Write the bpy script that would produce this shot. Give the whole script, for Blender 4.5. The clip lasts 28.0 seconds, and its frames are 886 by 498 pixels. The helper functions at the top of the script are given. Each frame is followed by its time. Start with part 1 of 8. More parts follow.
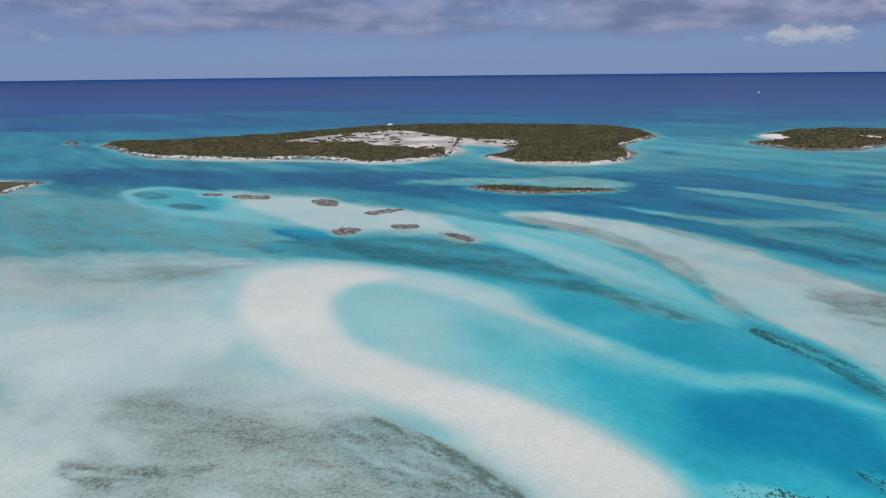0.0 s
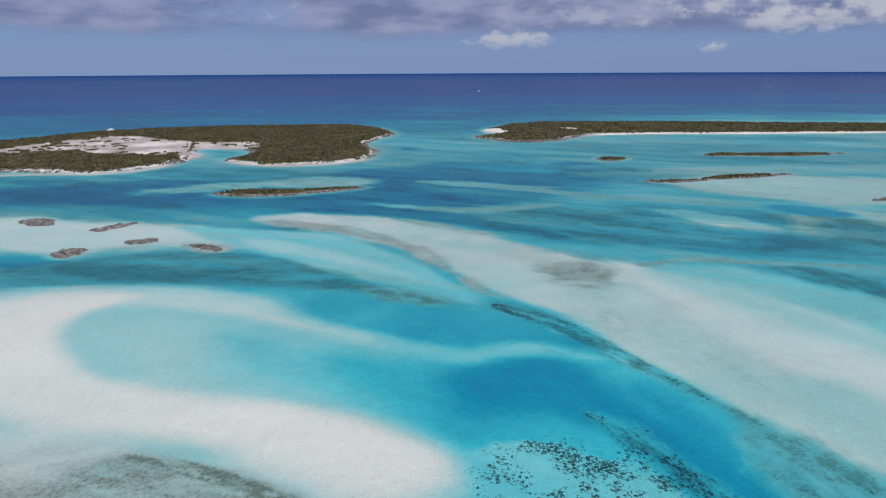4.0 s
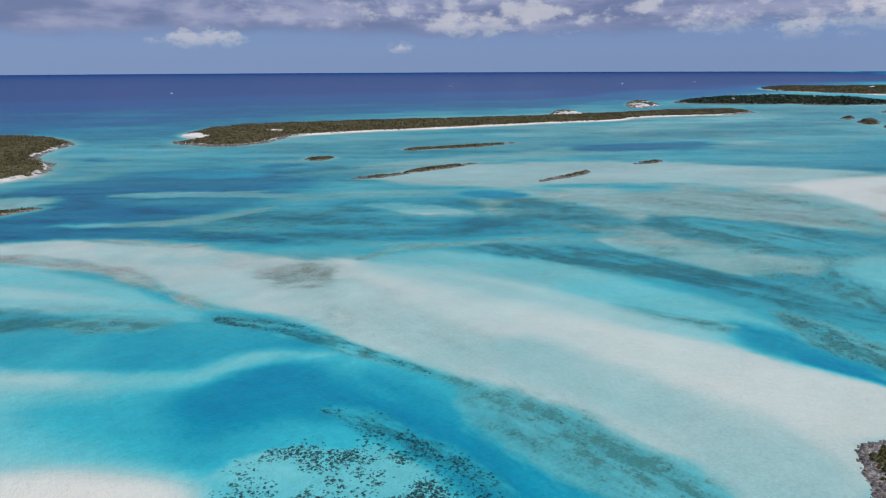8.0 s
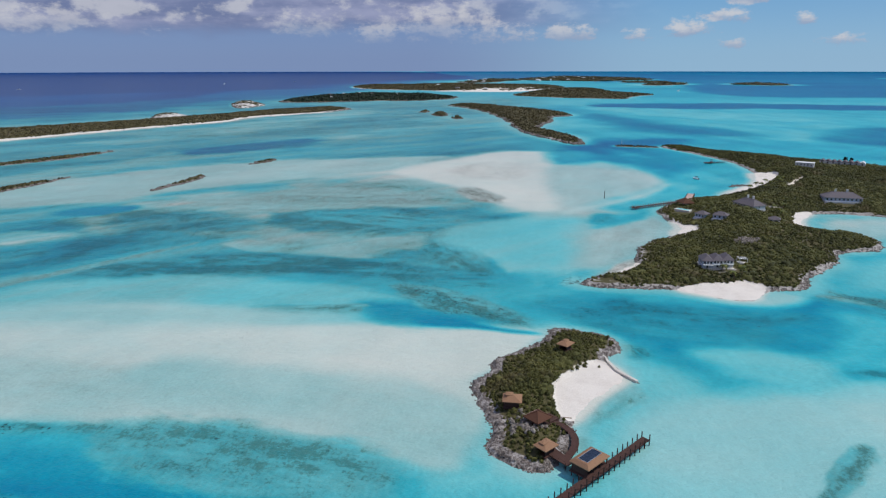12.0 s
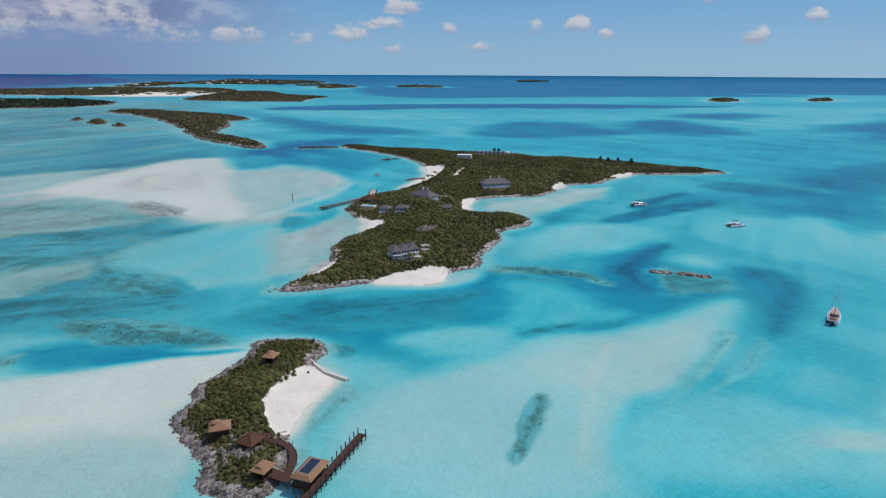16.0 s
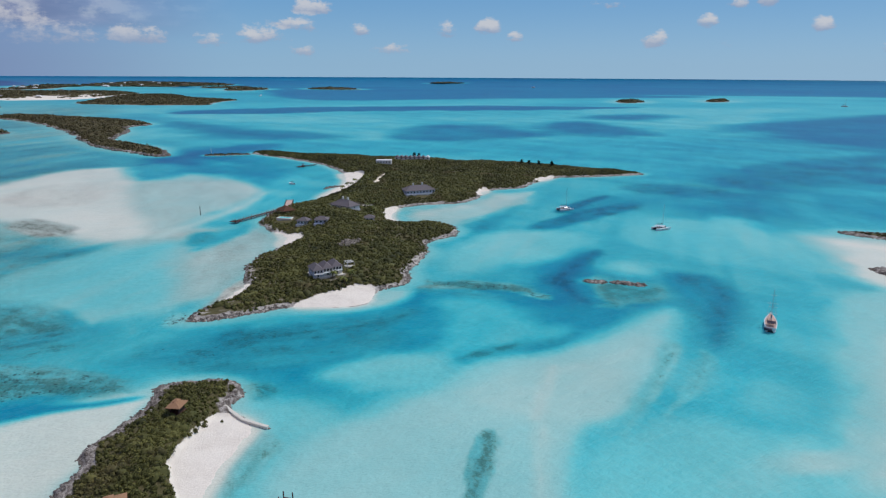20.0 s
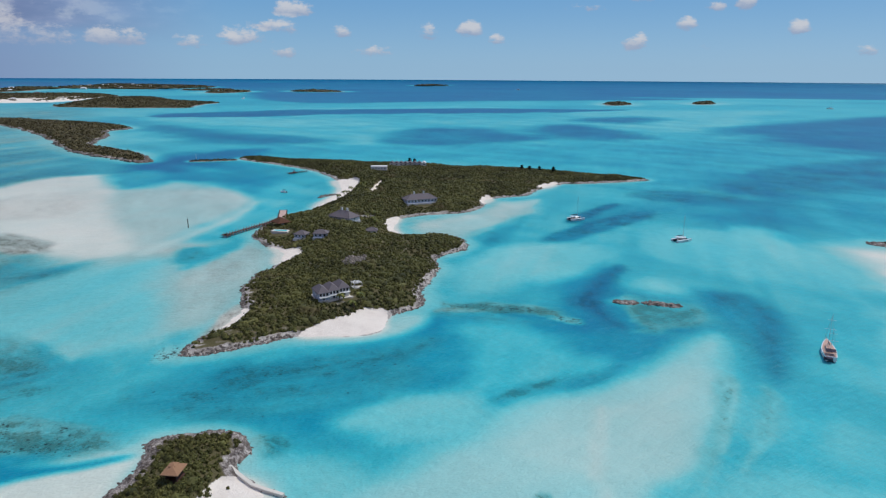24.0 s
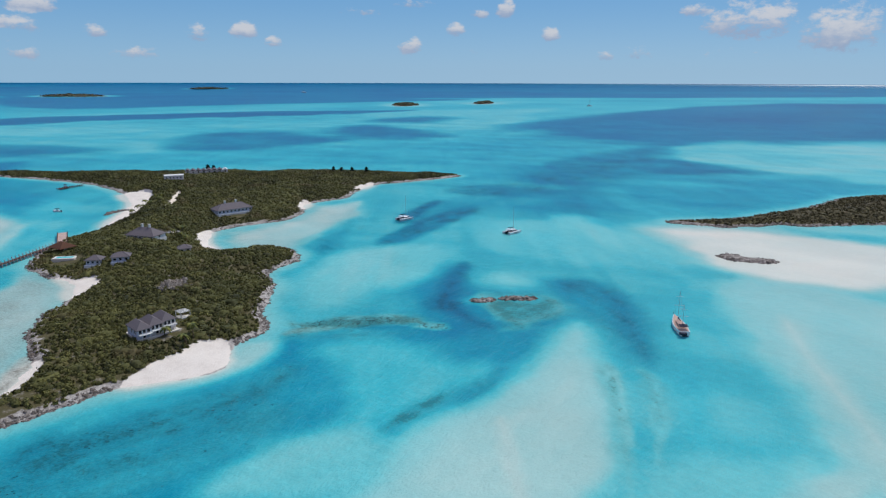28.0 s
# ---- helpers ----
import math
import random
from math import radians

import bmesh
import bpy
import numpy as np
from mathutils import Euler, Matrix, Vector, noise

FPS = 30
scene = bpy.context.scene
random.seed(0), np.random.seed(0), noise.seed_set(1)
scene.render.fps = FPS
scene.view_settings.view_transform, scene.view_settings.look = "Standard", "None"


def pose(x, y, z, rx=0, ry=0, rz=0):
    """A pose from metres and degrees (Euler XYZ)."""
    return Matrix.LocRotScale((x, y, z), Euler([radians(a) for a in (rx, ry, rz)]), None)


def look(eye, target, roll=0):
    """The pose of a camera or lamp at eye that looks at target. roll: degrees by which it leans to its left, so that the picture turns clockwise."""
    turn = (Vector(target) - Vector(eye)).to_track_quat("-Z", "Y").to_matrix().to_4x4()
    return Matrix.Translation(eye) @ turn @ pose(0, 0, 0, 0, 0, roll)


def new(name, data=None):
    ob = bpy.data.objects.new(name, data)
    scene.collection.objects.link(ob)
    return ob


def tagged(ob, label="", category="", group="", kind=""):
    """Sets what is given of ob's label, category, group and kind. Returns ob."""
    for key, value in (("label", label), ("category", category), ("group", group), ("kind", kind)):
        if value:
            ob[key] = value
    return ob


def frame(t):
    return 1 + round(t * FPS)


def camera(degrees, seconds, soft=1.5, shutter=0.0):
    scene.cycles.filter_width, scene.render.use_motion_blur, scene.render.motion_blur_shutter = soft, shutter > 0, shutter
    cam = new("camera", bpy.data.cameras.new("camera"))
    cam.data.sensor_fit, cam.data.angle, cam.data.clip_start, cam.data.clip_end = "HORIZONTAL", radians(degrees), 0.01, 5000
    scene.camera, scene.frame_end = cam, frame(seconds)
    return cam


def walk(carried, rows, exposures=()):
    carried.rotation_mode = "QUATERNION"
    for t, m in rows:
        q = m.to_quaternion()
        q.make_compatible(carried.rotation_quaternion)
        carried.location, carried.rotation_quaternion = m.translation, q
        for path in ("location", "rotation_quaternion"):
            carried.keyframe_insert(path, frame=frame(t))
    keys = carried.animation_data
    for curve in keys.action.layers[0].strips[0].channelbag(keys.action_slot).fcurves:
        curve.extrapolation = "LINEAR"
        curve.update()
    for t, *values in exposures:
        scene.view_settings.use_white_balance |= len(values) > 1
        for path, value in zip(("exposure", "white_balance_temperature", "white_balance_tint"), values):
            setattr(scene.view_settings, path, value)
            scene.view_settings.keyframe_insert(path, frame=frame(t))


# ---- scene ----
SKY_TINT, SKY_HAZE = (0.75, 0.85, 1.0, 1), (1.75, 2.6, 5.7, 1)
SKY_LOW, SKY_HIGH = (3.1, 5.7, 8.5, 1), (1.55, 4.15, 7.7, 1)
BANK_DARK, BANK_LIGHT = (1.9, 2.3, 4.1, 1), (4.0, 4.25, 6.2, 1)
PUFF_DARK, PUFF_LIGHT = (3.6, 4.4, 6.2, 1), (7.4, 7.4, 7.8, 1)
cam = camera(69.03, 28.0, soft=1.25)


def way(x, y, z, yaw, pitch, roll):
    """A camera at a place, by its heading, tilt and lean in degrees."""
    ahead = Vector((-math.sin(radians(yaw)) * math.cos(radians(pitch)), math.cos(radians(yaw)) * math.cos(radians(pitch)), math.sin(radians(pitch))))
    return look((x, y, z), Vector((x, y, z)) + ahead, roll)


walk(cam, [
    (0, way(-0.00, -0.00, 98.53, 0.00, -15.36, -0.62)),
    (0.5, way(-0.04, -0.40, 98.59, -2.20, -15.38, -0.60)),
    (1, way(-0.20, -0.64, 98.64, -4.57, -15.41, -0.57)),
    (1.5, way(-0.20, -0.88, 98.72, -7.32, -15.44, -0.52)),
    (2, way(-0.36, -1.02, 98.81, -9.72, -15.49, -0.50)),
    (2.5, way(-0.38, -1.36, 98.88, -11.89, -15.50, -0.46)),
    (3, way(-0.19, -1.49, 98.97, -14.77, -15.52, -0.42)),
    (3.5, way(-0.23, -1.62, 98.98, -18.77, -15.54, -0.35)),
    (4, way(-0.28, -1.48, 98.96, -22.43, -15.55, -0.30)),
    (4.5, way(-0.20, -1.31, 98.87, -25.69, -15.56, -0.28)),
    (6.5, way(-1.23, -4.19, 100.27, -38.21, -15.62, -0.34)),
    (7, way(-1.13, -4.59, 100.40, -41.32, -15.64, -0.35)),
    (7.5, way(-1.24, -4.62, 100.37, -44.50, -15.66, -0.32)),
    (8, way(-1.39, -4.38, 100.24, -47.84, -15.65, -0.25)),
    (8.5, way(-1.39, -4.05, 100.05, -51.22, -15.66, -0.22)),
    (9, way(-1.33, -4.16, 100.02, -54.92, -15.65, -0.19)),
    (9.5, way(-1.03, -4.34, 99.98, -58.61, -15.68, -0.15)),
    (10, way(-0.74, -4.27, 99.91, -62.29, -15.68, -0.17)),
    (10.5, way(-1.10, -4.37, 99.99, -66.16, -15.70, -0.14)),
    (11, way(-1.45, -4.72, 100.18, -70.52, -15.70, -0.13)),
    (11.5, way(-1.91, -4.83, 100.43, -75.76, -15.73, -0.10)),
    (12, way(-2.16, -4.88, 100.61, -81.16, -15.73, -0.07)),
    (12.5, way(-2.16, -5.10, 100.66, -86.08, -15.73, -0.06)),
    (13, way(-2.11, -5.21, 100.63, -90.86, -15.72, 0.02)),
    (13.5, way(-1.85, -5.12, 100.55, -93.86, -15.69, 0.12)),
    (15.5, way(1.22, -5.65, 99.87, -105.96, -15.47, 0.28)),
    (16, way(2.93, -5.84, 99.83, -108.75, -15.41, 0.27)),
    (16.5, way(4.92, -6.34, 99.86, -110.30, -15.38, 0.27)),
    (17, way(7.08, -7.01, 100.00, -110.40, -15.38, 0.28)),
    (17.5, way(9.41, -7.72, 100.10, -110.52, -15.37, 0.29)),
    (18, way(12.48, -8.37, 100.17, -110.65, -15.37, 0.32)),
    (18.5, way(15.65, -8.85, 100.23, -111.52, -15.35, 0.36)),
    (19, way(18.86, -9.33, 100.37, -113.54, -15.30, 0.37)),
    (19.5, way(22.09, -9.83, 100.47, -115.25, -15.26, 0.38)),
    (20, way(25.60, -10.07, 100.52, -116.21, -15.22, 0.32)),
    (20.5, way(29.39, -10.36, 100.46, -117.14, -15.18, 0.32)),
    (21, way(33.48, -10.55, 100.44, -117.61, -15.16, 0.34)),
    (21.5, way(37.47, -10.73, 100.48, -117.73, -15.14, 0.35)),
    (23.5, way(54.31, -9.58, 100.59, -117.76, -15.04, 0.37)),
    (24, way(58.72, -9.04, 100.64, -117.75, -15.03, 0.35)),
    (24.5, way(63.27, -8.63, 100.68, -117.90, -15.03, 0.36)),
    (25, way(67.86, -7.75, 100.64, -118.65, -15.00, 0.37)),
    (25.5, way(72.40, -6.76, 100.48, -119.01, -14.96, 0.39)),
    (26, way(76.96, -6.04, 100.05, -119.39, -14.90, 0.38)),
    (26.5, way(81.28, -5.70, 99.21, -122.61, -14.85, 0.35)),
    (27, way(85.46, -5.60, 98.03, -127.00, -14.78, 0.31)),
    (27.5, way(89.35, -5.48, 96.70, -131.50, -14.73, 0.25)),
    (28, way(92.70, -4.81, 95.44, -136.33, -14.70, 0.16)),
], exposures=[(0, -0.36), (8, -0.26), (13, -0.32), (20, -0.34), (28, -0.26)])
# ---------------------------------------------------------------- world, sun
SUN_AZ, SUN_EL = 170.0, 56.0   # degrees clockwise from +y, degrees up

world = bpy.data.worlds.new("sky")
scene.world = world
world.use_nodes = True
wt = world.node_tree
wt.nodes.clear()


def wnode(kind, *ins, **props):
    n = wt.nodes.new(kind)
    for k, v in props.items():
        if k == "operation":
            n.operation = v
        elif k == "data_type":
            n.data_type = v
        elif k == "blend_type":
            n.blend_type = v
    for i, v in enumerate(ins):
        if v is None:
            continue
        if hasattr(v, "is_output"):
            wt.links.new(v, n.inputs[i])
        else:
            n.inputs[i].default_value = v
    return n


def wmath(op, a, b=0.0, c=None):
    return wnode("ShaderNodeMath", a, b, c, operation=op).outputs[0]


def wmix(fac, a, b):
    n = wnode("ShaderNodeMix", data_type="RGBA")
    for i, v in ((0, fac), (6, a), (7, b)):
        if hasattr(v, "is_output"):
            wt.links.new(v, n.inputs[i])
        else:
            n.inputs[i].default_value = v
    return n.outputs[2]


def wsmooth(v, lo, hi):
    n = wt.nodes.new("ShaderNodeMapRange")
    n.interpolation_type = "SMOOTHSTEP"
    wt.links.new(v, n.inputs[0])
    n.inputs[1].default_value, n.inputs[2].default_value = lo, hi
    return n.outputs[0]


coord = wt.nodes.new("ShaderNodeTexCoord")
sep = wnode("ShaderNodeSeparateXYZ", coord.outputs["Generated"])
up = wmath("MAXIMUM", sep.outputs[2], 0.012)
aim = wnode("ShaderNodeCombineXYZ", sep.outputs[0], sep.outputs[1], up).outputs[0]
sky = wt.nodes.new("ShaderNodeTexSky")
sky.sky_type, sky.sun_disc = "NISHITA", False
sky.sun_elevation, sky.sun_rotation = radians(SUN_EL), radians(SUN_AZ)
sky.air_density, sky.dust_density, sky.ozone_density = 1.0, 0.4, 2.0
wt.links.new(aim, sky.inputs["Vector"])
az = wmath("MULTIPLY", wmath("ARCTAN2", sep.outputs[0], sep.outputs[1]), 57.2958)
el = wmath("MULTIPLY", wmath("ARCSINE", sep.outputs[2]), 57.2958)
# drifting edge for all clouds
plan = wnode("ShaderNodeCombineXYZ", az, wmath("MULTIPLY", el, 1.8), 0.0).outputs[0]


def wnoise(scale, detail, rough, shift=0.0):
    n = wt.nodes.new("ShaderNodeTexNoise")
    n.inputs["Scale"].default_value, n.inputs["Detail"].default_value, n.inputs["Roughness"].default_value = scale, detail, rough
    moved = wnode("ShaderNodeVectorMath", plan, (shift, shift * 0.37, shift), operation="ADD").outputs[0]
    wt.links.new(moved, n.inputs["Vector"])
    return n.outputs[0]


fluff = wnoise(0.34, 6.0, 0.58)
PUFFS = (  # azimuth, elevation, half width, half height (degrees), density
    (92.1, 2.94, 2.22, 0.99, 1),
    (97.2, 2.51, 1.72, 0.79, 0.8),
    (100.4, 2.91, 1.38, 0.69, 0.9),
    (102.6, 4.01, 1.97, 0.69, 0.8),
    (104.4, 3.86, 1.38, 0.59, 0.8),
    (105.2, 5.28, 1.97, 0.79, 1),
    (104.5, 1.97, 1.58, 0.69, 0.7),
    (109.2, 3.54, 0.99, 0.59, 0.9),
    (116.4, 3.60, 1.38, 0.69, 0.9),
    (119.8, 3.90, 1.28, 0.84, 1),
    (122.1, 3.00, 0.89, 0.44, 0.8),
    (111.8, 2.01, 2.22, 0.89, 0.5),
    (133.5, 2.87, 1.18, 0.79, 0.9),
    (137.3, 4.16, 0.99, 0.64, 1),
    (138.8, 2.61, 1.08, 0.79, 0.35),
    (128.8, 5.56, 2.96, 0.39, 0.7),
    (133.7, 2.95, 0.99, 0.69, 0.9),
    (133.3, 6.21, 2.96, 0.49, 0.7),
    (137.5, 4.14, 0.89, 0.59, 1),
    (139.2, 5.48, 1.08, 0.59, 0.8),
    (141.5, 5.82, 0.99, 0.89, 1),
    (145.3, 3.75, 0.89, 0.69, 1),
    (149.7, 2.06, 0.99, 0.59, 0.9),
    (152.3, 2.27, 1.58, 0.79, 0.8),
    (156.7, 5.43, 1.58, 0.64, 0.9),
    (160.6, 4.65, 3.70, 1.68, 1),
    (166.7, 3.92, 3.20, 2.22, 1),
    (160.1, 2.18, 2.96, 0.79, 0.4),
    (28.6, 2.24, 3.20, 0.69, 0.8),
    (44.2, 1.66, 1.08, 0.49, 1),
    (51.3, 3.62, 5.17, 1.38, 0.9),
    (69.8, 3.79, 4.68, 1.48, 0.8),
    (75.8, 2.99, 2.96, 1.18, 0.9),
    (40.2, 4.17, 4.43, 1.28, 0.5),
    (28.1, 2.34, 3.70, 0.89, 0.8),
    (7.2, 4.76, 5.91, 1.18, 0.6),
    (44.3, 1.90, 1.48, 0.59, 0.9),
    (-30.7, 4.13, 5.91, 1.97, 0.5),
    (-21.9, 2.27, 5.42, 0.49, 0.4),
    (28.1, 2.47, 4.68, 1.08, 0.8),
    (55.0, 2.71, 12.81, 0.79, 0.5),
    (69.4, 3.90, 3.94, 1.18, 0.8),
    (78.9, 3.62, 4.43, 1.28, 0.9),
    (85.9, 3.30, 2.96, 1.08, 0.9),
    (91.7, 2.97, 2.46, 0.89, 1),
    (97.1, 2.63, 1.72, 0.69, 0.9),
    (100.9, 3.11, 2.46, 1.08, 0.9),
    (80.7, 3.91, 5.91, 2.07, 0.9),
    (85.8, 3.02, 4.43, 1.18, 0.8),
    (111.7, 2.13, 1.97, 0.89, 0.7),
    (116.4, 3.84, 1.28, 0.69, 0.9),
    (119.9, 4.01, 1.28, 0.79, 0.9),
    (122.1, 3.18, 0.79, 0.39, 0.9),
    (109.0, 3.77, 1.08, 0.59, 0.8),
    (104.3, 4.07, 2.46, 0.89, 0.6),
)
puff = lit = None
for a, e, w, h, k in PUFFS:
    u = wmath("DIVIDE", wmath("SUBTRACT", az, a), w * 1.3)
    v = wmath("DIVIDE", wmath("SUBTRACT", el, e - h * 0.35), h * 1.7)
    v = wmath("MAXIMUM", v, wmath("MULTIPLY", v, -1.9))   # flat below, heaped above
    r2 = wmath("ADD", wmath("MULTIPLY", u, u), wmath("MULTIPLY", v, v))
    one = wmath("MULTIPLY", wmath("SUBTRACT", 1.0, wmath("MINIMUM", r2, 1.0)), k)
    puff = one if puff is None else wmath("MAXIMUM", puff, one)
    top = wmath("MULTIPLY", one, wsmooth(wmath("DIVIDE", wmath("SUBTRACT", el, e), h * 1.3), -0.8, 0.7))
    lit = top if lit is None else wmath("MAXIMUM", lit, top)
ragged = wnoise(0.75, 8.0, 0.6, 11.0)
knots = wnoise(1.9, 5.0, 0.55, 5.0)
billow = wmath("ADD", wmath("MULTIPLY", fluff, 0.4), wmath("ADD", wmath("MULTIPLY", ragged, 0.4), wmath("MULTIPLY", knots, 0.2)))
dense = wsmooth(wmath("ADD", wmath("MULTIPLY", puff, 0.46), wmath("MULTIPLY", billow, 1.4)), 0.93, 1.13)
# the grey bank over the ocean, thinning out towards the shallow side
side = wsmooth(az, 101.0, 78.0)
side = wmath("MULTIPLY", side, wsmooth(az, -150.0, -100.0))
long_ = wnode("ShaderNodeVectorMath", plan, (1.0, 2.4, 1.0), operation="MULTIPLY").outputs[0]


def wlong(scale, detail, rough, shift):
    n = wt.nodes.new("ShaderNodeTexNoise")
    n.inputs["Scale"].default_value, n.inputs["Detail"].default_value, n.inputs["Roughness"].default_value = scale, detail, rough
    wt.links.new(wnode("ShaderNodeVectorMath", long_, (shift, shift * 0.6, 0.0), operation="ADD").outputs[0], n.inputs["Vector"])
    return n.outputs[0]


mass = wlong(0.06, 5.0, 0.5, 12.0)
lumps = wnoise(0.30, 7.0, 0.56, 63.0)
base_ = wmath("ADD", 1.7, wmath("MULTIPLY", wlong(0.05, 2.0, 0.4, 90.0), 1.9))   # the level of the flat undersides
over_ = wmath("ADD", wmath("SUBTRACT", el, base_), wmath("MULTIPLY", wmath("SUBTRACT", lumps, 0.5), 1.5))
bank = wmath("MULTIPLY", wmath("MULTIPLY", side, wsmooth(over_, -0.3, 1.1)), wsmooth(wmath("ADD", mass, wmath("MULTIPLY", wsmooth(az, 10.0, 45.0), 0.14)), 0.26, 0.50))
veil = wmath("MULTIPLY", wsmooth(wnoise(0.05, 5.0, 0.6, 77.0), 0.5, 0.72), wsmooth(el, 9.0, 25.0))
body = wmath("MAXIMUM", wmath("MULTIPLY", bank, 0.85), wmath("MULTIPLY", veil, 0.5))
tint = wnode("ShaderNodeMix", 1.0, data_type="RGBA", blend_type="MULTIPLY")
tint.inputs[0].default_value = 1.0
wt.links.new(sky.outputs[0], tint.inputs[6])
tint.inputs[7].default_value = SKY_TINT
fade = wmix(wsmooth(el, -0.5, 8.0), SKY_LOW, SKY_HIGH)
clear = wmix(0.8, tint.outputs[2], wmix(wmath("MULTIPLY", side, 0.85), fade, SKY_HAZE))
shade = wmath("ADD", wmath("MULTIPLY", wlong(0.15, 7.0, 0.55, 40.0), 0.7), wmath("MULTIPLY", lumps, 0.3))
grey = wmix(wmath("MULTIPLY", wsmooth(shade, 0.38, 0.62), wsmooth(over_, -0.6, 1.6)), BANK_DARK, BANK_LIGHT)
heap = wmath("MULTIPLY", wsmooth(wmath("ADD", wmath("MULTIPLY", lumps, 0.7), wmath("MULTIPLY", ragged, 0.3)), 0.49, 0.61), wsmooth(over_, 0.4, 1.5))
grey = wmix(wmath("MULTIPLY", heap, wmath("MULTIPLY", wsmooth(az, 18.0, 55.0), 0.7)), grey, PUFF_LIGHT)
clouded = wmix(body, clear, grey)
white = wmix(wsmooth(wmath("ADD", wmath("MULTIPLY", billow, 0.9), wmath("MULTIPLY", lit, 0.55)), 0.46, 0.82), PUFF_DARK, PUFF_LIGHT)
clouded = wmix(wmath("MULTIPLY", dense, wmath("SUBTRACT", 0.82, wmath("MULTIPLY", side, 0.26))), clouded, white)
back = wnode("ShaderNodeBackground", clouded, 0.1)
out = wnode("ShaderNodeOutputWorld", back.outputs[0])

sun = new("sun", bpy.data.lights.new("sun", "SUN"))
sun.data.energy, sun.data.angle, sun.data.color = 3.2, radians(0.53), (1.0, 0.955, 0.89)
a, e = radians(SUN_AZ), radians(SUN_EL)
sun.matrix_world = look((0, 0, 0), (-math.sin(a) * math.cos(e), -math.cos(a) * math.cos(e), -math.sin(e)))


# ---------------------------------------------------------------- materials
def lin(r, g, b):
    return tuple((c / 255 / 12.92) if c <= 10 else ((c / 255 + 0.055) / 1.055) ** 2.4 for c in (r, g, b)) + (1.0,)


class Mat:
    """A small builder of node materials."""

    def __init__(self, name, rough=0.8, spec=0.3, metal=0.0):
        self.mat = bpy.data.materials.new(name)
        self.mat.use_nodes = True
        self.t = self.mat.node_tree
        self.p = self.t.nodes["Principled BSDF"]
        self.p.inputs["Roughness"].default_value = rough
        self.p.inputs["Specular IOR Level"].default_value = spec
        self.p.inputs["Metallic"].default_value = metal
        self.pos = self.t.nodes.new("ShaderNodeNewGeometry").outputs["Position"]

    def set(self, sock, v):
        if hasattr(v, "is_output"):
            self.t.links.new(v, sock)
        else:
            sock.default_value = v

    def math(self, op, a, b=0.0, clamp=False):
        n = self.t.nodes.new("ShaderNodeMath")
        n.operation, n.use_clamp = op, clamp
        self.set(n.inputs[0], a), self.set(n.inputs[1], b)
        return n.outputs[0]

    def attr(self, name):
        n = self.t.nodes.new("ShaderNodeAttribute")
        n.attribute_name = name
        return n.outputs["Fac"]

    def noise(self, scale, detail=3.0, rough=0.55, stretch=(1, 1, 1), turn=0.0, local=False):
        n = self.t.nodes.new("ShaderNodeTexNoise")
        n.inputs["Scale"].default_value, n.inputs["Detail"].default_value, n.inputs["Roughness"].default_value = scale, detail, rough
        m = self.t.nodes.new("ShaderNodeMapping")
        m.inputs["Scale"].default_value, m.inputs["Rotation"].default_value = stretch, (0, 0, turn)
        src = self.t.nodes.new("ShaderNodeTexCoord").outputs["Object"] if local else self.pos
        self.set(m.inputs["Vector"], src)
        self.set(n.inputs["Vector"], m.outputs[0])
        return n.outputs["Fac"]

    def cells(self, scale):
        """Scattered heads with ragged edges: distance from each middle, and a number for each."""
        n, w, v = self.t.nodes.new("ShaderNodeTexVoronoi"), self.t.nodes.new("ShaderNodeTexNoise"), self.t.nodes.new("ShaderNodeVectorMath")
        w.inputs["Scale"].default_value, w.inputs["Detail"].default_value = scale * 1.6, 3
        self.set(w.inputs["Vector"], self.pos)
        v.operation = "MULTIPLY_ADD"
        self.set(v.inputs[0], w.outputs["Color"])
        v.inputs[1].default_value = (1.1 / scale, 1.1 / scale, 0)
        self.set(v.inputs[2], self.pos)
        n.inputs["Scale"].default_value = scale
        n.voronoi_dimensions = "2D"
        self.set(n.inputs["Vector"], v.outputs[0])
        return n.outputs["Distance"], n.outputs["Color"]

    def smooth(self, v, lo, hi):
        n = self.t.nodes.new("ShaderNodeMapRange")
        n.interpolation_type = "SMOOTHSTEP"
        self.set(n.inputs[0], v), self.set(n.inputs[1], lo), self.set(n.inputs[2], hi)
        return n.outputs[0]

    def ramp(self, v, stops):
        n = self.t.nodes.new("ShaderNodeValToRGB")
        r = n.color_ramp
        while len(r.elements) < len(stops):
            r.elements.new(0.5)
        for e, (p, c) in zip(r.elements, stops):
            e.position, e.color = p, c
        self.set(n.inputs[0], v)
        return n.outputs[0]

    def mix(self, fac, a, b, how="MIX"):
        n = self.t.nodes.new("ShaderNodeMix")
        n.data_type, n.blend_type = "RGBA", how
        self.set(n.inputs[0], fac), self.set(n.inputs[6], a), self.set(n.inputs[7], b)
        return n.outputs[2]

    def random(self):
        return self.t.nodes.new("ShaderNodeObjectInfo").outputs["Random"]

    def piece(self):
        return self.t.nodes.new("ShaderNodeNewGeometry").outputs["Random Per Island"]

    def color(self, v):
        self.set(self.p.inputs["Base Color"], v)
        return self

    def rough(self, v):
        self.set(self.p.inputs["Roughness"], v)
        return self

    def bump(self, v, strength, dist):
        n = self.t.nodes.new("ShaderNodeBump")
        n.inputs["Strength"].default_value, n.inputs["Distance"].default_value = strength, dist
        self.set(n.inputs["Height"], v)
        self.set(self.p.inputs["Normal"], n.outputs[0])
        return self


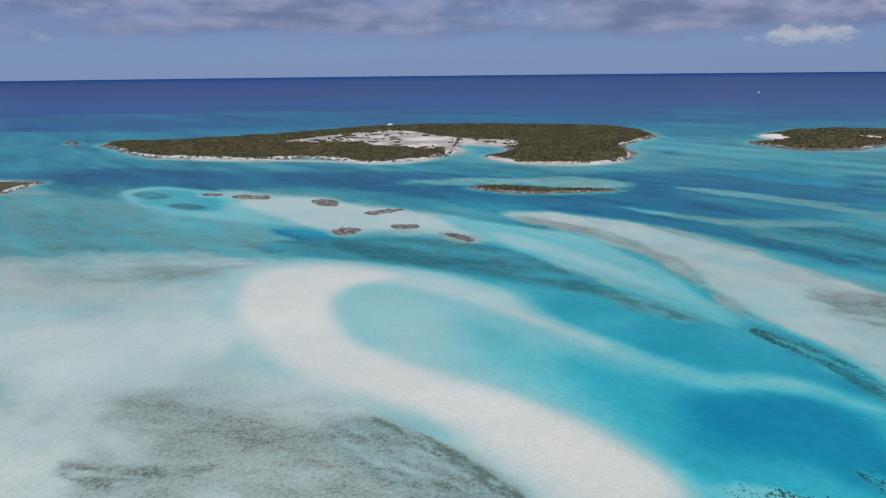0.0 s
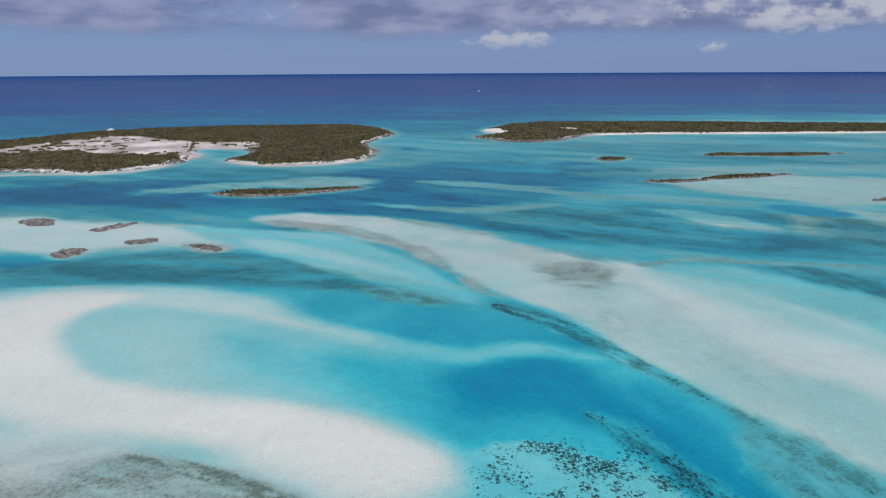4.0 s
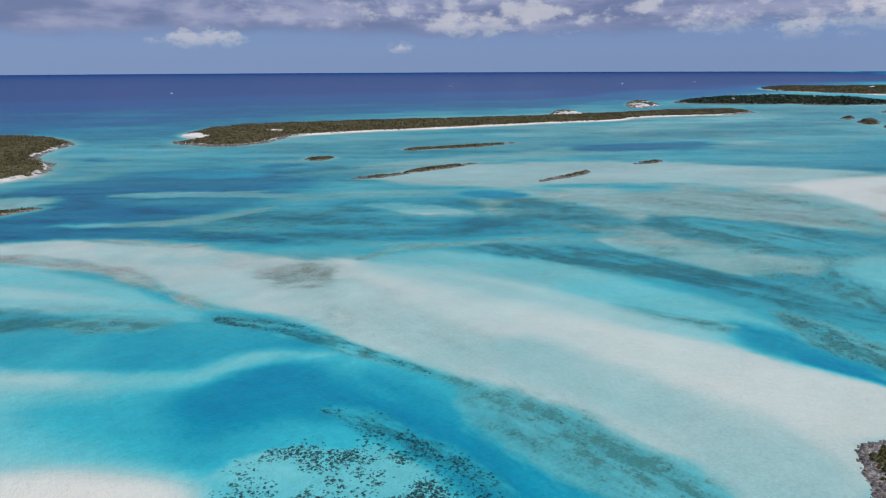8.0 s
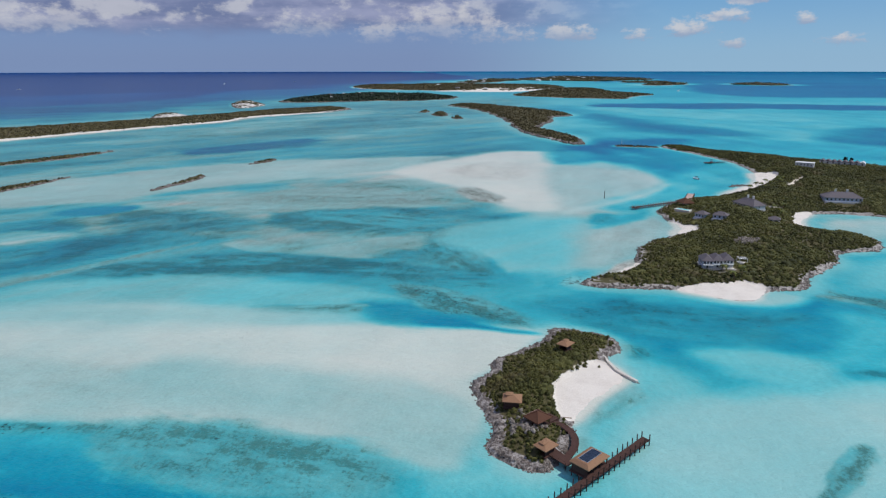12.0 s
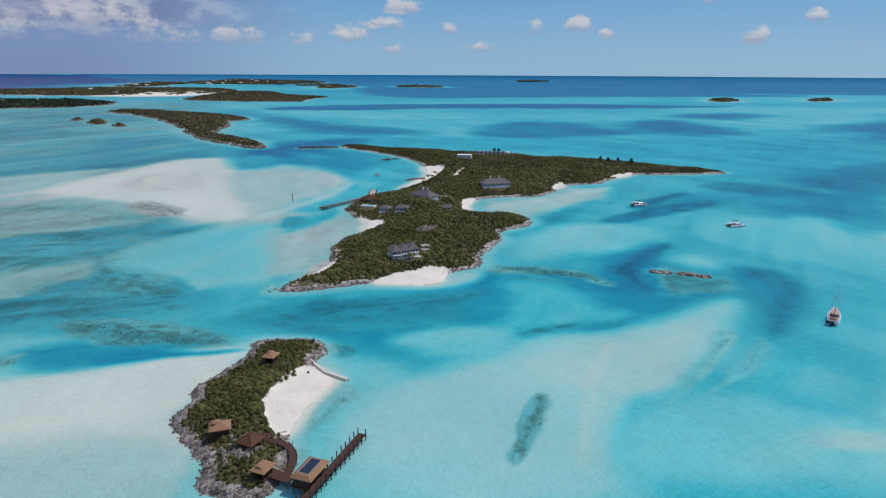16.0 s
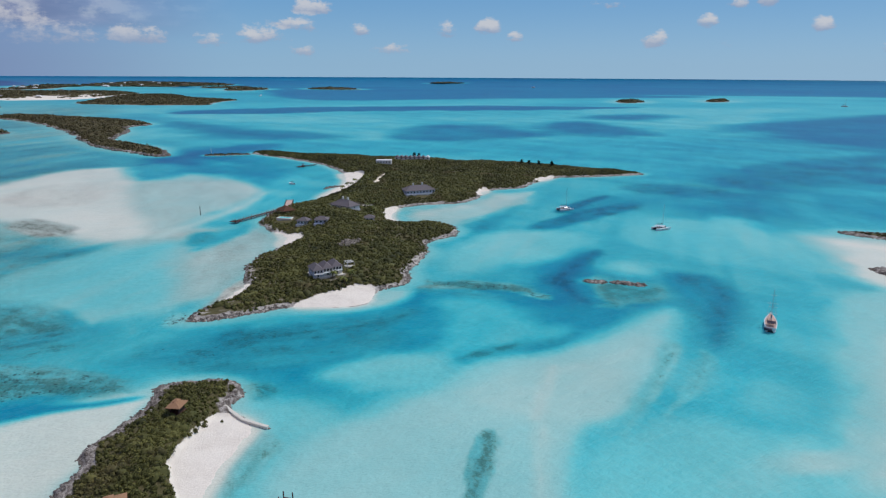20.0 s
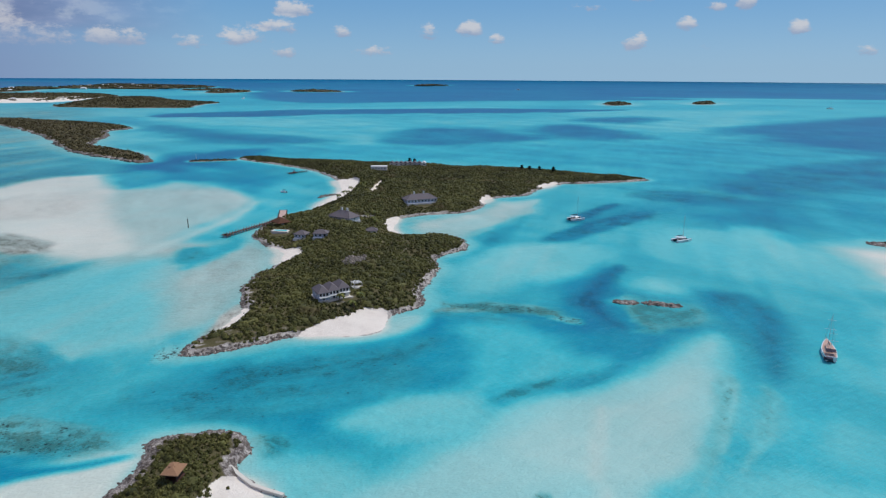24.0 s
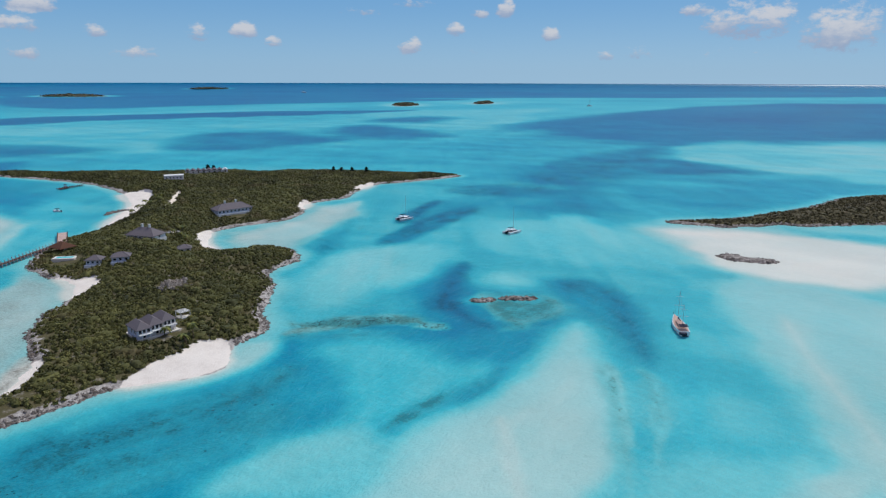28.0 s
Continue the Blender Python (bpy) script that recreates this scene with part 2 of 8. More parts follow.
def plain(name, rgb, rough=0.7, spec=0.3, metal=0.0, vary=0.25, scale=2.0):
    """One colour with two scales of wear."""
    m = Mat(name, rough, spec, metal)
    c = lin(*rgb)
    dark = tuple(v * (1 - vary) for v in c[:3]) + (1,)
    light = tuple(min(1, v * (1 + vary * 0.6)) for v in c[:3]) + (1,)
    m.color(m.mix(m.math("MULTIPLY", m.noise(scale, 4, 0.6), m.smooth(m.noise(scale * 9, 2, 0.6), 0.2, 0.8)), light, dark))
    m.bump(m.noise(scale * 12, 3), 0.25, 0.02)
    return m.mat


WATER_STOPS = [(0.0, lin(237, 231, 215)), (0.06, lin(213, 221, 208)), (0.15, lin(164, 207, 200)), (0.27, lin(110, 198, 198)), (0.39, lin(56, 181, 190)),
               (0.53, lin(14, 147, 169)), (0.64, lin(8, 122, 156)), (0.75, lin(12, 105, 148)), (0.85, lin(20, 84, 140)), (1.0, lin(24, 66, 120))]
# shallow sea: the colour follows the depth of the water over white sand
m = Mat("sea_water", 0.34, 0.16)
m.p.inputs["IOR"].default_value = 1.33
depth, film, weed = m.attr("depth"), m.attr("film"), m.attr("weed")
ripple = m.noise(0.035, 5, 0.6, (1, 0.35, 1), 0.5)
patch = m.noise(0.012, 5, 0.62)
depth = m.math("ADD", depth, m.math("MULTIPLY", m.math("SUBTRACT", ripple, 0.5), 0.06))
depth = m.math("ADD", depth, m.math("MULTIPLY", m.math("SUBTRACT", patch, 0.5), 0.10))
depth = m.math("ADD", depth, m.math("MULTIPLY", m.math("MULTIPLY", m.math("SUBTRACT", m.noise(0.6, 5, 0.75), 0.5), m.smooth(depth, 0.1, 0.4)), 0.14))
water = m.ramp(depth, WATER_STOPS)
CURRENT = 0.79   # the tide's set, radians
speck = m.noise(0.85, 5, 0.72)
clump = m.noise(0.17, 5, 0.65, (0.55, 1, 1), CURRENT)
drift = m.noise(0.022, 4, 0.6, (0.45, 1, 1), CURRENT)
grain = m.math("ADD", m.math("MULTIPLY", speck, 0.52), m.math("MULTIPLY", clump, 0.48))
film_mask = m.math("MULTIPLY", film, m.math("ADD", 0.45, m.math("MULTIPLY", m.smooth(grain, 0.36, 0.62), 0.55)))
silt = m.mix(m.smooth(speck, 0.38, 0.66), m.ramp(depth, [(0.08, lin(160, 155, 142)), (0.28, lin(128, 152, 142)), (0.48, lin(62, 134, 138)), (0.7, lin(14, 104, 128))]),
             m.ramp(depth, [(0.08, lin(114, 107, 92)), (0.28, lin(92, 118, 106)), (0.48, lin(44, 108, 112)), (0.7, lin(10, 86, 110))]))
water = m.mix(m.math("MULTIPLY", film_mask, 0.85), water, silt)
edge = m.math("SUBTRACT", 0.59, m.math("MULTIPLY", weed, 0.27))
weed_mask = m.math("MULTIPLY", m.smooth(grain, edge, m.math("ADD", edge, 0.17)), m.smooth(weed, 0.02, 0.2))
weed_mask = m.math("MAXIMUM", m.math("MULTIPLY", weed_mask, 0.66), m.math("MULTIPLY", weed, m.math("ADD", 0.24, m.math("MULTIPLY", clump, 0.40))))
deep_weed = m.ramp(depth, [(0.0, lin(94, 90, 72)), (0.25, lin(74, 110, 90)), (0.42, lin(32, 100, 98)), (0.6, lin(8, 80, 98)), (0.8, lin(14, 54, 92)), (1.0, lin(18, 40, 86))])
water = m.mix(weed_mask, water, deep_weed)
heads = m.attr("heads")
for size in (0.85, 1.6):
    far, pick = m.cells(size)
    there = m.smooth(m.math("SUBTRACT", m.math("MULTIPLY", heads, 0.75), pick), -0.06, 0.12)
    water = m.mix(m.math("MULTIPLY", m.math("MULTIPLY", m.smooth(m.math("SUBTRACT", 0.56, far), 0.0, 0.2), there), 0.85), water, m.ramp(depth, [(0.0, lin(74, 70, 56)), (0.3, lin(28, 50, 48)), (0.6, lin(8, 52, 66))]))
# light and dark faces of waves and fine ripples, painted into the water's colour
wave_light = m.smooth(m.noise(0.36, 5, 0.72, (0.45, 1, 1), CURRENT + 0.5), 0.36, 0.64)
tone = m.math("ADD", m.math("ADD", 0.845, m.math("MULTIPLY", m.smooth(m.noise(0.9, 5, 0.85, (0.5, 1, 1), CURRENT + 0.5), 0.34, 0.66), 0.07)), m.math("ADD", m.math("MULTIPLY", m.smooth(drift, 0.3, 0.7), 0.09), m.math("MULTIPLY", m.math("MULTIPLY", wave_light, 0.10), m.smooth(depth, 0.05, 0.35))))
gray = m.t.nodes.new("ShaderNodeCombineColor")
for i in range(3):
    m.set(gray.inputs[i], tone)
water = m.mix(1.0, water, gray.outputs[0], "MULTIPLY")
m.color(water)
chop = m.math("ADD", m.noise(0.30, 4, 0.6, (1, 0.45, 1), 0.6), m.math("MULTIPLY", m.noise(1.7, 3, 0.6, (1, 0.6, 1), 0.3), 0.35))
m.bump(m.math("MULTIPLY", chop, m.attr("swell")), 0.9, 0.8)
SEA = m.mat

# bare ground of the cays
m = Mat("cay_ground", 0.95, 0.15)
sandy, rocky = m.attr("sandy"), m.attr("rocky")
stone = m.ramp(m.math("ADD", m.math("MULTIPLY", m.noise(0.5, 6, 0.7), 0.6), m.math("MULTIPLY", m.noise(2.2, 4, 0.7), 0.4)),
               [(0.38, lin(50, 45, 42)), (0.47, lin(108, 98, 92)), (0.54, lin(156, 147, 140)), (0.64, lin(204, 196, 188))])
stone = m.mix(m.math("MULTIPLY", m.attr("pale"), m.smooth(m.noise(0.12, 4, 0.6), 0.25, 0.6)), stone, lin(226, 218, 208))
soil = m.mix(m.noise(0.3, 4, 0.6), lin(110, 98, 72), lin(72, 74, 44))
sand = m.mix(m.math("MULTIPLY", m.smooth(m.noise(0.15, 5, 0.65), 0.4, 0.75), 0.5), lin(238, 227, 214), lin(214, 200, 186))
sand = m.mix(m.math("MULTIPLY", m.attr("dull"), m.smooth(m.noise(0.02, 5, 0.65), 0.3, 0.6)), sand, lin(176, 160, 152))
c = m.mix(m.smooth(m.math("ADD", rocky, m.math("MULTIPLY", m.math("SUBTRACT", m.noise(0.25, 4), 0.5), 0.9)), 0.35, 0.6), soil, stone)
c = m.mix(m.smooth(m.math("ADD", sandy, m.math("MULTIPLY", m.math("SUBTRACT", m.noise(0.35, 4), 0.5), 0.7)), 0.4, 0.6), c, sand)
m.color(c)
m.bump(m.noise(1.6, 5, 0.7), 0.6, 0.5)
GROUND = m.mat

m = Mat("rock", 0.95, 0.15)
m.color(m.mix(0.25, m.mix(m.piece(), m.ramp(m.noise(1.2, 5, 0.7), [(0.36, lin(46, 42, 40)), (0.50, lin(122, 113, 108)), (0.64, lin(196, 188, 182))]), lin(110, 98, 88)), lin(104, 99, 96)))
m.bump(m.noise(3.0, 4, 0.7), 0.7, 0.3)
ROCK = m.mat


def leafy(name, dark, mid, light, dry):
    m = Mat(name, 0.75, 0.2)
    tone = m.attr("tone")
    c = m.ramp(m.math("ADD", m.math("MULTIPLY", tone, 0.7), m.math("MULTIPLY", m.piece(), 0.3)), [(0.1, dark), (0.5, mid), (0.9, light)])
    c = m.mix(m.math("MULTIPLY", m.smooth(m.noise(0.045, 4, 0.6), 0.54, 0.74), 0.5), c, dry)
    c = m.mix(m.math("MULTIPLY", m.smooth(m.noise(0.11, 3, 0.6), 0.56, 0.7), 0.45), c, light)
    m.color(c)
    return m.mat


LEAF = leafy("scrub_leaf", lin(52, 54, 29), lin(90, 89, 47), lin(130, 126, 70), lin(122, 104, 74))
LEAF_FAR = leafy("far_scrub", lin(62, 56, 36), lin(92, 84, 54), lin(116, 105, 74), lin(130, 110, 86))
LEAF_DARK = leafy("dark_scrub", lin(26, 36, 26), lin(40, 52, 36), lin(60, 72, 48), lin(60, 68, 50))

# ---------------------------------------------------------------- the plan
HUB = np.array((40.0, -5.0))
REACH, NEAR = 17900.0, 2500.0


def lay(x, y):
    """Places on the flat chart to places on the sea, whose far rim is drawn in and lifted so that the horizon lies within view."""
    x, y = np.asarray(x, float), np.asarray(y, float)
    far = np.hypot(x - HUB[0], y - HUB[1]) + 1e-9
    kept = np.where(far > NEAR, NEAR + 2340 * (1 - np.exp(-(far - NEAR) / 2340)), far)
    return HUB[0] + (x - HUB[0]) * kept / far, HUB[1] + (y - HUB[1]) * kept / far, 100 * (1 - kept / far)


def hash2(ix, iy, seed):
    h = (ix.astype(np.int64) * 374761393 + iy.astype(np.int64) * 668265263 + seed * 982451653) & 0xFFFFFFFF
    h = ((h ^ (h >> 13)) * 1274126177) & 0xFFFFFFFF
    return ((h ^ (h >> 16)) & 0xFFFF) / 65535.0


def fbm(x, y, size, octaves=3, seed=0):
    """Smooth noise from -1 to 1 with features of that size."""
    total, amp, norm = 0.0, 1.0, 0.0
    for o in range(octaves):
        u, v = x / size, y / size
        iu, iv = np.floor(u), np.floor(v)
        fu, fv = u - iu, v - iv
        fu, fv = fu * fu * (3 - 2 * fu), fv * fv * (3 - 2 * fv)
        a, b = hash2(iu, iv, seed + o), hash2(iu + 1, iv, seed + o)
        c, d = hash2(iu, iv + 1, seed + o), hash2(iu + 1, iv + 1, seed + o)
        total = total + amp * ((a * (1 - fu) + b * fu) * (1 - fv) + (c * (1 - fu) + d * fu) * fv)
        norm += amp
        amp, size = amp * 0.5, size * 0.5
    return total / norm * 2 - 1


def rounded(points, times=2):
    p = np.array(points, float)
    for _ in range(times):
        q = np.roll(p, -1, 0)
        p = np.stack([p * 0.75 + q * 0.25, p * 0.25 + q * 0.75], 1).reshape(-1, 2)
    return p


def away(x, y, ring):
    """Signed distance from a closed ring, negative inside."""
    best, inside = np.full(x.shape, 1e18), np.zeros(x.shape, bool)
    for (ax, ay), (bx, by) in zip(ring, np.roll(ring, -1, 0)):
        ex, ey = bx - ax, by - ay
        k = np.clip(((x - ax) * ex + (y - ay) * ey) / (ex * ex + ey * ey + 1e-9), 0, 1)
        best = np.minimum(best, (x - ax - k * ex) ** 2 + (y - ay - k * ey) ** 2)
        if ay != by:
            inside ^= ((ay > y) != (by > y)) & (x < ex * (y - ay) / (by - ay) + ax)
    return np.sqrt(best) * np.where(inside, -1, 1)


def sm(v):
    v = np.clip(v, 0, 1)
    return v * v * (3 - 2 * v)


def mesh_of(name, verts, faces, mats=(), attrs=(), smooth=False):
    """A mesh from arrays: verts (n, 3), faces (m, k)."""
    me = bpy.data.meshes.new(name)
    faces = np.asarray(faces, np.int32)
    me.vertices.add(len(verts))
    me.vertices.foreach_set("co", np.asarray(verts, np.float32).ravel())
    me.loops.add(faces.size)
    me.loops.foreach_set("vertex_index", faces.ravel())
    me.polygons.add(len(faces))
    me.polygons.foreach_set("loop_start", np.arange(0, faces.size, faces.shape[1], dtype=np.int32))
    if smooth:
        me.polygons.foreach_set("use_smooth", np.ones(len(faces), bool))
    for key, values in attrs:
        me.attributes.new(key, "FLOAT", "POINT").data.foreach_set("value", np.asarray(values, np.float32).ravel())
    for mat in mats:
        me.materials.append(mat)
    me.update(calc_edges=True)
    return me


# ---------------------------------------------------------------- the sea
# rings about the hub: fine where the view goes, coarse behind
TURN = np.radians(np.r_[np.linspace(-48, 182, 1000), np.linspace(182, 312, 70)[1:-1]])
FAR = np.r_[[2.0, 30, 60, 85], np.linspace(100 ** -0.5, REACH ** -0.5, 520) ** -2.0]
gt, gd = np.meshgrid(TURN, FAR)
SX, SY = HUB[0] + gd * np.sin(gt), HUB[1] + gd * np.cos(gt)
sx, sy = SX.ravel(), SY.ravel()
DEPTH = 0.42 + 0.06 * fbm(sx, sy, 400, 4, 5)
FILM = 0.10 + 0.08 * fbm(sx, sy, 260, 3, 8)
WEED = np.clip(0.10 * fbm(sx, sy, 180, 4, 11), 0, 1)
HEADS = np.zeros(len(sx))
WARP = (fbm(sx, sy, 14, 3, 21), fbm(sx, sy, 70, 3, 22), fbm(sx, sy, 350, 3, 23))


LEN = np.hypot(sx - HUB[0], sy - HUB[1])
ALONG, ACROSS = sx * 0.70 - sy * 0.71, sx * 0.71 + sy * 0.70


def bed(points, soft, d=None, s=None, g=None, fray=1.0, p=0.0):
    """A stretch of seabed: depth d, silt film s, weed g and coral heads p inside the outline, fading over soft metres and frayed along its own length."""
    ring = rounded(points)
    mid = ring.mean(0)
    spread, axes = np.linalg.eigh(np.cov((ring - mid).T))
    short, axis = 2 * math.sqrt(spread[0]) + 1, axes[:, 1]
    reach = soft * 2.4 + short * 0.5
    lo, hi = ring.min(0) - reach, ring.max(0) + reach
    pick = np.flatnonzero((sx > lo[0]) & (sx < hi[0]) & (sy > lo[1]) & (sy < hi[1]))
    if not len(pick):
        return
    x, y = sx[pick], sy[pick]
    u, v = (x - mid[0]) * axis[0] + (y - mid[1]) * axis[1], (y - mid[1]) * axis[0] - (x - mid[0]) * axis[1]
    seed = int(abs(mid[0] * 3 + mid[1] * 7)) % 997
    ragged, fray = fray, fbm(u * 0.3, v, short * 0.45, 4, seed)
    fine = fbm(u * 0.35, v, max(short * 0.12, 1.2), 3, seed + 7)
    gap = away(x, y, ring)
    rough = WARP[0][pick] * min(soft, 5) + WARP[1][pick] * min(soft * 1.2, 22) + WARP[2][pick] * min(soft, 110) * 0.6
    rough = rough + fray * min(short * (0.30 if g else 0.18), soft * 2.5 + 5) + fine * min(short * 0.12, soft + 2)
    rough = rough * ragged
    w = sm(0.5 - (gap + rough) / (2 * soft))
    if d is not None:
        DEPTH[pick] += (d + 0.05 * fray * min(1, d * 3) - DEPTH[pick]) * w
    if s is not None or d is not None:
        FILM[pick] += ((s or 0.0) * np.clip(0.9 + 0.7 * fray + 0.4 * fine, 0.2, 1.5) - FILM[pick]) * w
    wide = sm(0.5 - (gap + rough * 1.3) / (2 * (soft + short * 0.12)))
    WEED[pick] += ((g or 0.0) * np.clip(0.8 + 0.9 * fray + 0.8 * fine, 0.05, 1.6) - WEED[pick]) * (wide if g else w)
    HEADS[pick] += (p * np.clip(0.75 + 0.8 * fray + 1.1 * fbm(x, y, 7, 3, seed + 4), 0, 1.4) - HEADS[pick]) * wide


bed([(-1144, 1524), (-837, 1675), (-598, 1828), (30, 1848), (641, 1783), (1106, 1635), (1561, 1369), (2090, 1060), (2308, 1242), (3010, 1310), (3900, 1460), (8220, 530), (17570, 3050), (19530, 17160), (8690, 24500), (430, 26000), (-7960, 24750), (-14300, 21710), (-15390, 20960)], 353, d=1)  # deep ocean
bed([(-1101, 1467), (-580, 1772), (29, 1819), (632, 1757), (1091, 1612), (1535, 1346), (1904, 1169), (2690, 1650), (2211, 1940), (1526, 2266), (878, 2452), (43, 2692), (-882, 2710), (-1860, 2500)], 173, d=0.9)  # deep near
bed([(-714, 940), (-394, 939), (-75, 1058), (310, 970), (615, 897), (826, 1023), (1321, 809), (1592, 927), (2182, 947), (3510, 610), (2711, 1205), (2212, 1191), (1660, 1019), (1330, 1166), (886, 1305), (493, 1366), (22, 1404), (-453, 1376), (-980, 1302)], 110, d=0.56, s=0.1)  # shelf inner
bed([(-920, 1220), (-512, 1231), (-89, 1267), (400, 1255), (831, 1222), (941, 1164), (1451, 889), (1752, 1020), (2272, 986), (3840, 670), (3010, 1340), (2411, 1298), (1904, 1169), (1561, 1369), (1106, 1635), (641, 1783), (30, 1848), (-598, 1828), (-1222, 1631)], 75.2, d=0.76)  # shelf edge
bed([(25460, 5270), (25830, -2930), (24260, -9370), (21590, -14600), (13180, -22460), (17800, -19040), (2800, -25860), (360, -5580), (950, -4890), (1710, -3610), (2820, -2240), (2150, -2730), (2440, -1457), (2340, -477), (4100, -820), (5600, 20), (8810, 1230)], 67.1, d=0.72, s=0.1)  # far banks
bed([(1966, -95), (2100, -607), (2109, -1032), (1687, -1415), (1456, -2020), (1287, -1830), (1222, -1450), (816, -1143), (1027, -867), (1299, -639), (1437, -294), (1650, -118)], 34.5, d=0.35, s=0.1)  # far pale
bed([(511, -814), (533, -1112), (417, -1170), (301, -1259), (143, -1315), (118, -814), (206, -726), (301, -767), (392, -765)], 17.1, d=0.27, s=0.05)  # far pale b
bed([(1018, -173), (889, -439), (885, -749), (711, -998), (652, -864), (512, -785), (336, -702), (200, -688), (145, -666), (292, -431), (421, -513), (526, -514), (593, -546), (807, -400), (903, -267)], 63.6, d=0.5)  # mid far
bed([(1815, -45), (1999, -240), (2003, -778), (1795, -1282), (1611, -1568), (1597, -1142), (1753, -682), (1696, -288)], 23.6, d=0.74, s=0.2, g=0.2, fray=0.8)  # far navy strip
bed([(1032, -414), (1201, -529), (1215, -637), (1070, -681), (948, -683), (917, -553), (925, -437)], 44.9, d=0.72, s=0.22, g=0.25, fray=0.6)  # far dark a
bed([(1083, -727), (1216, -858), (1170, -955), (1013, -868), (977, -739)], 51.4, d=0.72, s=0.22, g=0.25, fray=0.6)  # far dark b
bed([(1611, -102), (1266, -215), (1099, -344), (1025, -302), (1088, -167), (1251, -89)], 46.1, d=0.68, s=0.22, g=0.25, fray=0.6)  # far dark c
bed([(969, -1147), (1044, -1515), (1152, -2376), (970, -3100), (630, -3480), (250, -3360), (142, -1293), (277, -1257), (411, -1149), (542, -1135), (591, -966), (741, -999)], 100, d=0.76, s=0.22, g=0.25, fray=0.6)  # far dark d
bed([(527, -725), (466, -787), (392, -765), (325, -737), (350, -677), (408, -643), (456, -658)], 31.1, d=0.64, s=0.25, g=0.55, fray=0.7)  # far dark e
bed([(1042, -727), (1059, -910), (899, -873), (862, -777), (919, -690)], 48.3, d=0.68, s=0.22, g=0.25, fray=0.6)  # far dark f
bed([(1202, -528), (1164, -639), (995, -643), (962, -538), (1022, -477)], 45.5, d=0.68, s=0.22, g=0.25, fray=0.6)  # far dark g
bed([(1331, -1002), (1372, -1262), (1235, -1258), (1141, -1052)], 66.3, d=0.68, s=0.22, g=0.25, fray=0.6)  # far dark h
bed([(536, -645), (527, -746), (452, -703), (440, -627), (470, -582)], 14.9, d=0.6, g=0.3)  # far grass i
bed([(544, -986), (544, -782), (500, -588), (454, -454), (429, -380), (405, -307), (416, -393), (399, -445), (383, -499), (421, -630), (439, -763)], 22.1, d=0.58, s=0.1, g=0.5, fray=0.7)  # mid swath
bed([(421, -513), (375, -515), (303, -395), (253, -324), (266, -311), (301, -330), (352, -359), (399, -400)], 28.6, d=0.56, s=0.05, g=0.15, fray=0.6)  # mid swath b
bed([(482, -412), (485, -471), (454, -508), (407, -514), (414, -445), (444, -407)], 10.3, d=0.52, s=0.2, g=0.65)  # grass mid a
bed([(371, -236), (395, -277), (409, -322), (423, -386), (407, -372), (383, -301), (366, -246)], 5.76, d=0.62, g=0.9, fray=0.5)  # grass mid b
bed([(418, -296), (444, -345), (457, -384), (441, -361), (413, -304)], 6.44, d=0.6, g=0.9, fray=0.5)  # grass mid c
bed([(-345, 387), (-212, 368), (-145.3, 351.2), (-107, 329.9), (-67.4, 328.4), (-53.6, 254), (-28.7, 204.9), (2.3, 180.4), (24.6, 152.2), (38, 117.5), (-129.4, 120.1), (-240.8, 235.2)], 25.2, d=0.11, s=0.42)  # left flats
bed([(-238.7, 259.4), (-176.4, 286.6), (-130.7, 256.3), (-90.1, 206.4), (-98.5, 190), (-133.6, 203.1), (-200.8, 213.7)], 21.3, d=0.12, s=0.03)  # flat milky a
bed([(-182.7, 191.9), (-127.1, 179.6), (-95.9, 165.9), (-76, 146.3), (-82.1, 124.8), (-127.7, 125.5)], 8.12, d=0.07, s=0.12)  # flat milky b
bed([(-242, 348), (-191, 360), (-106.4, 338.4), (-123.1, 293.1), (-171.7, 308.7), (-208.8, 313.7)], 24.4, d=0.16, s=0.65, g=0.05, fray=0.5)  # flat brown a
bed([(-474, 544), (-332, 548), (-271, 532), (-200, 452), (-138, 423), (-100, 391), (-116.9, 352.4), (-195, 368), (-333, 373)], 34.9, d=0.34, s=0.3, g=0.15)  # upper flats
bed([(-547, 715), (-363, 710), (-171, 687), (10, 635), (115, 600), (185, 661), (297, 652), (400, 575), (308, 436), (208, 407), (157, 418), (87, 447), (7, 493), (-91, 561), (-193, 568), (-312, 606), (-462, 599)], 22.6, d=0.62, s=0.12, g=0.2)  # teal deep a
bed([(-866, 1147), (-696, 1217), (-415, 912), (-359, 770), (-391, 703), (-531, 693)], 37, d=0.46, s=0.1)  # west shallows
bed([(-411, 646), (-346, 675), (-210, 658), (-100, 621), (-204, 602), (-320, 623)], 12.7, d=0.66, g=0.15)  # blue run
bed([(-44, 598), (36, 612), (119, 620), (162, 597), (172, 559), (135, 550), (60, 578), (-1, 570)], 9.02, d=0.2)  # lee pale
bed([(-39.1, 311.4), (17.2, 303.2), (53, 282), (84.7, 253.7), (112.4, 231.4), (125.7, 200.7), (136.1, 170.4), (139.3, 139), (116.4, 112.3), (61.5, 117.5), (53.5, 139.7), (46.9, 159.4), (31.6, 184.7), (-0.6, 213.7), (-18.1, 236.5)], 12.7, d=0.44, fray=0.4)  # channel
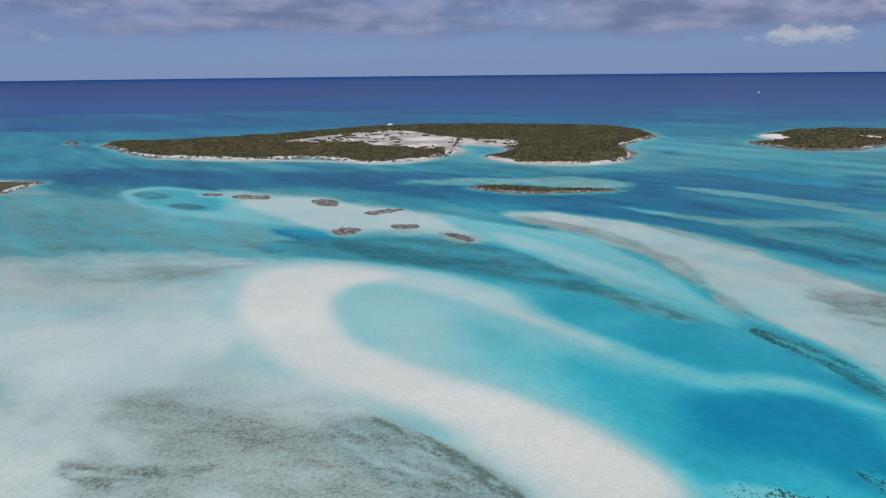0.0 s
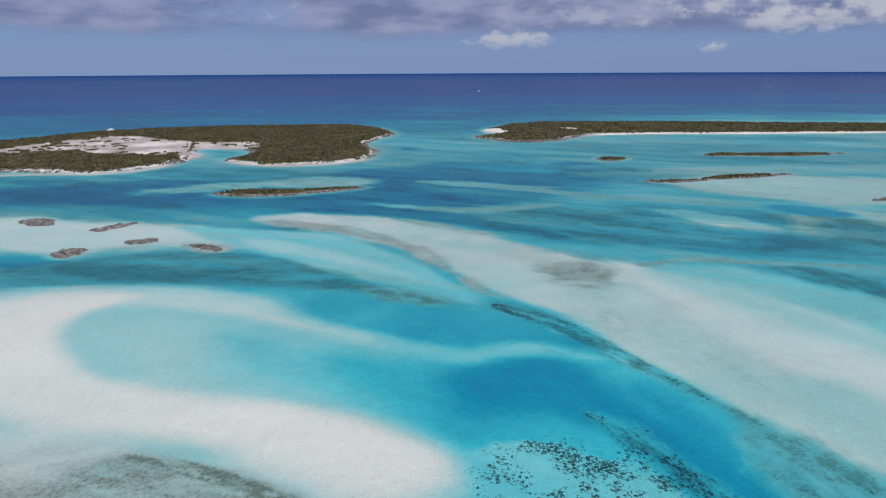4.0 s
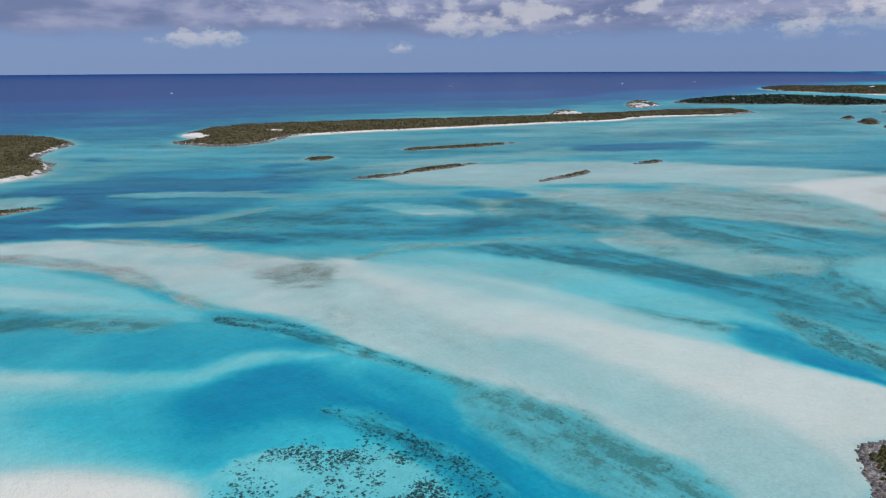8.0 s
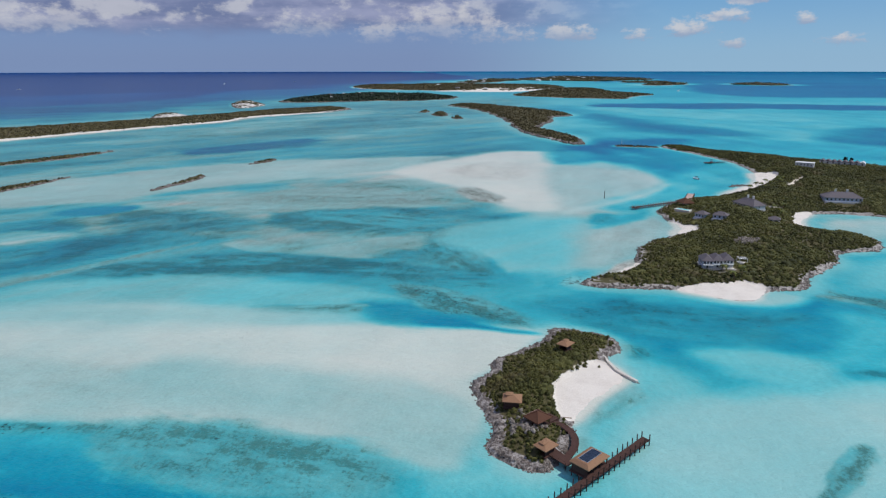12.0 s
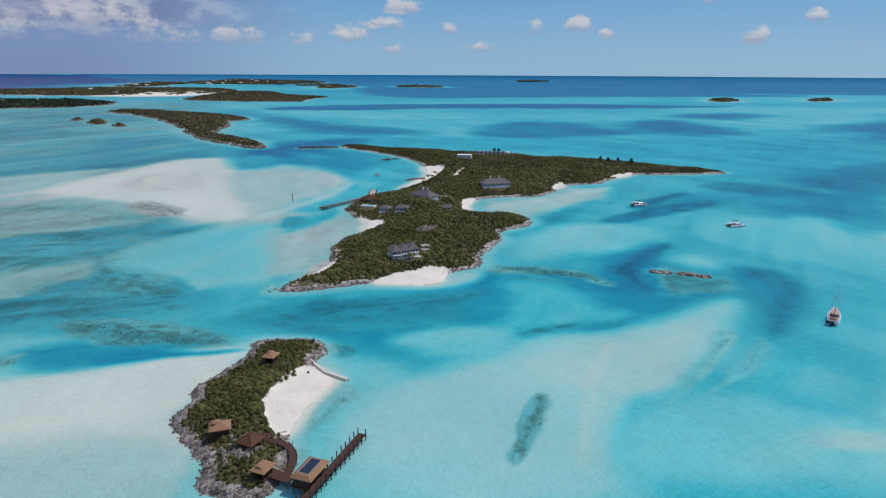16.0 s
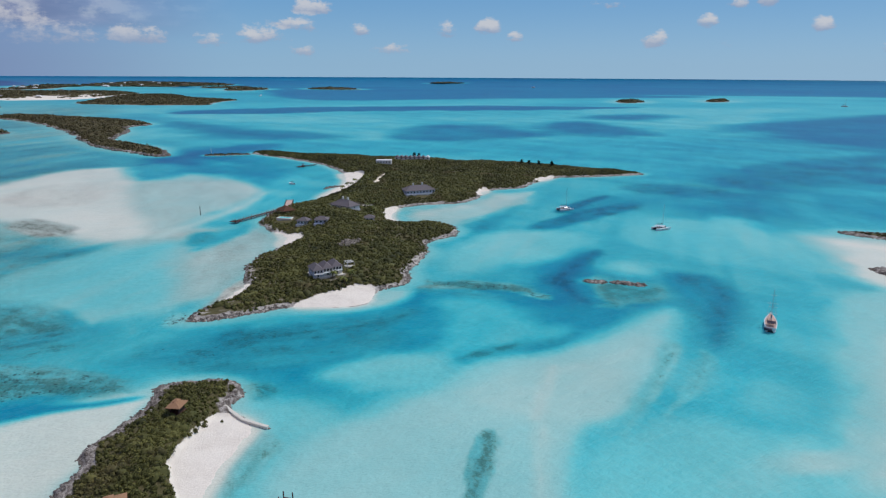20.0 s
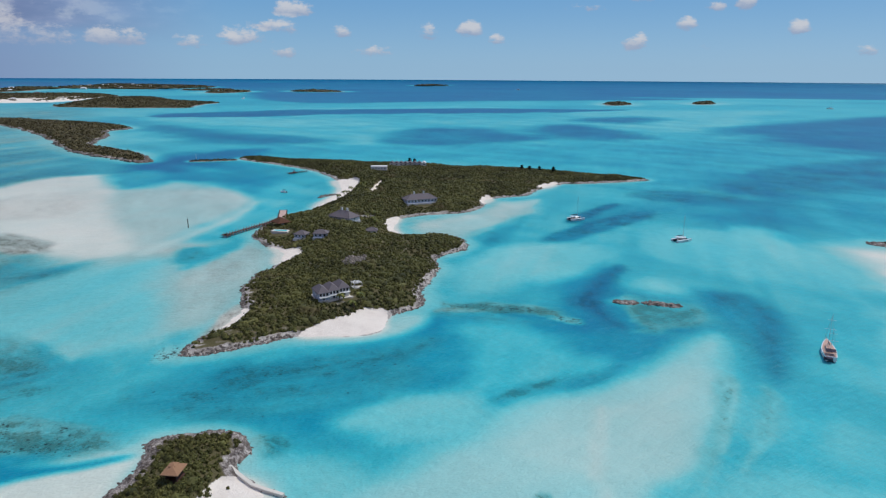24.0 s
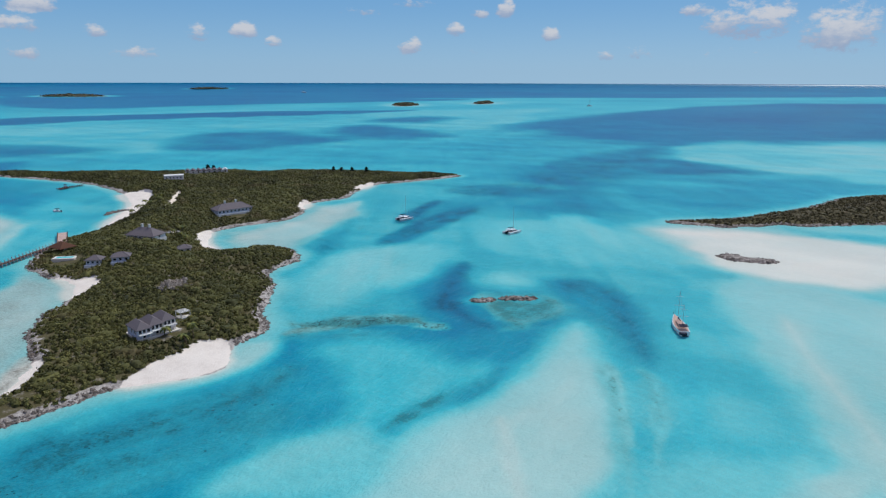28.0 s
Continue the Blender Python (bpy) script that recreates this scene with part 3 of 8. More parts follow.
bed([(-110, 278.3), (-107.6, 319.1), (-80.4, 335.8), (-41.4, 333.4), (0.5, 312.6), (26.7, 284.9), (41.3, 258.4), (23.3, 250.3), (-15.2, 275.4), (-40.7, 278.1), (-39.2, 247.5), (-17.5, 225.5), (14.9, 202.9), (38.1, 180.3), (52.5, 155.8), (59.2, 139.1), (60.2, 117.6), (11, 122.3), (7.6, 149.2), (-18.2, 178.1), (-51.9, 193.1), (-76.9, 216.8)], 16.4, d=0.13, fray=0.3)  # bank skirt
bed([(61.3, 168.8), (78.8, 173.1), (93.6, 178.7), (109.9, 180.6), (118, 162.3), (124.4, 135.3), (133.5, 114.2), (132.1, 91.5), (127.7, 70.1), (116, 50.9), (104, 64.3), (110.3, 82.4), (114.9, 106.4), (111, 130.8), (94.8, 142.6), (76.7, 149.3)], 11.5, d=0.56, fray=0.5)  # channel deep
bed([(88.6, 170.1), (108.2, 177.9), (114.5, 157.6), (121.4, 129.4), (126, 107.6), (122, 84), (114.2, 68), (108.7, 74.2), (115, 97.9), (113.8, 121.4), (102.7, 142.1), (92, 153.1)], 10.4, d=0.64, fray=0.5)  # channel deeper
bed([(-51.6, 275.6), (-45.5, 296.2), (-26.6, 294.1), (0.1, 277.5), (27.9, 248.5), (53.2, 223.4), (74.4, 201.3), (55, 182.3), (35.2, 184.3), (14.4, 197.7), (-12.9, 217.4), (-34.8, 229.9)], 12.9, d=0.21, fray=0.4)  # lagoon
bed([(-88.7, 270.4), (-94.6, 304.2), (-80.2, 321.7), (-46.2, 323.7), (-11, 313.9), (16.5, 292.7), (36.9, 262.4), (46.5, 240.2), (24.1, 258.2), (0.2, 285.4), (-27.3, 302.8), (-48.3, 307), (-55.1, 283.5), (-47.2, 246.6), (-34.6, 228.3), (-12.7, 211.2), (13.9, 191.2), (33.4, 174.3), (46.6, 157.9), (55.3, 140.7), (58.4, 122.6), (37.6, 124.6), (22.1, 144.7), (-1.1, 171), (-29.9, 190.1), (-52.6, 204.5), (-72.5, 233.9)], 12, d=0.012, fray=0.18)  # sandbank
bed([(36.4, 258.9), (57.9, 234.2), (79.6, 204.5), (91.2, 192.9), (108.5, 195.5), (120.3, 191.2), (129.7, 174.8), (138.4, 168.4), (124.8, 170.1), (112.3, 180.4), (100.1, 186.5), (83.3, 183.3), (69.7, 199.5), (50.9, 222.6)], 5.13, d=0.25, fray=0.3)  # sand arm
bed([(29, 419), (75.5, 385.9), (108.6, 323.9), (123.5, 262.2), (118.8, 231), (97.9, 252.1), (78.3, 286.4), (50.4, 332.4), (29, 371.4)], 6.24, d=0.27)  # aqua band
bed([(23.8, 396.9), (58, 362.5), (93.9, 324.5), (109.1, 283.7), (87.2, 299.8), (53.8, 334.5)], 5.02, d=0.16)  # aqua pale
bed([(-289, 565), (-265, 545), (-210, 470), (-159, 438), (-108, 425), (-65.1, 392), (-30, 402), (25.8, 374.2), (41.2, 391.7), (25, 425), (-1, 460), (-35, 473), (-86, 526), (-163, 552), (-213, 555), (-216, 500), (-257, 544)], 10.2, d=0.15, s=0.05)  # rocks bank
bed([(-165, 511), (-126, 500), (-74, 450), (-17, 449), (6, 423), (-54, 416), (-86, 427), (-124, 458)], 5.36, d=0.05, s=0.05)  # rocks white
bed([(-117, 416), (-90, 408), (-53.3, 383), (-75.8, 373.2), (-104, 391)], 4.35, d=0.74)  # rocks hole
bed([(-5, 401), (13, 410), (23.6, 393.9), (26, 376.9), (12.1, 369.5), (-1.3, 386.4)], 2.63, d=0.25, s=0.8, g=0.25)  # rock halo
bed([(47, 463), (97, 443), (135, 418), (180.4, 342.2), (190.9, 299.4), (211, 259.9), (232.3, 216.9), (234.8, 167.5), (222.7, 126.1), (225.6, 85.5), (222.4, 59.3), (231.5, 15.5), (228.7, 4.6), (235.8, -9.5), (195.3, 14.5), (159.6, 6.9), (159.9, 32.4), (158.5, 12.1), (145.1, 33.4), (150.6, 55.9), (149.5, 83.6), (146.9, 126), (145.1, 170.1), (143.9, 196.5), (131.6, 231.1), (120.9, 259.6), (123.9, 293.4), (115.9, 340.3), (85, 397), (44, 441)], 5.74, d=0.11, s=0.28, fray=0.6)  # spit
bed([(55, 448), (90, 415), (113.8, 382.1), (129.6, 324.8), (125.7, 291.3), (128.2, 238.9), (119.2, 256.3), (115.2, 324.2), (95.9, 378.2), (52, 431)], 3.43, d=0.14, s=0.85, g=0.2)  # spit grey a
bed([(135, 416), (161, 390), (180.1, 348.3), (170.6, 343.9), (143, 387)], 3.55, d=0.14, s=0.85, g=0.1)  # spit grey b
bed([(168, 281.2), (190.2, 277.1), (207.5, 257.5), (189.4, 242.6), (169.5, 236.7), (161.9, 260.5)], 1.63, d=0.14, s=0.95, g=0.5)  # spit grey c
bed([(157, 213.6), (169.7, 209.9), (172.7, 192.7), (157.6, 179.3), (147, 189.5)], 3.39, d=0.13, s=0.55, g=0.05)  # spit grey d
bed([(206.6, 279.8), (228, 242.4), (231.6, 173.3), (228.5, 111.9), (228.2, 62.2), (230.9, 20.4), (244, -23.2), (219.8, 2.8), (190.9, 9.4), (163.3, 10.9), (152, 20.7), (152.5, 51.5), (161.4, 86.2), (165.1, 136.6), (165.2, 60.4), (172.4, 105.4), (179.5, 156.6), (193.3, 213.8)], 14.6, d=0.08, s=0.14, fray=0.5)  # spit cream
bed([(136.3, 186.4), (143.4, 149.8), (147, 113.9), (150.7, 84.3), (148.1, 56.4), (140.8, 31.9), (123.8, 45.1), (129.7, 67.9), (133.1, 96.3), (131.4, 126.9), (128.5, 157)], 9.17, d=0.4, fray=0.5)  # channel edge
bed([(122.8, 241), (133.2, 229.3), (139.3, 205.3), (142.8, 180.7), (145.3, 151.8), (148.1, 132.3), (150.1, 104.8), (152.9, 85.7), (153.6, 67.4), (145.4, 70.1), (144.5, 92.2), (143.3, 122.8), (137.9, 149.8), (132.7, 181.6), (127.6, 207.9), (119.6, 224)], 1.68, d=0.36, s=0.2, g=1, fray=0.6, p=0.3)  # grass edge
bed([(122, 240), (133.2, 229.3), (140.9, 199.9), (137.5, 193.3), (128.3, 208.9), (118.6, 228.7)], 1.52, d=0.4, g=1, fray=0.7, p=0.7)  # grass edge head
bed([(147.6, 112.1), (156, 95.9), (155.7, 75.8), (150.6, 55.9), (140.6, 38.5), (128.4, 45.8), (132.5, 62.9), (136.1, 82.6), (137.4, 99.6)], 5.25, d=0.35, s=0.3, g=0.62, fray=0.9, p=0.12)  # olive patches
bed([(64, 134.2), (73.9, 138.8), (86.8, 136.7), (99.9, 122.9), (105.8, 106.2), (105.5, 87.8), (99.1, 67.1), (53.2, 118.4)], 3.99, d=0.31, g=0.2, fray=0.9, p=0.8)  # spot field
bed([(104.6, 150.4), (114.1, 134.4), (116, 111.9), (114.6, 91.6), (108.9, 67.7), (101.8, 75.7), (105, 101.2), (104.1, 122.9), (102.7, 142.1)], 3, d=0.5, g=0.6, fray=0.8, p=0.4)  # second grass
bed([(134.7, 158.1), (135.5, 125.7), (135.8, 94.2), (134.3, 74.2), (126.9, 53.8), (116.8, 41.8), (101.1, 59.4), (115.1, 73.7), (122.4, 100.2), (121.8, 127.3), (116, 147.7)], 9.2, d=0.52, fray=0.4)  # channel run
bed([(83, 511), (150, 458), (185, 408), (243.4, 304.6), (194.9, 335.4), (137, 422), (76, 476)], 8.68, d=0.62, g=0.2)  # blue strip
bed([(198, 411), (287, 359), (397, 310), (383, 224), (312.8, 225.2), (260.9, 272.1), (196.2, 307.5), (188.2, 343.1)], 9.16, d=0.48, s=0.15, g=0.4)  # mid teal
bed([(311, 375), (354, 332), (352, 274), (317, 319)], 5.32, d=0.24)  # mid pale streak
bed([(170, 443), (126, 480), (154, 439), (195, 406)], 5.55, d=0.22, s=0.1)  # mid pale b
bed([(163, 539), (217, 525), (250, 513), (306, 473), (325, 467), (299, 464), (244, 501), (194, 523)], 3.19, d=0.3, s=0.85, g=0.2)  # rib c
bed([(139, 563), (198, 533), (260, 486), (318, 426), (254, 475), (192, 518)], 3.83, d=0.6, g=0.5)  # dark lines
bed([(221, 656), (290, 628), (362, 567), (420, 522), (334, 555), (267, 603)], 7.51, d=0.62, g=0.4)  # dark lines b
bed([(367, 608), (411, 610), (430, 574), (386, 574)], 8.44, d=0.62, g=0.35)  # dark lines c
bed([(263, 806), (293, 823), (299, 763), (271, 747)], 14.9, d=0.64, g=0.3)  # dark lines d
bed([(345, 674), (541, 671), (781, 572), (1123, 457), (1378, 342), (1347, 184), (1009, 133), (872, 277), (701, 425), (563, 528), (406, 602)], 34.9, d=0.42, s=0.25, g=0.1)  # sound north
bed([(405, 540), (562, 491), (731, 444), (966, 349), (1004, 245), (825, 332), (663, 402), (508, 444)], 14.4, d=0.28, s=0.3)  # sound stripe
bed([(786, 688), (970, 592), (1177, 569), (1380, 505), (1598, 459), (1541, 385), (1154, 420), (942, 472), (801, 535)], 21.8, d=0.3)  # south beach shallows
bed([(731, 444), (854, 401), (954, 305), (848, 305), (755, 361)], 15.9, d=0.66, g=0.3)  # sound dark
bed([(215.9, 265.8), (257.6, 223.4), (278.2, 163.2), (278.7, 103.3), (269.4, 63.9), (261, 20), (256.5, 7.7), (233.2, 15.8), (231.7, 43.4), (229.5, 82.7), (224, 129.6), (230.3, 164.1), (233.3, 209.8)], 6.85, d=0.3)  # channel two
bed([(239.9, 185.3), (267, 171.5), (252.1, 158.2), (232.2, 165.6)], 2.09, d=0.2)  # channel two pale
bed([(247, 69.7), (259.4, 50.6), (254.1, 30.6), (245.5, 12.6), (238.7, 31), (239.4, 53)], 6.44, d=0.58)  # channel two blue
bed([(275.7, 239.2), (305, 179.8), (313.8, 133.4), (323.4, 93.2), (318, 61.1), (311.5, 27.6), (294.1, 8.3), (281, 23), (288.1, 58.1), (292.8, 109.3), (280.8, 164.8), (271.6, 202.4)], 5.26, d=0.44, s=0.3, g=0.8, fray=0.6)  # channel two grass
bed([(342.6, 187), (353.3, 162.5), (346.6, 125.4), (330.8, 84.8), (321.4, 59.6), (323.4, 87.8), (325.7, 129.3), (328.3, 164.1)], 2.5, d=0.22, s=0.05)  # channel two aqua
bed([(242.7, 123.9), (254.5, 98.1), (254.6, 67.9), (245.8, 69.3), (243, 95.5)], 1.54, d=0.55, g=0.5)  # small dark b
bed([(421, 335), (583, 180), (549, 53), (319.7, 14.6), (323.2, 67.3), (341.1, 123.2), (349.6, 183.2), (351, 253)], 16.3, d=0.22, s=0.5, g=0.15)  # flat mid
bed([(402, 195), (423, 145), (413, 91), (416, 43), (407, 24), (380, 55), (379.1, 102.5), (386, 148)], 8.8, d=0.4, s=0.5, g=0.55)  # flat mid grass a
bed([(450, 139), (450, 90), (432, 37), (412, 35), (416, 79)], 9.57, d=0.4, s=0.5, g=0.5)  # flat mid grass b
bed([(393, 336), (420, 328), (441, 296), (412, 299)], 6.68, d=0.68)  # hole bar
bed([(410, 427), (509, 406), (614, 371), (694, 277), (710, 195), (691, 139), (811, -5), (775, -53), (724, -91), (643, -113), (603, -119), (552, -90), (503, -51), (453, -20), (460, 15), (492, 41), (541, 86), (581, 138), (578, 203), (513, 279), (432, 314), (404, 379)], 19.3, d=0.15, s=0.32, fray=0.5)  # big flat
bed([(615, 145), (645, 140), (692, 114), (748, 72), (809, 19), (810, -6), (686, -9), (624, 10), (574, 10), (545, -15), (488, -26), (455, -21), (462, 4), (487, 24), (523, 40), (572, 79), (601, 119)], 15.8, d=0.015, fray=0.35)  # big flat white
bed([(707, -89), (652, -109), (607, -117), (566, -92), (516, -52), (470, -25), (484, -22), (546, -55), (601, -96)], 7.92, d=0.02, fray=0.3)  # big flat rim
bed([(684, 51), (689, 21), (639, -2), (585, 5), (581, 31), (629, 52)], 17, d=0.08, s=0.6, fray=0.6)  # big flat grey
bed([(662, -14), (685, -58), (609, -92), (560, -61), (556, -25)], 19.9, d=0.13, s=0.5, fray=0.5)  # big flat grey b
bed([(547, 70), (550, 42), (506, 35), (482, 21), (498, 52)], 5.11, d=0.12, s=0.9, g=0.4, fray=0.6)  # big flat dark
bed([(369.9, 59.7), (394.3, 40.4), (415, -18), (393.1, -45.5), (328.1, -33.2), (311.6, -8.8), (306.3, 14), (339.8, 37.7)], 6.42, d=0.2, s=0.05)  # bay aqua
bed([(772, -2), (865, -46), (850, -92), (856, -150), (751, -171), (681, -168), (643, -135), (603, -119), (668, -109), (730, -73), (701, -31)], 27.8, d=0.56, fray=0.5)  # pass blue
bed([(602, -121), (685, -156), (690, -195), (590, -156), (531, -112), (476, -72), (450, -49), (413, -18), (398, 3.9), (411, 22), (445, 4), (459, -22), (527, -66)], 22.1, d=0.38, fray=0.4)  # pass run
bed([(867, -11), (967, -75), (999, -191), (905, -190), (840, -103), (795, -42)], 27.3, d=0.7, g=0.3)  # pass dark
bed([(795, -14), (841, -66), (720, -45), (698, -19)], 13.3, d=0.5)  # pass west
bed([(415, -12), (443, -30), (463, -54), (448, -55), (417, -32), (393.3, -12.9)], 7.58, d=0.44, g=0.4, fray=0.6)  # pass grass
bed([(399.5, 18.9), (401, -5), (395.1, -30.3), (445, -64), (446, -93), (424, -90), (379.3, -67.3), (330.1, -44.6), (323.4, -23.5), (310.7, -17.6), (314, 0.8), (333.9, 18.5), (365, 58.9), (391.5, 44)], 16.5, d=0.19, s=0.12, fray=0.4)  # west lagoon
bed([(402, 182), (427, 136), (409, 49), (383.2, 60.1), (395, 90), (373.4, 126.2), (385, 171)], 8.64, d=0.42, s=0.55, g=0.5)  # flat grass c
bed([(471, 141), (454, 63), (439, 6), (422, 43), (440, 105)], 10.5, d=0.42, s=0.5, g=0.5)  # flat grass d
bed([(416, 303), (418, 238), (408, 189), (359, 173.5), (354, 222), (360, 265)], 10.4, d=0.4, s=0.6, g=0.5)  # flat grass e
bed([(343.8, 85.3), (345.6, 47.8), (308.1, 11.2), (295.9, 29.9), (305.2, 64.7)], 8.85, d=0.42, s=0.5, g=0.5)  # flat grass f
bed([(314.5, 199), (329.7, 151.1), (324.8, 98.6), (314.4, 55.1), (302.7, 13.8), (296, 35.4), (303.8, 92.5), (297.5, 139.9), (288.1, 183.4)], 5.41, d=0.48, s=0.45, g=0.6, fray=0.6)  # long grass
bed([(274.6, 205.7), (285.2, 145), (276.6, 84.5), (261.7, 45.9), (244.9, 5.9), (235.8, -12.4), (226.9, 22.6), (232.9, 65.2), (237.7, 122.4), (244.4, 184.9)], 6.36, d=0.34)  # aqua run
bed([(250.8, 72.3), (247.9, 43.5), (238.8, -3.4), (232.4, 27.6), (233.9, 56.6)], 5.07, d=0.57)  # aqua run blue
bed([(245.4, 126.1), (252.5, 98.8), (258.6, 68.4), (250.8, 67.6), (241.5, 101.6)], 1.33, d=0.5, g=0.5)  # aqua grass
bed([(274, 63.4), (272.1, 32.5), (253.7, 6.3), (241.7, -8), (239, 14.8), (251.7, 44.2)], 2.47, d=0.38, s=0.5, g=0.62)  # coral speckle
bed([(150.4, 126), (153.2, 97.6), (152.7, 66.8), (148.5, 45.8), (139.7, 29), (122.9, 29.5), (124.1, 106.9)], 3.05, d=0.36, s=0.5, g=0.5)  # near grass west
bed([(279, -13.6), (278.3, -65.9), (293.6, -137.9), (276.6, -183.6), (248, -212.5), (209.8, -184), (201.4, -129.9), (206.6, -82), (214.1, -53.2), (232.5, -39), (247.5, -26.8)], 11.6, d=0.53, g=0.1, fray=0.6)  # mid channel
bed([(151.8, 2.3), (207.7, -3.6), (238.7, -12.5), (219.2, -43.6), (189.7, -70.9), (161.9, -85.5), (127.2, -79), (128.7, 22.8), (141.9, 19.3)], 6.62, d=0.27, s=0.05, fray=0.3)  # cay shelf
bed([(283.9, 61.7), (273.5, 32.5), (248.9, -0.8), (240.5, -4.6), (247.6, 22.4), (254.6, 55.9)], 5.71, d=0.42, s=0.4, g=0.5)  # house reef
bed([(300.2, -128.6), (299.9, -147.3), (290.6, -166.3), (273.3, -185.9), (261, -188.6), (268.4, -174.4), (284.7, -158.5), (290.9, -140.9), (292.3, -131.5)], 2.87, d=0.3, s=1, g=0.9, fray=0.6, p=0.15)  # reef tongue
bed([(297.6, -124.9), (293, -137.1), (272.2, -165.6), (254, -179), (263.6, -157.8), (283.4, -135.5)], 4.01, d=0.45, s=0.3, g=0.4, fray=0.9, p=0.1)  # reef tail
bed([(268.4, -124.8), (260.5, -160.8), (239.8, -196.9), (234.2, -157.8), (240.4, -122.2), (248.5, -94.4)], 12.8, d=0.46, g=0.1, fray=0.5)  # blue bend
bed([(219.4, -105), (224.9, -137.2), (219.7, -142.2), (217.2, -120.1), (211.7, -104.5)], 5.51, d=0.47, g=0.5, fray=0.8, p=0.1)  # bend grass
bed([(183.7, -46.1), (200.1, -82.4), (207.8, -115.3), (204.5, -140.5), (212.2, -184), (222.8, -216), (199, -193.1), (176.9, -160.5), (170.3, -127.4), (154.1, -108.3), (133, -98.3), (107.1, -93.1), (130.6, -28.3), (159.6, -25.1)], 10.8, d=0.2, fray=0.3)  # east shoal
bed([(302.3, -189.4), (315.4, -226), (316, -259), (270.2, -215.1), (231.9, -208.9), (232.8, -230.9), (226, -200.5), (238.1, -180.9), (265.7, -171.8)], 13.6, d=0.6, g=0.2, fray=0.5)  # shoal pool
bed([(272.4, -213), (263, -226.5), (251.9, -241.7), (235, -238.8), (233.4, -219), (235.7, -202.6), (247.9, -196)], 4.63, d=0.36, s=0.75, g=0.8, fray=0.9, p=0.15)  # shoal halo
bed([(288, -399), (260, -441), (210, -453), (160, -464), (100, -473), (94.1, -355.9), (140.8, -356.4), (181.5, -354.9), (219, -365), (260, -381)], 26.1, d=0.02, fray=0.3)  # white bank e
bed([(222, -469), (169, -514), (105, -564), (102, -506), (164, -485)], 11.8, d=0.25)  # white bank rim
bed([(207.3, -305), (177.3, -340.4), (139.3, -347.7), (94.1, -355.9), (84.8, -174.9), (111.1, -149.6), (129.6, -195.8), (151.4, -238), (178, -274.6)], 24.2, d=0.16, s=0.05)  # east flat
bed([(154.8, -255.6), (135.3, -223.8), (116.1, -196.7), (100.7, -175.3), (108.3, -168), (129.6, -195.8)], 6.78, d=0.08, s=0.1)  # east pink
bed([(246, -324), (232, -348), (218, -354), (226, -335)], 2.08, d=0.3, s=0.5, g=0.4)  # bank weed
bed([(479, -188), (466, -251), (499, -291), (499, -345), (446, -270), (397, -210), (413, -176)], 11.4, d=0.13, s=0.18)  # bay pale
bed([(391, -196), (433, -255), (446, -294), (393, -233), (366, -195)], 10.9, d=0.46, g=0.35)  # bay grass
bed([(329.7, -18.6), (359.3, -27.6), (385.9, -48.7), (427, -79), (397, -76), (349.1, -50), (328.3, -27.9)], 12, d=0.12, s=0.32, fray=0.4)  # lagoon west b
bed([(504, -1), (486, -41), (446, -67), (396, -55.9), (364.6, -40.3), (334.8, -26.3), (326.3, -15.2), (329.7, 3.3)], 18.2, d=0.11, s=0.34, fray=0.4)  # lagoon sand
bed([(344.3, 41.4), (339.4, 23.4), (311.8, 10), (297.2, 17.6), (300.6, 36)], 3.82, d=0.44, s=0.2, g=0.6)  # lagoon grass b
bed([(273, -12.3), (264, -45.2), (257.8, -97.2), (247.7, -76.1), (242.9, -40.5), (255.5, -3.7), (274, 24.8)], 10.6, d=0.46, s=0.05, g=0.45, fray=0.6)  # south channel
bed([(276.7, 33.1), (263.2, 7.6), (240.4, -5.8), (237.6, 7.2), (244.1, 29.1)], 5.28, d=0.38, s=0.55, g=0.6)  # near reef
bed([(169.1, -18.9), (186.5, -25.7), (198.4, -36.5), (194.2, -39.7), (179.1, -30.3), (165.9, -22)], 1.53, d=0.3, s=0.3, g=0.7)  # jetty weed
bed([(232.6, -35.7), (228, -46.1), (216.7, -43.2), (216.8, -35.9)], 1.93, d=0.4, s=0.3, g=0.85)  # isle n weed
bed([(317, -311), (292, -317), (256, -329), (226.5, -322.4), (205.4, -306.9), (225, -312.5), (253, -318), (285, -306)], 7.15, d=0.33, fray=0.5)  # ridge a
bed([(219.7, -142.2), (221.3, -160.8), (217.2, -168), (212, -149.7), (211, -137.8)], 1.55, d=0.55, g=0.6)  # channel weed b

# long streaks of weed and sand drawn out by the tide
north = sm((sy + 60) / 160) * sm((LEN - 230) / 200) * (1 - sm((LEN - 1900) / 900))
streak = fbm(ALONG * 0.16, ACROSS, 26, 4, 41) + 0.7 * fbm(ALONG * 0.22, ACROSS, 9, 3, 42)
broad = fbm(ALONG * 0.3, ACROSS, 90, 4, 43)
mid = sm((DEPTH - 0.05) / 0.2) * (1 - sm((DEPTH - 0.8) / 0.15))
WEED += north * mid * np.clip(0.06 + sm((streak + 0.6 * broad + 0.15) / 0.9) * 0.62, 0, 0.75)
FILM += north * mid * np.clip(0.32 + broad * 0.45 - streak * 0.3, 0, 0.6)
DEPTH -= north * mid * np.clip(-streak * 0.16 - broad * 0.10, -0.05, 0.16)
south = sm((LEN - 120) / 100) * (1 - north) * (1 - sm((LEN - 1500) / 900)) * mid
swirl = fbm(sx * 0.35 + sy * 0.2, sy - sx * 0.5, 30, 4, 44)
DEPTH += south * swirl * 0.10
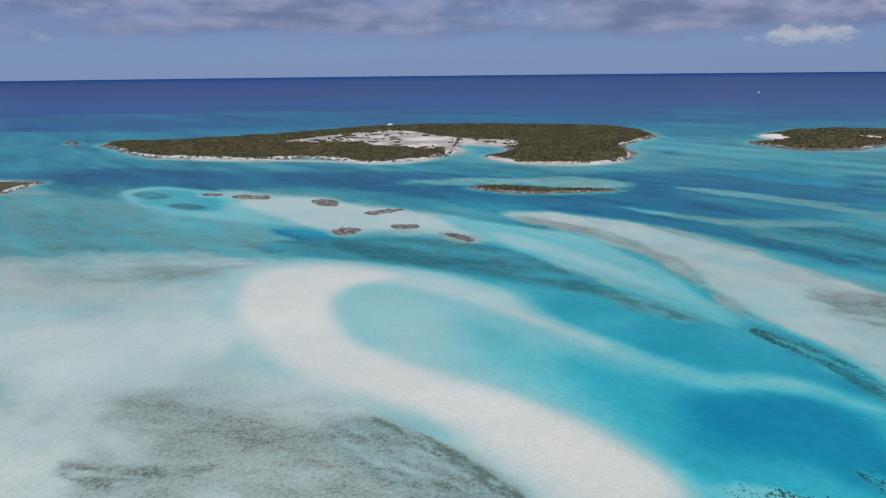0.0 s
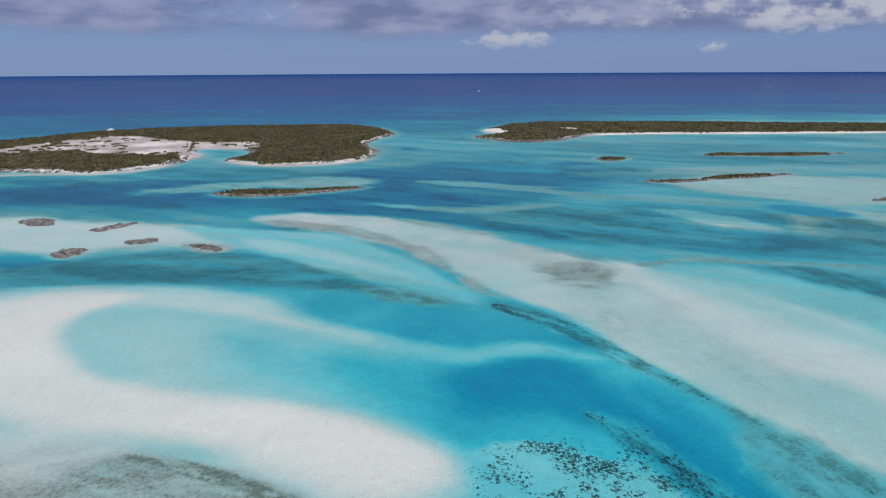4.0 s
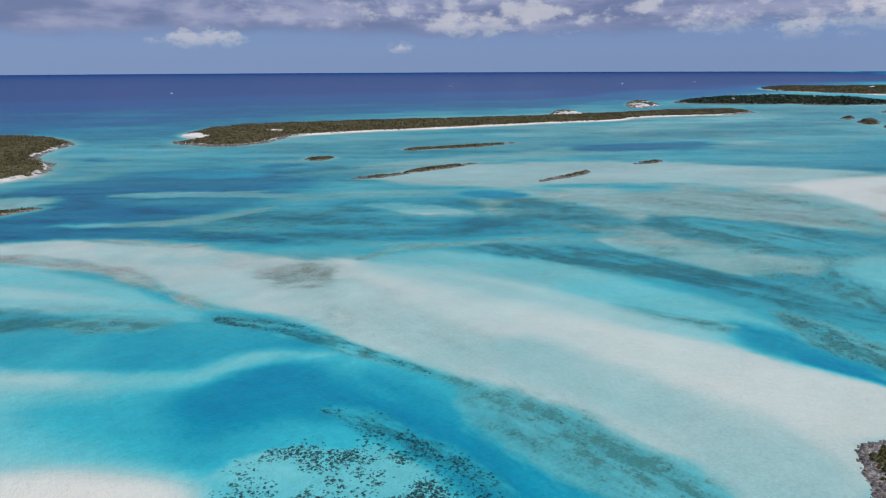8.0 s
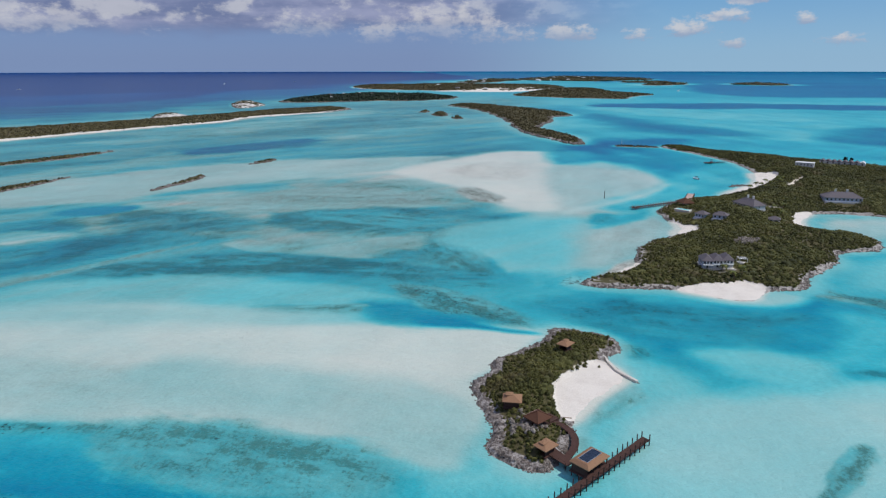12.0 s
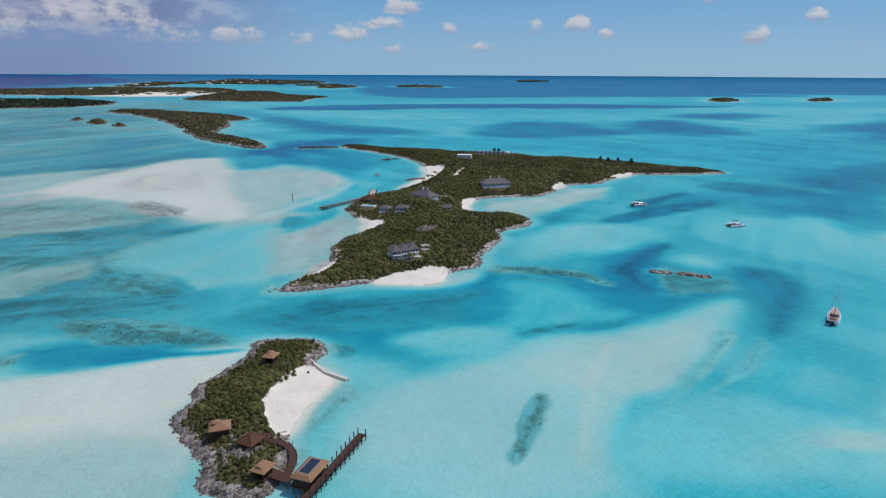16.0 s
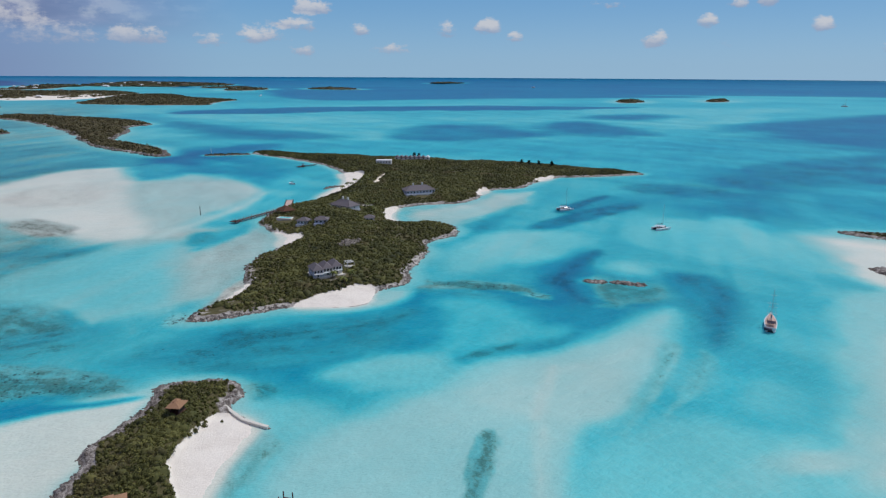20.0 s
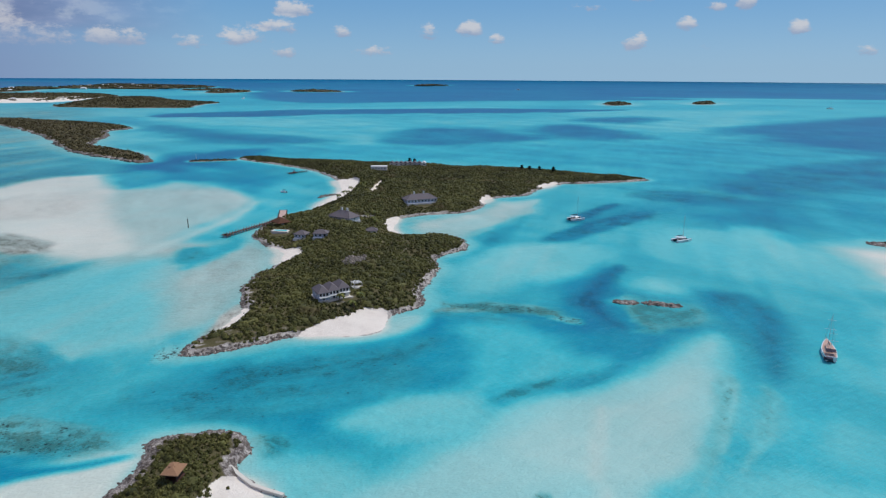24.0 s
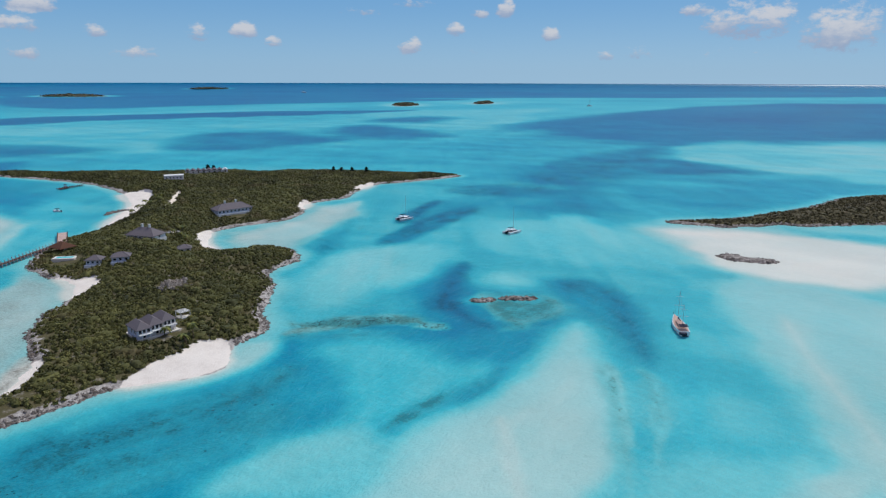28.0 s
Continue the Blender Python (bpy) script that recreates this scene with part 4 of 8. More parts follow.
WEED += south * np.clip(fbm(sx * 0.4 + sy * 0.25, sy - sx * 0.4, 22, 4, 45) - 0.25, 0, 0.5) * 0.5
outer = sm((LEN - 600) / 500)
DEPTH += outer * mid * (0.10 * fbm(sx, sy, 420, 4, 46) + 0.06 * fbm(sx, sy, 1700, 3, 47))
WEED *= np.clip(0.85 + 0.9 * fbm(sx, sy, 15, 3, 50), 0.15, 1.5)
flats = 1 - sm((DEPTH - 0.12) / 0.15)
DEPTH += flats * 0.035 * fbm(sx, sy, 16, 4, 48)
FILM += flats * np.clip(0.22 * fbm(sx, sy, 38, 4, 49), -0.1, 0.3) * sm(FILM / 0.1)

# banks, channels and weed beds with firm edges
bed([(-51, 299.3), (-17.6, 293.8), (22.9, 258.4), (46.6, 230.2), (64.9, 202.7), (64.4, 182.6), (43.7, 169.4), (20.4, 185.5), (-5.1, 202.2), (-30.7, 221.7), (-46.4, 253.8)], 14, d=0.17, fray=0.3)  # lagoon rim
bed([(3.5, 252.4), (26.1, 242.3), (52.4, 217), (71.2, 198.2), (82, 182.2), (63.2, 154.2), (53.4, 162.9), (40, 176.1), (21.3, 195.2), (7.1, 218.2)], 16, d=0.3, fray=0.4)  # lagoon mid
bed([(35.6, 215), (54.9, 209.7), (73.3, 193.2), (87.7, 175), (98, 162), (75, 146.1), (64.3, 148.8), (58.2, 162.9), (45, 183.1)], 15, d=0.45, fray=0.5)  # lagoon run
bed([(73.2, 182.4), (90.8, 182), (115.9, 179.7), (124.5, 161.5), (106.1, 133.9), (98.1, 148.2), (81.7, 151.1), (69.3, 154)], 12, d=0.6, fray=0.5)  # lagoon end
bed([(-42.8, 323.5), (-12.8, 312.6), (14.8, 290.2), (28.8, 268.7), (48.8, 241.7), (65.4, 219.2), (81, 204.5), (94.3, 194.3), (110.9, 193.9), (119, 185.1), (107.6, 187.3), (92.4, 185.7), (77, 193.1), (59.4, 212), (42, 228.7), (22.3, 251.8), (3.8, 271.7), (-17.4, 291.3), (-39.9, 298.9)], 7, d=0.25, fray=0.25)  # upper arm
bed([(-54.7, 323.9), (-12.8, 312.6), (14.8, 290.2), (33.2, 263.6), (50.2, 237.5), (62.2, 222.9), (58.8, 217.9), (42.6, 232), (22.6, 255.1), (3.8, 274.7), (-17.5, 293), (-51.2, 301.1)], 7, d=0.11, fray=0.25)  # upper arm white
bed([(-93.4, 284), (-95.3, 309.9), (-78.2, 322.8), (-42.8, 323.5), (-18.3, 309), (-39.9, 298.9), (-51, 282.6), (-49.9, 260.6), (-41.2, 235.5), (-30.4, 219.2), (-16.9, 204.7), (2.5, 191.7), (20, 181.8), (35.4, 169.5), (47.9, 154.4), (55.9, 141.6), (58.1, 130.5), (30.9, 130.9), (20.6, 144.6), (9.8, 158), (-4.6, 172), (-15.3, 180.8), (-34.3, 190.5), (-47.5, 201.1), (-62.7, 215.1), (-75.9, 236.4), (-86.7, 261.7)], 8, d=0.02, fray=0.15)  # bank white
bed([(-116.5, 179.5), (-104.1, 190.2), (-81.9, 189.7), (-54.6, 183.5), (-31.9, 174.2), (-24.8, 172.4), (-10.9, 164.2), (1.9, 154), (11.7, 142.4), (19.7, 131.9), (-61.2, 120.8), (-91.5, 121.3), (-89.3, 146.6)], 4.5, d=0.11, s=0.85, g=0.3, fray=0.5)  # silt corner
bed([(-24.8, 172.4), (-10.9, 164.9), (1.9, 154.5), (11.7, 142.8), (20.3, 131.9), (12, 129.2), (-6.6, 131.5), (-21.3, 142.9), (-32.2, 156), (-35.3, 164.7)], 3, d=0.14, s=1, g=0.55, fray=0.3)  # silt wedge
bed([(-24.9, 172.8), (-11, 165.2), (1.9, 154.8), (11.8, 143.1), (20.1, 132.4), (13.7, 132.5), (6, 142.5), (-4.2, 152.7), (-15.6, 162)], 1, d=0.15, s=1.2, g=1.1, fray=0.3)  # weed rim
bed([(-103.4, 150.7), (-86.4, 146.6), (-72.1, 147.5), (-61.7, 147.3), (-60.4, 143.6), (-76.8, 141.6), (-85, 138.1), (-91.4, 139.5), (-98.3, 144.3)], 1.5, d=0.12, s=1.1, g=0.7)  # brown flecks
bed([(-189.4, 258.1), (-140.4, 256.6), (-92, 255.2), (-76.6, 220.4), (-90.9, 193.8), (-109.6, 186.5), (-83.7, 157), (-98, 154.5), (-127.1, 179.7), (-129, 166.6)], 11, d=0.07, s=0.06, fray=0.6)  # milky flat
bed([(-450, 538), (-378, 544), (-282, 546), (-187, 462), (-107, 391), (-92, 358), (-151, 366), (-205, 356), (-248, 346), (-286, 331)], 10, d=0.33, s=0.75, g=0.5)  # upper flats
bed([(-190, 338), (-144, 348), (-105, 335), (-120.8, 301.7), (-150.7, 294.1), (-180, 308)], 7, d=0.14, s=0.85, g=0.2)  # flat grey
bed([(-291, 568), (-253, 593), (-174, 539), (-135, 483), (-84, 417), (-120, 426), (-160, 442), (-210, 467), (-254, 507)], 6, d=0.24, fray=0.3)  # oval ring
bed([(-271, 561), (-240, 574), (-177, 520), (-160, 468), (-203, 480), (-243, 511)], 6, d=0.36, g=0.1, fray=0.3)  # oval pool
bed([(-270, 550), (-260, 561), (-229, 540), (-229, 522), (-249, 526)], 3, d=0.4, s=0.9, g=1, fray=0.3)  # oval weed
bed([(-218, 499), (-204, 505), (-178, 488), (-184, 475), (-204, 483)], 3, d=0.4, s=0.9, g=1, fray=0.3)  # oval weed b
bed([(-171, 514), (-141, 525), (-102, 515), (-61, 479), (-27, 469), (6, 433), (28, 403), (33, 382), (6, 396), (-24, 413), (-52, 405), (-78, 405), (-102, 430), (-142, 475)], 7, d=0.1, s=0.05, fray=0.4)  # rocks pale
bed([(-109, 414), (-92, 418), (-66, 398), (-72, 388), (-94, 393)], 7, d=0.5, fray=0.4)  # rocks pit
bed([(-106, 384), (-78, 383), (-36, 388), (6, 379), (32, 365), (54, 335), (72.3, 295), (86.9, 270.6), (65.7, 277.3), (37, 296.3), (10.2, 311.7), (-25.5, 331.1), (-71, 345), (-109, 358)], 2.5, d=0.45, s=0.8, g=0.75, fray=0.35)  # long weed band
bed([(68.7, 290.9), (89.1, 278.1), (104.1, 255.9), (111.5, 236.9), (94.4, 242.2), (75.6, 256.8)], 3, d=0.33, s=0.35, g=0.7, fray=0.6)  # weed tail
bed([(-10, 456), (14, 437), (57, 406), (90, 390), (102, 344), (113.4, 311.8), (117.1, 277.2), (115.2, 242.8), (104.3, 270), (87, 298.9), (64, 323.6), (38, 358), (17, 397)], 5, d=0.25, fray=0.3)  # aqua ribbon
bed([(28, 403), (60, 377), (89, 328), (106.9, 277.5), (88.2, 303.4), (61, 340), (36, 371)], 5, d=0.17, fray=0.3)  # aqua ribbon pale
bed([(214, 429), (267, 398), (295, 341), (322, 271), (291, 274), (252, 319), (224, 367)], 5, d=0.46, s=0.6, g=0.85)  # sound weed
bed([(160, 417), (188, 387), (225, 322), (210, 317), (174, 374)], 3, d=0.55, g=0.85, s=0.6)  # sound weed b
bed([(251, 681), (303, 650), (369, 564), (331, 534), (269, 611)], 10, d=0.55, g=0.45)  # sound weed c
bed([(395, 478), (472, 457), (559, 438), (667, 333), (732, 162), (773, 86), (637, 166), (517, 286), (449, 333), (403, 391)], 10, d=0.15, s=0.5, fray=0.6)  # bars flat
bed([(441, 274), (506, 224), (547, 140), (484, 47), (461, 97), (441, 194)], 10, d=0.2, s=0.85, g=0.3)  # grey flat
bed([(402, 351), (433, 327), (437, 294), (410, 298), (392, 325)], 7, d=0.55, fray=0.5)  # blue pit
bed([(418, 192), (450, 145), (437, 88), (413, 47), (386, 64), (387, 109), (394, 164)], 5, d=0.42, s=0.6, g=0.85)  # sound weed d
bed([(385, 66), (385, 45), (309.5, 13.3), (295.9, 26.9), (317, 49.4)], 5, d=0.4, s=0.6, g=0.85)  # sound weed e
bed([(374, 61), (418, 39), (435, -8), (282.2, -11.8), (315.1, 5.2), (340, 23)], 12, d=0.24, fray=0.5)  # tongue aqua
bed([(213, 258), (242, 254), (272, 221), (284.1, 154.1), (282.6, 92.3), (274.6, 63.9), (255.3, 36.9), (248.6, 56.6), (253.2, 107.7), (251.5, 167.9), (226.3, 221)], 8, d=0.27, fray=0.4)  # channel aqua
bed([(284, 235), (305, 204), (322, 157), (324, 124), (324, 78), (312.7, 48.5), (310.5, 24.4), (300.4, 14.5), (293.7, 26.5), (305.1, 59.5), (298.4, 84), (291.3, 109.9), (292.5, 141.9), (289, 175), (283, 205)], 3, d=0.46, s=0.6, g=0.95, fray=0.8)  # channel weed
bed([(260, 79), (265, 54.3), (260.3, 29.6), (245.4, 6.9), (235.9, 32.9), (240.3, 58.6)], 9, d=0.57, fray=0.5)  # channel blue
bed([(241.7, 124.4), (250.5, 106.4), (254, 81.8), (252.5, 66.9), (244.2, 73.5), (241.5, 102.3)], 1.5, d=0.32, s=0.4, g=0.85)  # channel fleck
bed([(286.6, 72.4), (284.9, 42.9), (274.1, 19.6), (244.2, -8.3), (241.1, 1.3), (253.5, 20.7), (262.5, 47)], 2, d=0.36, s=0.7, g=0.85, p=0.35, fray=1)  # coral run
bed([(186.3, 218.4), (184.4, 149.7), (183, 97.1), (181.9, 55.5), (180.6, 17.2), (159.6, 6.9), (145.2, 27.6), (150.6, 60.5), (151.3, 99.7), (148.8, 146.6), (152.2, 196.5)], 8, d=0.13, s=0.3, fray=0.4)  # spit flank
bed([(211.2, 246.5), (215.9, 175.3), (220.8, 118.4), (233, 74.2), (237.9, 43.2), (239.7, 15), (239.3, -8.5), (212.4, 11.4), (194, 19.6), (189.3, 58.2), (191.3, 101.8), (194, 157.4), (200.8, 211.2)], 14, d=0.09, s=0.03, fray=0.3)  # spit core
bed([(207.4, 137.9), (214, 101.8), (229.5, 61.8), (233.4, 32.4), (236.9, -7.9), (213.2, 11.5), (203.9, 44.1), (200.9, 83.6), (201.3, 120.2)], 9, d=0.04, fray=0.2)  # spit crest
bed([(166.1, 276.6), (189, 273), (209.1, 256.4), (186.8, 238.9), (170.4, 234.6), (166.9, 246.5), (158.4, 264.5)], 1.6, d=0.14, s=1.2, g=0.4, fray=1.2)  # spit grey tri
bed([(155.5, 207.7), (166.5, 203), (161.3, 188.4), (150.9, 188.2), (147.7, 197.8)], 4, d=0.12, s=0.55)  # spit grey spot
bed([(146.8, 134), (150.2, 107.8), (153.3, 84.3), (149.6, 67.1), (147.2, 50.7), (139.5, 40), (133.5, 52.6), (134.1, 69.5), (137.3, 90.2), (141.1, 114.5)], 3, d=0.33, s=0.4, g=0.8, fray=1, p=0.1)  # olive band
bed([(119.5, 238.7), (130.2, 228.4), (140.2, 205.7), (140.6, 188.8), (129.9, 209), (118.1, 228)], 1.1, d=0.42, s=0.2, g=0.95, p=0.6, fray=0.5)  # edge weed
bed([(140.4, 191.9), (143.6, 164), (146.1, 133.4), (143.2, 133.3), (138.5, 161.4), (138.2, 185.8)], 1, d=0.36, s=0.2, g=1, p=0.35, fray=0.5)  # edge weed b
bed([(105.5, 144.5), (113.7, 124.2), (114.3, 102.8), (114, 85), (110.5, 71.9), (108.4, 80.7), (108.5, 99.6), (105.7, 122.6), (102.4, 140.5)], 2.5, d=0.47, g=0.85, p=0.5, fray=0.7)  # second weed
bed([(215, 259), (250, 262), (288, 234), (347, 198), (342, 195), (282, 229), (247, 254), (217, 253)], 1.1, d=0.3, s=0.95, g=0.25, fray=0.4)  # rib one
bed([(158, 444), (185, 430), (230, 415), (274, 415), (270, 407), (224, 399), (180, 421), (154, 435)], 1.3, d=0.3, s=0.9, g=0.2, fray=0.4)  # rib two
bed([(202, 557), (243, 537), (292, 473), (320, 423), (389, 352), (380, 343), (306, 419), (266, 470), (197, 543)], 2, d=0.3, s=0.85, g=0.15, fray=0.4)  # rib three
bed([(630, 143), (700, 110), (808, 56), (812, -7), (658, -10), (520, -16), (461, -24), (469, 6), (509, 30), (560, 68), (597, 115)], 14, d=0.05, s=0.16, fray=0.3)  # flat white
bed([(641, 95), (699, 73), (721, 25), (658, 8), (589, 19), (596, 57)], 9, d=0.04, s=0.42, fray=0.6)  # flat blush
bed([(698, -12), (665, -54), (685, -104), (588, -112), (545, -89), (503, -47), (469, -21), (533, -14)], 14, d=0.13, s=0.45, fray=0.4)  # flat east
bed([(600, -118), (570, -111), (522, -86), (479, -45), (450, -20), (465, -19), (496, -47), (542, -87)], 7, d=0.1, fray=0.3)  # flat edge
bed([(531, 70), (558, 58), (526, 33), (504, 23), (486, 36), (497, 51)], 4, d=0.1, s=1.2, g=0.7, fray=0.6)  # flat stain
bed([(405, 56), (425, 21), (449, -27), (440, -58), (369, -43), (315.3, -20.5), (325.6, 3.1), (351, 29), (370, 55)], 14, d=0.26, fray=0.4)  # tongue cyan
bed([(449, -39), (480, -89), (411, -92), (368, -63), (323.1, -29.8), (356, -26)], 14, d=0.14, s=0.6, fray=0.4)  # house lagoon
bed([(228.9, 161.3), (230.4, 119), (233.1, 76.3), (234.7, 32.3), (239.9, -8.4), (227.6, -8.2), (207.9, 8.5), (191, 15), (194.7, 45.6), (200.5, 104.8), (192.8, 138.2)], 6, d=0.07, s=0.02, fray=0.2)  # spit shore
bed([(234.1, 67.8), (248.8, 57.7), (261.7, 45.9), (259.4, 26), (242.5, 5.8), (238.1, 23.8), (236.6, 41.6)], 9, d=0.5, g=0.2)  # pass deep
bed([(239.5, 123.3), (247.6, 104), (254.9, 83), (259.3, 67.4), (249, 71.8), (241.9, 90.4), (236.4, 110.7)], 1.6, d=0.32, s=0.4, g=0.85, fray=1)  # pass fleck
bed([(284.1, 65.7), (272.3, 37.6), (259.2, 11.4), (242.4, -4.5), (246.9, 10.7), (256.8, 30.6), (268.9, 57.2)], 1.6, d=0.36, s=0.8, g=0.85, p=0.35, fray=1)  # pass coral
bed([(168.3, -29.6), (184.2, -40.4), (193.5, -69.4), (201, -103.1), (206.7, -131.8), (199.3, -130.7), (178.3, -115.2), (131.8, -86.7), (153.7, -35.1)], 10, d=0.18, fray=0.3)  # shoal bright
bed([(199.3, -130.7), (203.9, -142.4), (203.3, -154.8), (197, -165.7), (182, -148.5), (165.5, -126.7), (146.7, -107.2), (129.1, -93.1), (131.5, -87.4), (159.8, -106.1)], 5, d=0.18, s=0.12, fray=0.3)  # shoal blush
bed([(160.2, -105.2), (176.9, -118.6), (197.3, -135.5), (195.9, -138.9), (169.3, -117.8), (149, -101.8), (130.9, -88.9), (131.7, -87)], 2.4, d=0.14, s=0.1, fray=0.2)  # shoal crest
bed([(172, -95.3), (168.4, -98.1), (161.7, -93.9), (152.7, -86.2), (144.3, -80.3), (137.1, -74.1), (138.8, -70.1), (153, -78.7), (161.9, -85.7)], 1.5, d=0.32, s=0.6, g=0.8, fray=0.9)  # jetty weed
bed([(139.7, -116.9), (137.9, -154.2), (120.6, -195.1), (99.6, -162.7), (127.5, -96.9)], 10, d=0.25, fray=0.4)  # corner pale
bed([(138.2, -133.2), (133.5, -149.4), (123, -163.4), (115.8, -187.6), (109.1, -177.3), (119.7, -154.9), (129.5, -141)], 3, d=0.15, s=0.14, fray=0.5)  # corner blush
bed([(280, -4.9), (278.9, -30.7), (272.3, -71.6), (259.4, -102.7), (240.3, -100.1), (235, -70.5), (238.1, -37.8), (257.5, -10.2)], 7, d=0.48, g=0.5, fray=0.5, s=0.4, p=0.18)  # near channel
bed([(280.8, 52.1), (280.7, 41.5), (267.4, 27.4), (248.5, 4.8), (239.4, -6.8), (238.8, 4.7), (251.2, 25.8), (250.4, 46.7)], 2.5, d=0.38, s=0.6, g=0.8, p=0.35)  # coral apron
bed([(249.5, 46.6), (246.9, 30.3), (238, 8.1), (236.5, -9.3), (233, -3.9), (236.8, 21.2), (235.8, 44.1)], 2.5, d=0.58, fray=0.4)  # apron blue
bed([(196.3, -86.1), (208.5, -103.8), (213.6, -121.3), (205, -138.8), (200.6, -155.5), (208.6, -182.7), (220.3, -207.6), (225.6, -224), (210.2, -209.6), (192.5, -185.7), (173.8, -162), (152.6, -128.2)], 8, d=0.19, fray=0.3)  # wedge pale
bed([(190.6, -91.6), (199.9, -112.1), (199.2, -139.7), (193.8, -152), (205.8, -185.4), (201.5, -189.6), (178, -158), (155.4, -125.5)], 7, d=0.15, s=0.06, fray=0.3)  # wedge core
bed([(198.8, -138.7), (196.6, -140.9), (183.5, -128), (168, -113.4), (170.9, -110.6), (186.3, -125.2)], 2.5, d=0.12, s=0.1, fray=0.2)  # wedge crest
bed([(196, -191.7), (192.4, -195.1), (169.6, -166), (149.7, -131), (152.1, -128.7), (170, -156.9)], 2.6, d=0.26, s=0.15, g=0.42, fray=1.3)  # wedge weed
bed([(184.2, -193.7), (182.2, -201.9), (167.5, -187.5), (157.6, -175.3), (158.5, -168), (145, -135.5), (147.8, -132.8), (163.1, -163.5)], 2.6, d=0.31, s=0.15, g=0.45, fray=1.3)  # wedge weed b
bed([(183, -221.1), (168.2, -215.4), (151.2, -183.8), (149.1, -164.9), (156.8, -169.7)], 8, d=0.42, fray=0.5)  # ketch hole
bed([(268.8, -251.6), (262.1, -271.2), (241, -278.6), (215.4, -257.9), (190.8, -228.4), (179.8, -201.1), (196.1, -212), (217.2, -227.6), (242.8, -241.8)], 8, d=0.55, g=0.55, fray=0.5, s=0.1)  # shoal arm
bed([(318, -261), (297.5, -236.7), (278.5, -207.2), (260.6, -198.4), (243.1, -193.8), (247.2, -188.2), (268.7, -191.4), (282.3, -187.9), (293.3, -209.6), (313.1, -242.6)], 5, d=0.66, g=0.95, fray=0.4, s=0.2)  # shoal dark
bed([(277.1, -217.3), (258.6, -242.2), (240.7, -238.6), (234.2, -220.2), (242.6, -200.4), (258, -200.9)], 2, d=0.36, s=0.3, g=0.8, fray=1, p=0.1)  # shoal ring
bed([(293.6, -251.5), (277.5, -258.8), (261.6, -248.7), (274.5, -232.5), (287.6, -233.4)], 8, d=0.24, fray=0.4)  # shoal lee pale
bed([(248, -355), (244, -394), (215, -446), (152, -457), (136, -357), (165, -342), (205, -341), (224, -345)], 10, d=0.035, fray=0.3)  # bank white east
bed([(205.6, -300.8), (199, -326), (135, -352), (105.8, -173.2), (132, -193.6), (164.3, -254), (190.3, -282.2)], 10, d=0.2, s=0.05, fray=0.4)  # east pale
bed([(167.8, -284.6), (145.7, -243.6), (134.2, -219.6), (107.1, -181), (112.3, -212.6), (141.4, -247.7), (162.6, -289.6)], 7, d=0.12, s=0.06, fray=0.3)  # east crest
bed([(306.6, -135.7), (301, -148.1), (295, -166.9), (276.3, -182.1), (258.5, -182.3), (258.4, -174), (275.4, -168.5), (282.9, -157), (293.8, -143)], 2.2, d=0.33, s=0.25, g=1.1, fray=1.2, p=0.5)  # reef spine
bed([(375, -239), (394, -271), (413, -326), (419, -380), (406, -361), (396, -304), (380, -263)], 4, d=0.6, g=0.7, fray=0.5)  # anchor weed
bed([(410, -285), (449, -350), (455, -383), (429, -336)], 3, d=0.6, g=0.85, fray=0.5)  # anchor weed b
bed([(281.7, -33.3), (280.3, -46.4), (276.2, -67.8), (271.5, -92.3), (273, -114.1), (268.4, -124.8), (250.3, -88.1), (249.5, -64.4), (252.2, -44.5), (261.9, -28.9)], 5, d=0.5, g=0.6, fray=0.5, s=0.4, p=0.15)  # front channel
bed([(294.5, -127.9), (263.6, -157.8), (234.3, -157.9), (220, -165.3), (217.2, -150.3), (218.4, -128.3), (214.9, -109.4), (217.2, -95.5), (226.1, -94.6), (237.5, -119.8)], 8, d=0.35, fray=0.5)  # front run
bed([(216.5, -104.6), (222.1, -124.7), (220.9, -142.2), (217.7, -138), (214.9, -121.4)], 1.8, d=0.42, g=0.9, fray=0.7)  # front weed
bed([(228.5, -55.1), (233.3, -79.9), (229.7, -97.2), (223, -107.9), (208.5, -103.8), (196.3, -86.1)], 7, d=0.27, fray=0.4)  # front shelf
bed([(373, -192), (384, -231), (370, -263), (336, -277), (311, -223.6), (308.5, -178), (305.3, -151.2), (324, -152.6)], 11, d=0.28, fray=0.6)  # anchor sand
bed([(369, -330), (349, -403), (271, -380), (219, -341), (246.6, -300), (291, -287), (329, -284)], 12, d=0.31, fray=0.6)  # anchor sand b
bed([(192.7, 237.8), (195.2, 205.4), (167, 196.6), (164.8, 223.4)], 8, d=0.13, s=0.2)  # spit left aqua
bed([(192.8, 138.2), (192, 82.2), (187.2, 16.5), (154.6, 7.1), (139.5, 13.3), (137.4, 24.3), (152.4, 43.8), (158.4, 76.9), (160.4, 117.4)], 6, d=0.14, s=0.2, fray=0.4)  # spit foot
bed([(153.9, 113.3), (154.4, 90.6), (153.4, 59.5), (144.5, 31.4), (132.5, 20.7), (130.9, 25.9), (131.9, 99.2)], 4.5, d=0.33, s=0.4, g=0.8, fray=0.9, p=0.12)  # olive foot
bed([(197.1, -39.2), (187.8, -40.1), (179.4, -32.6), (172.6, -27.1), (174.6, -25), (184.5, -28.9), (191.2, -34.7)], 1.6, d=0.27, s=0.35, g=0.75, fray=1)  # beach weed
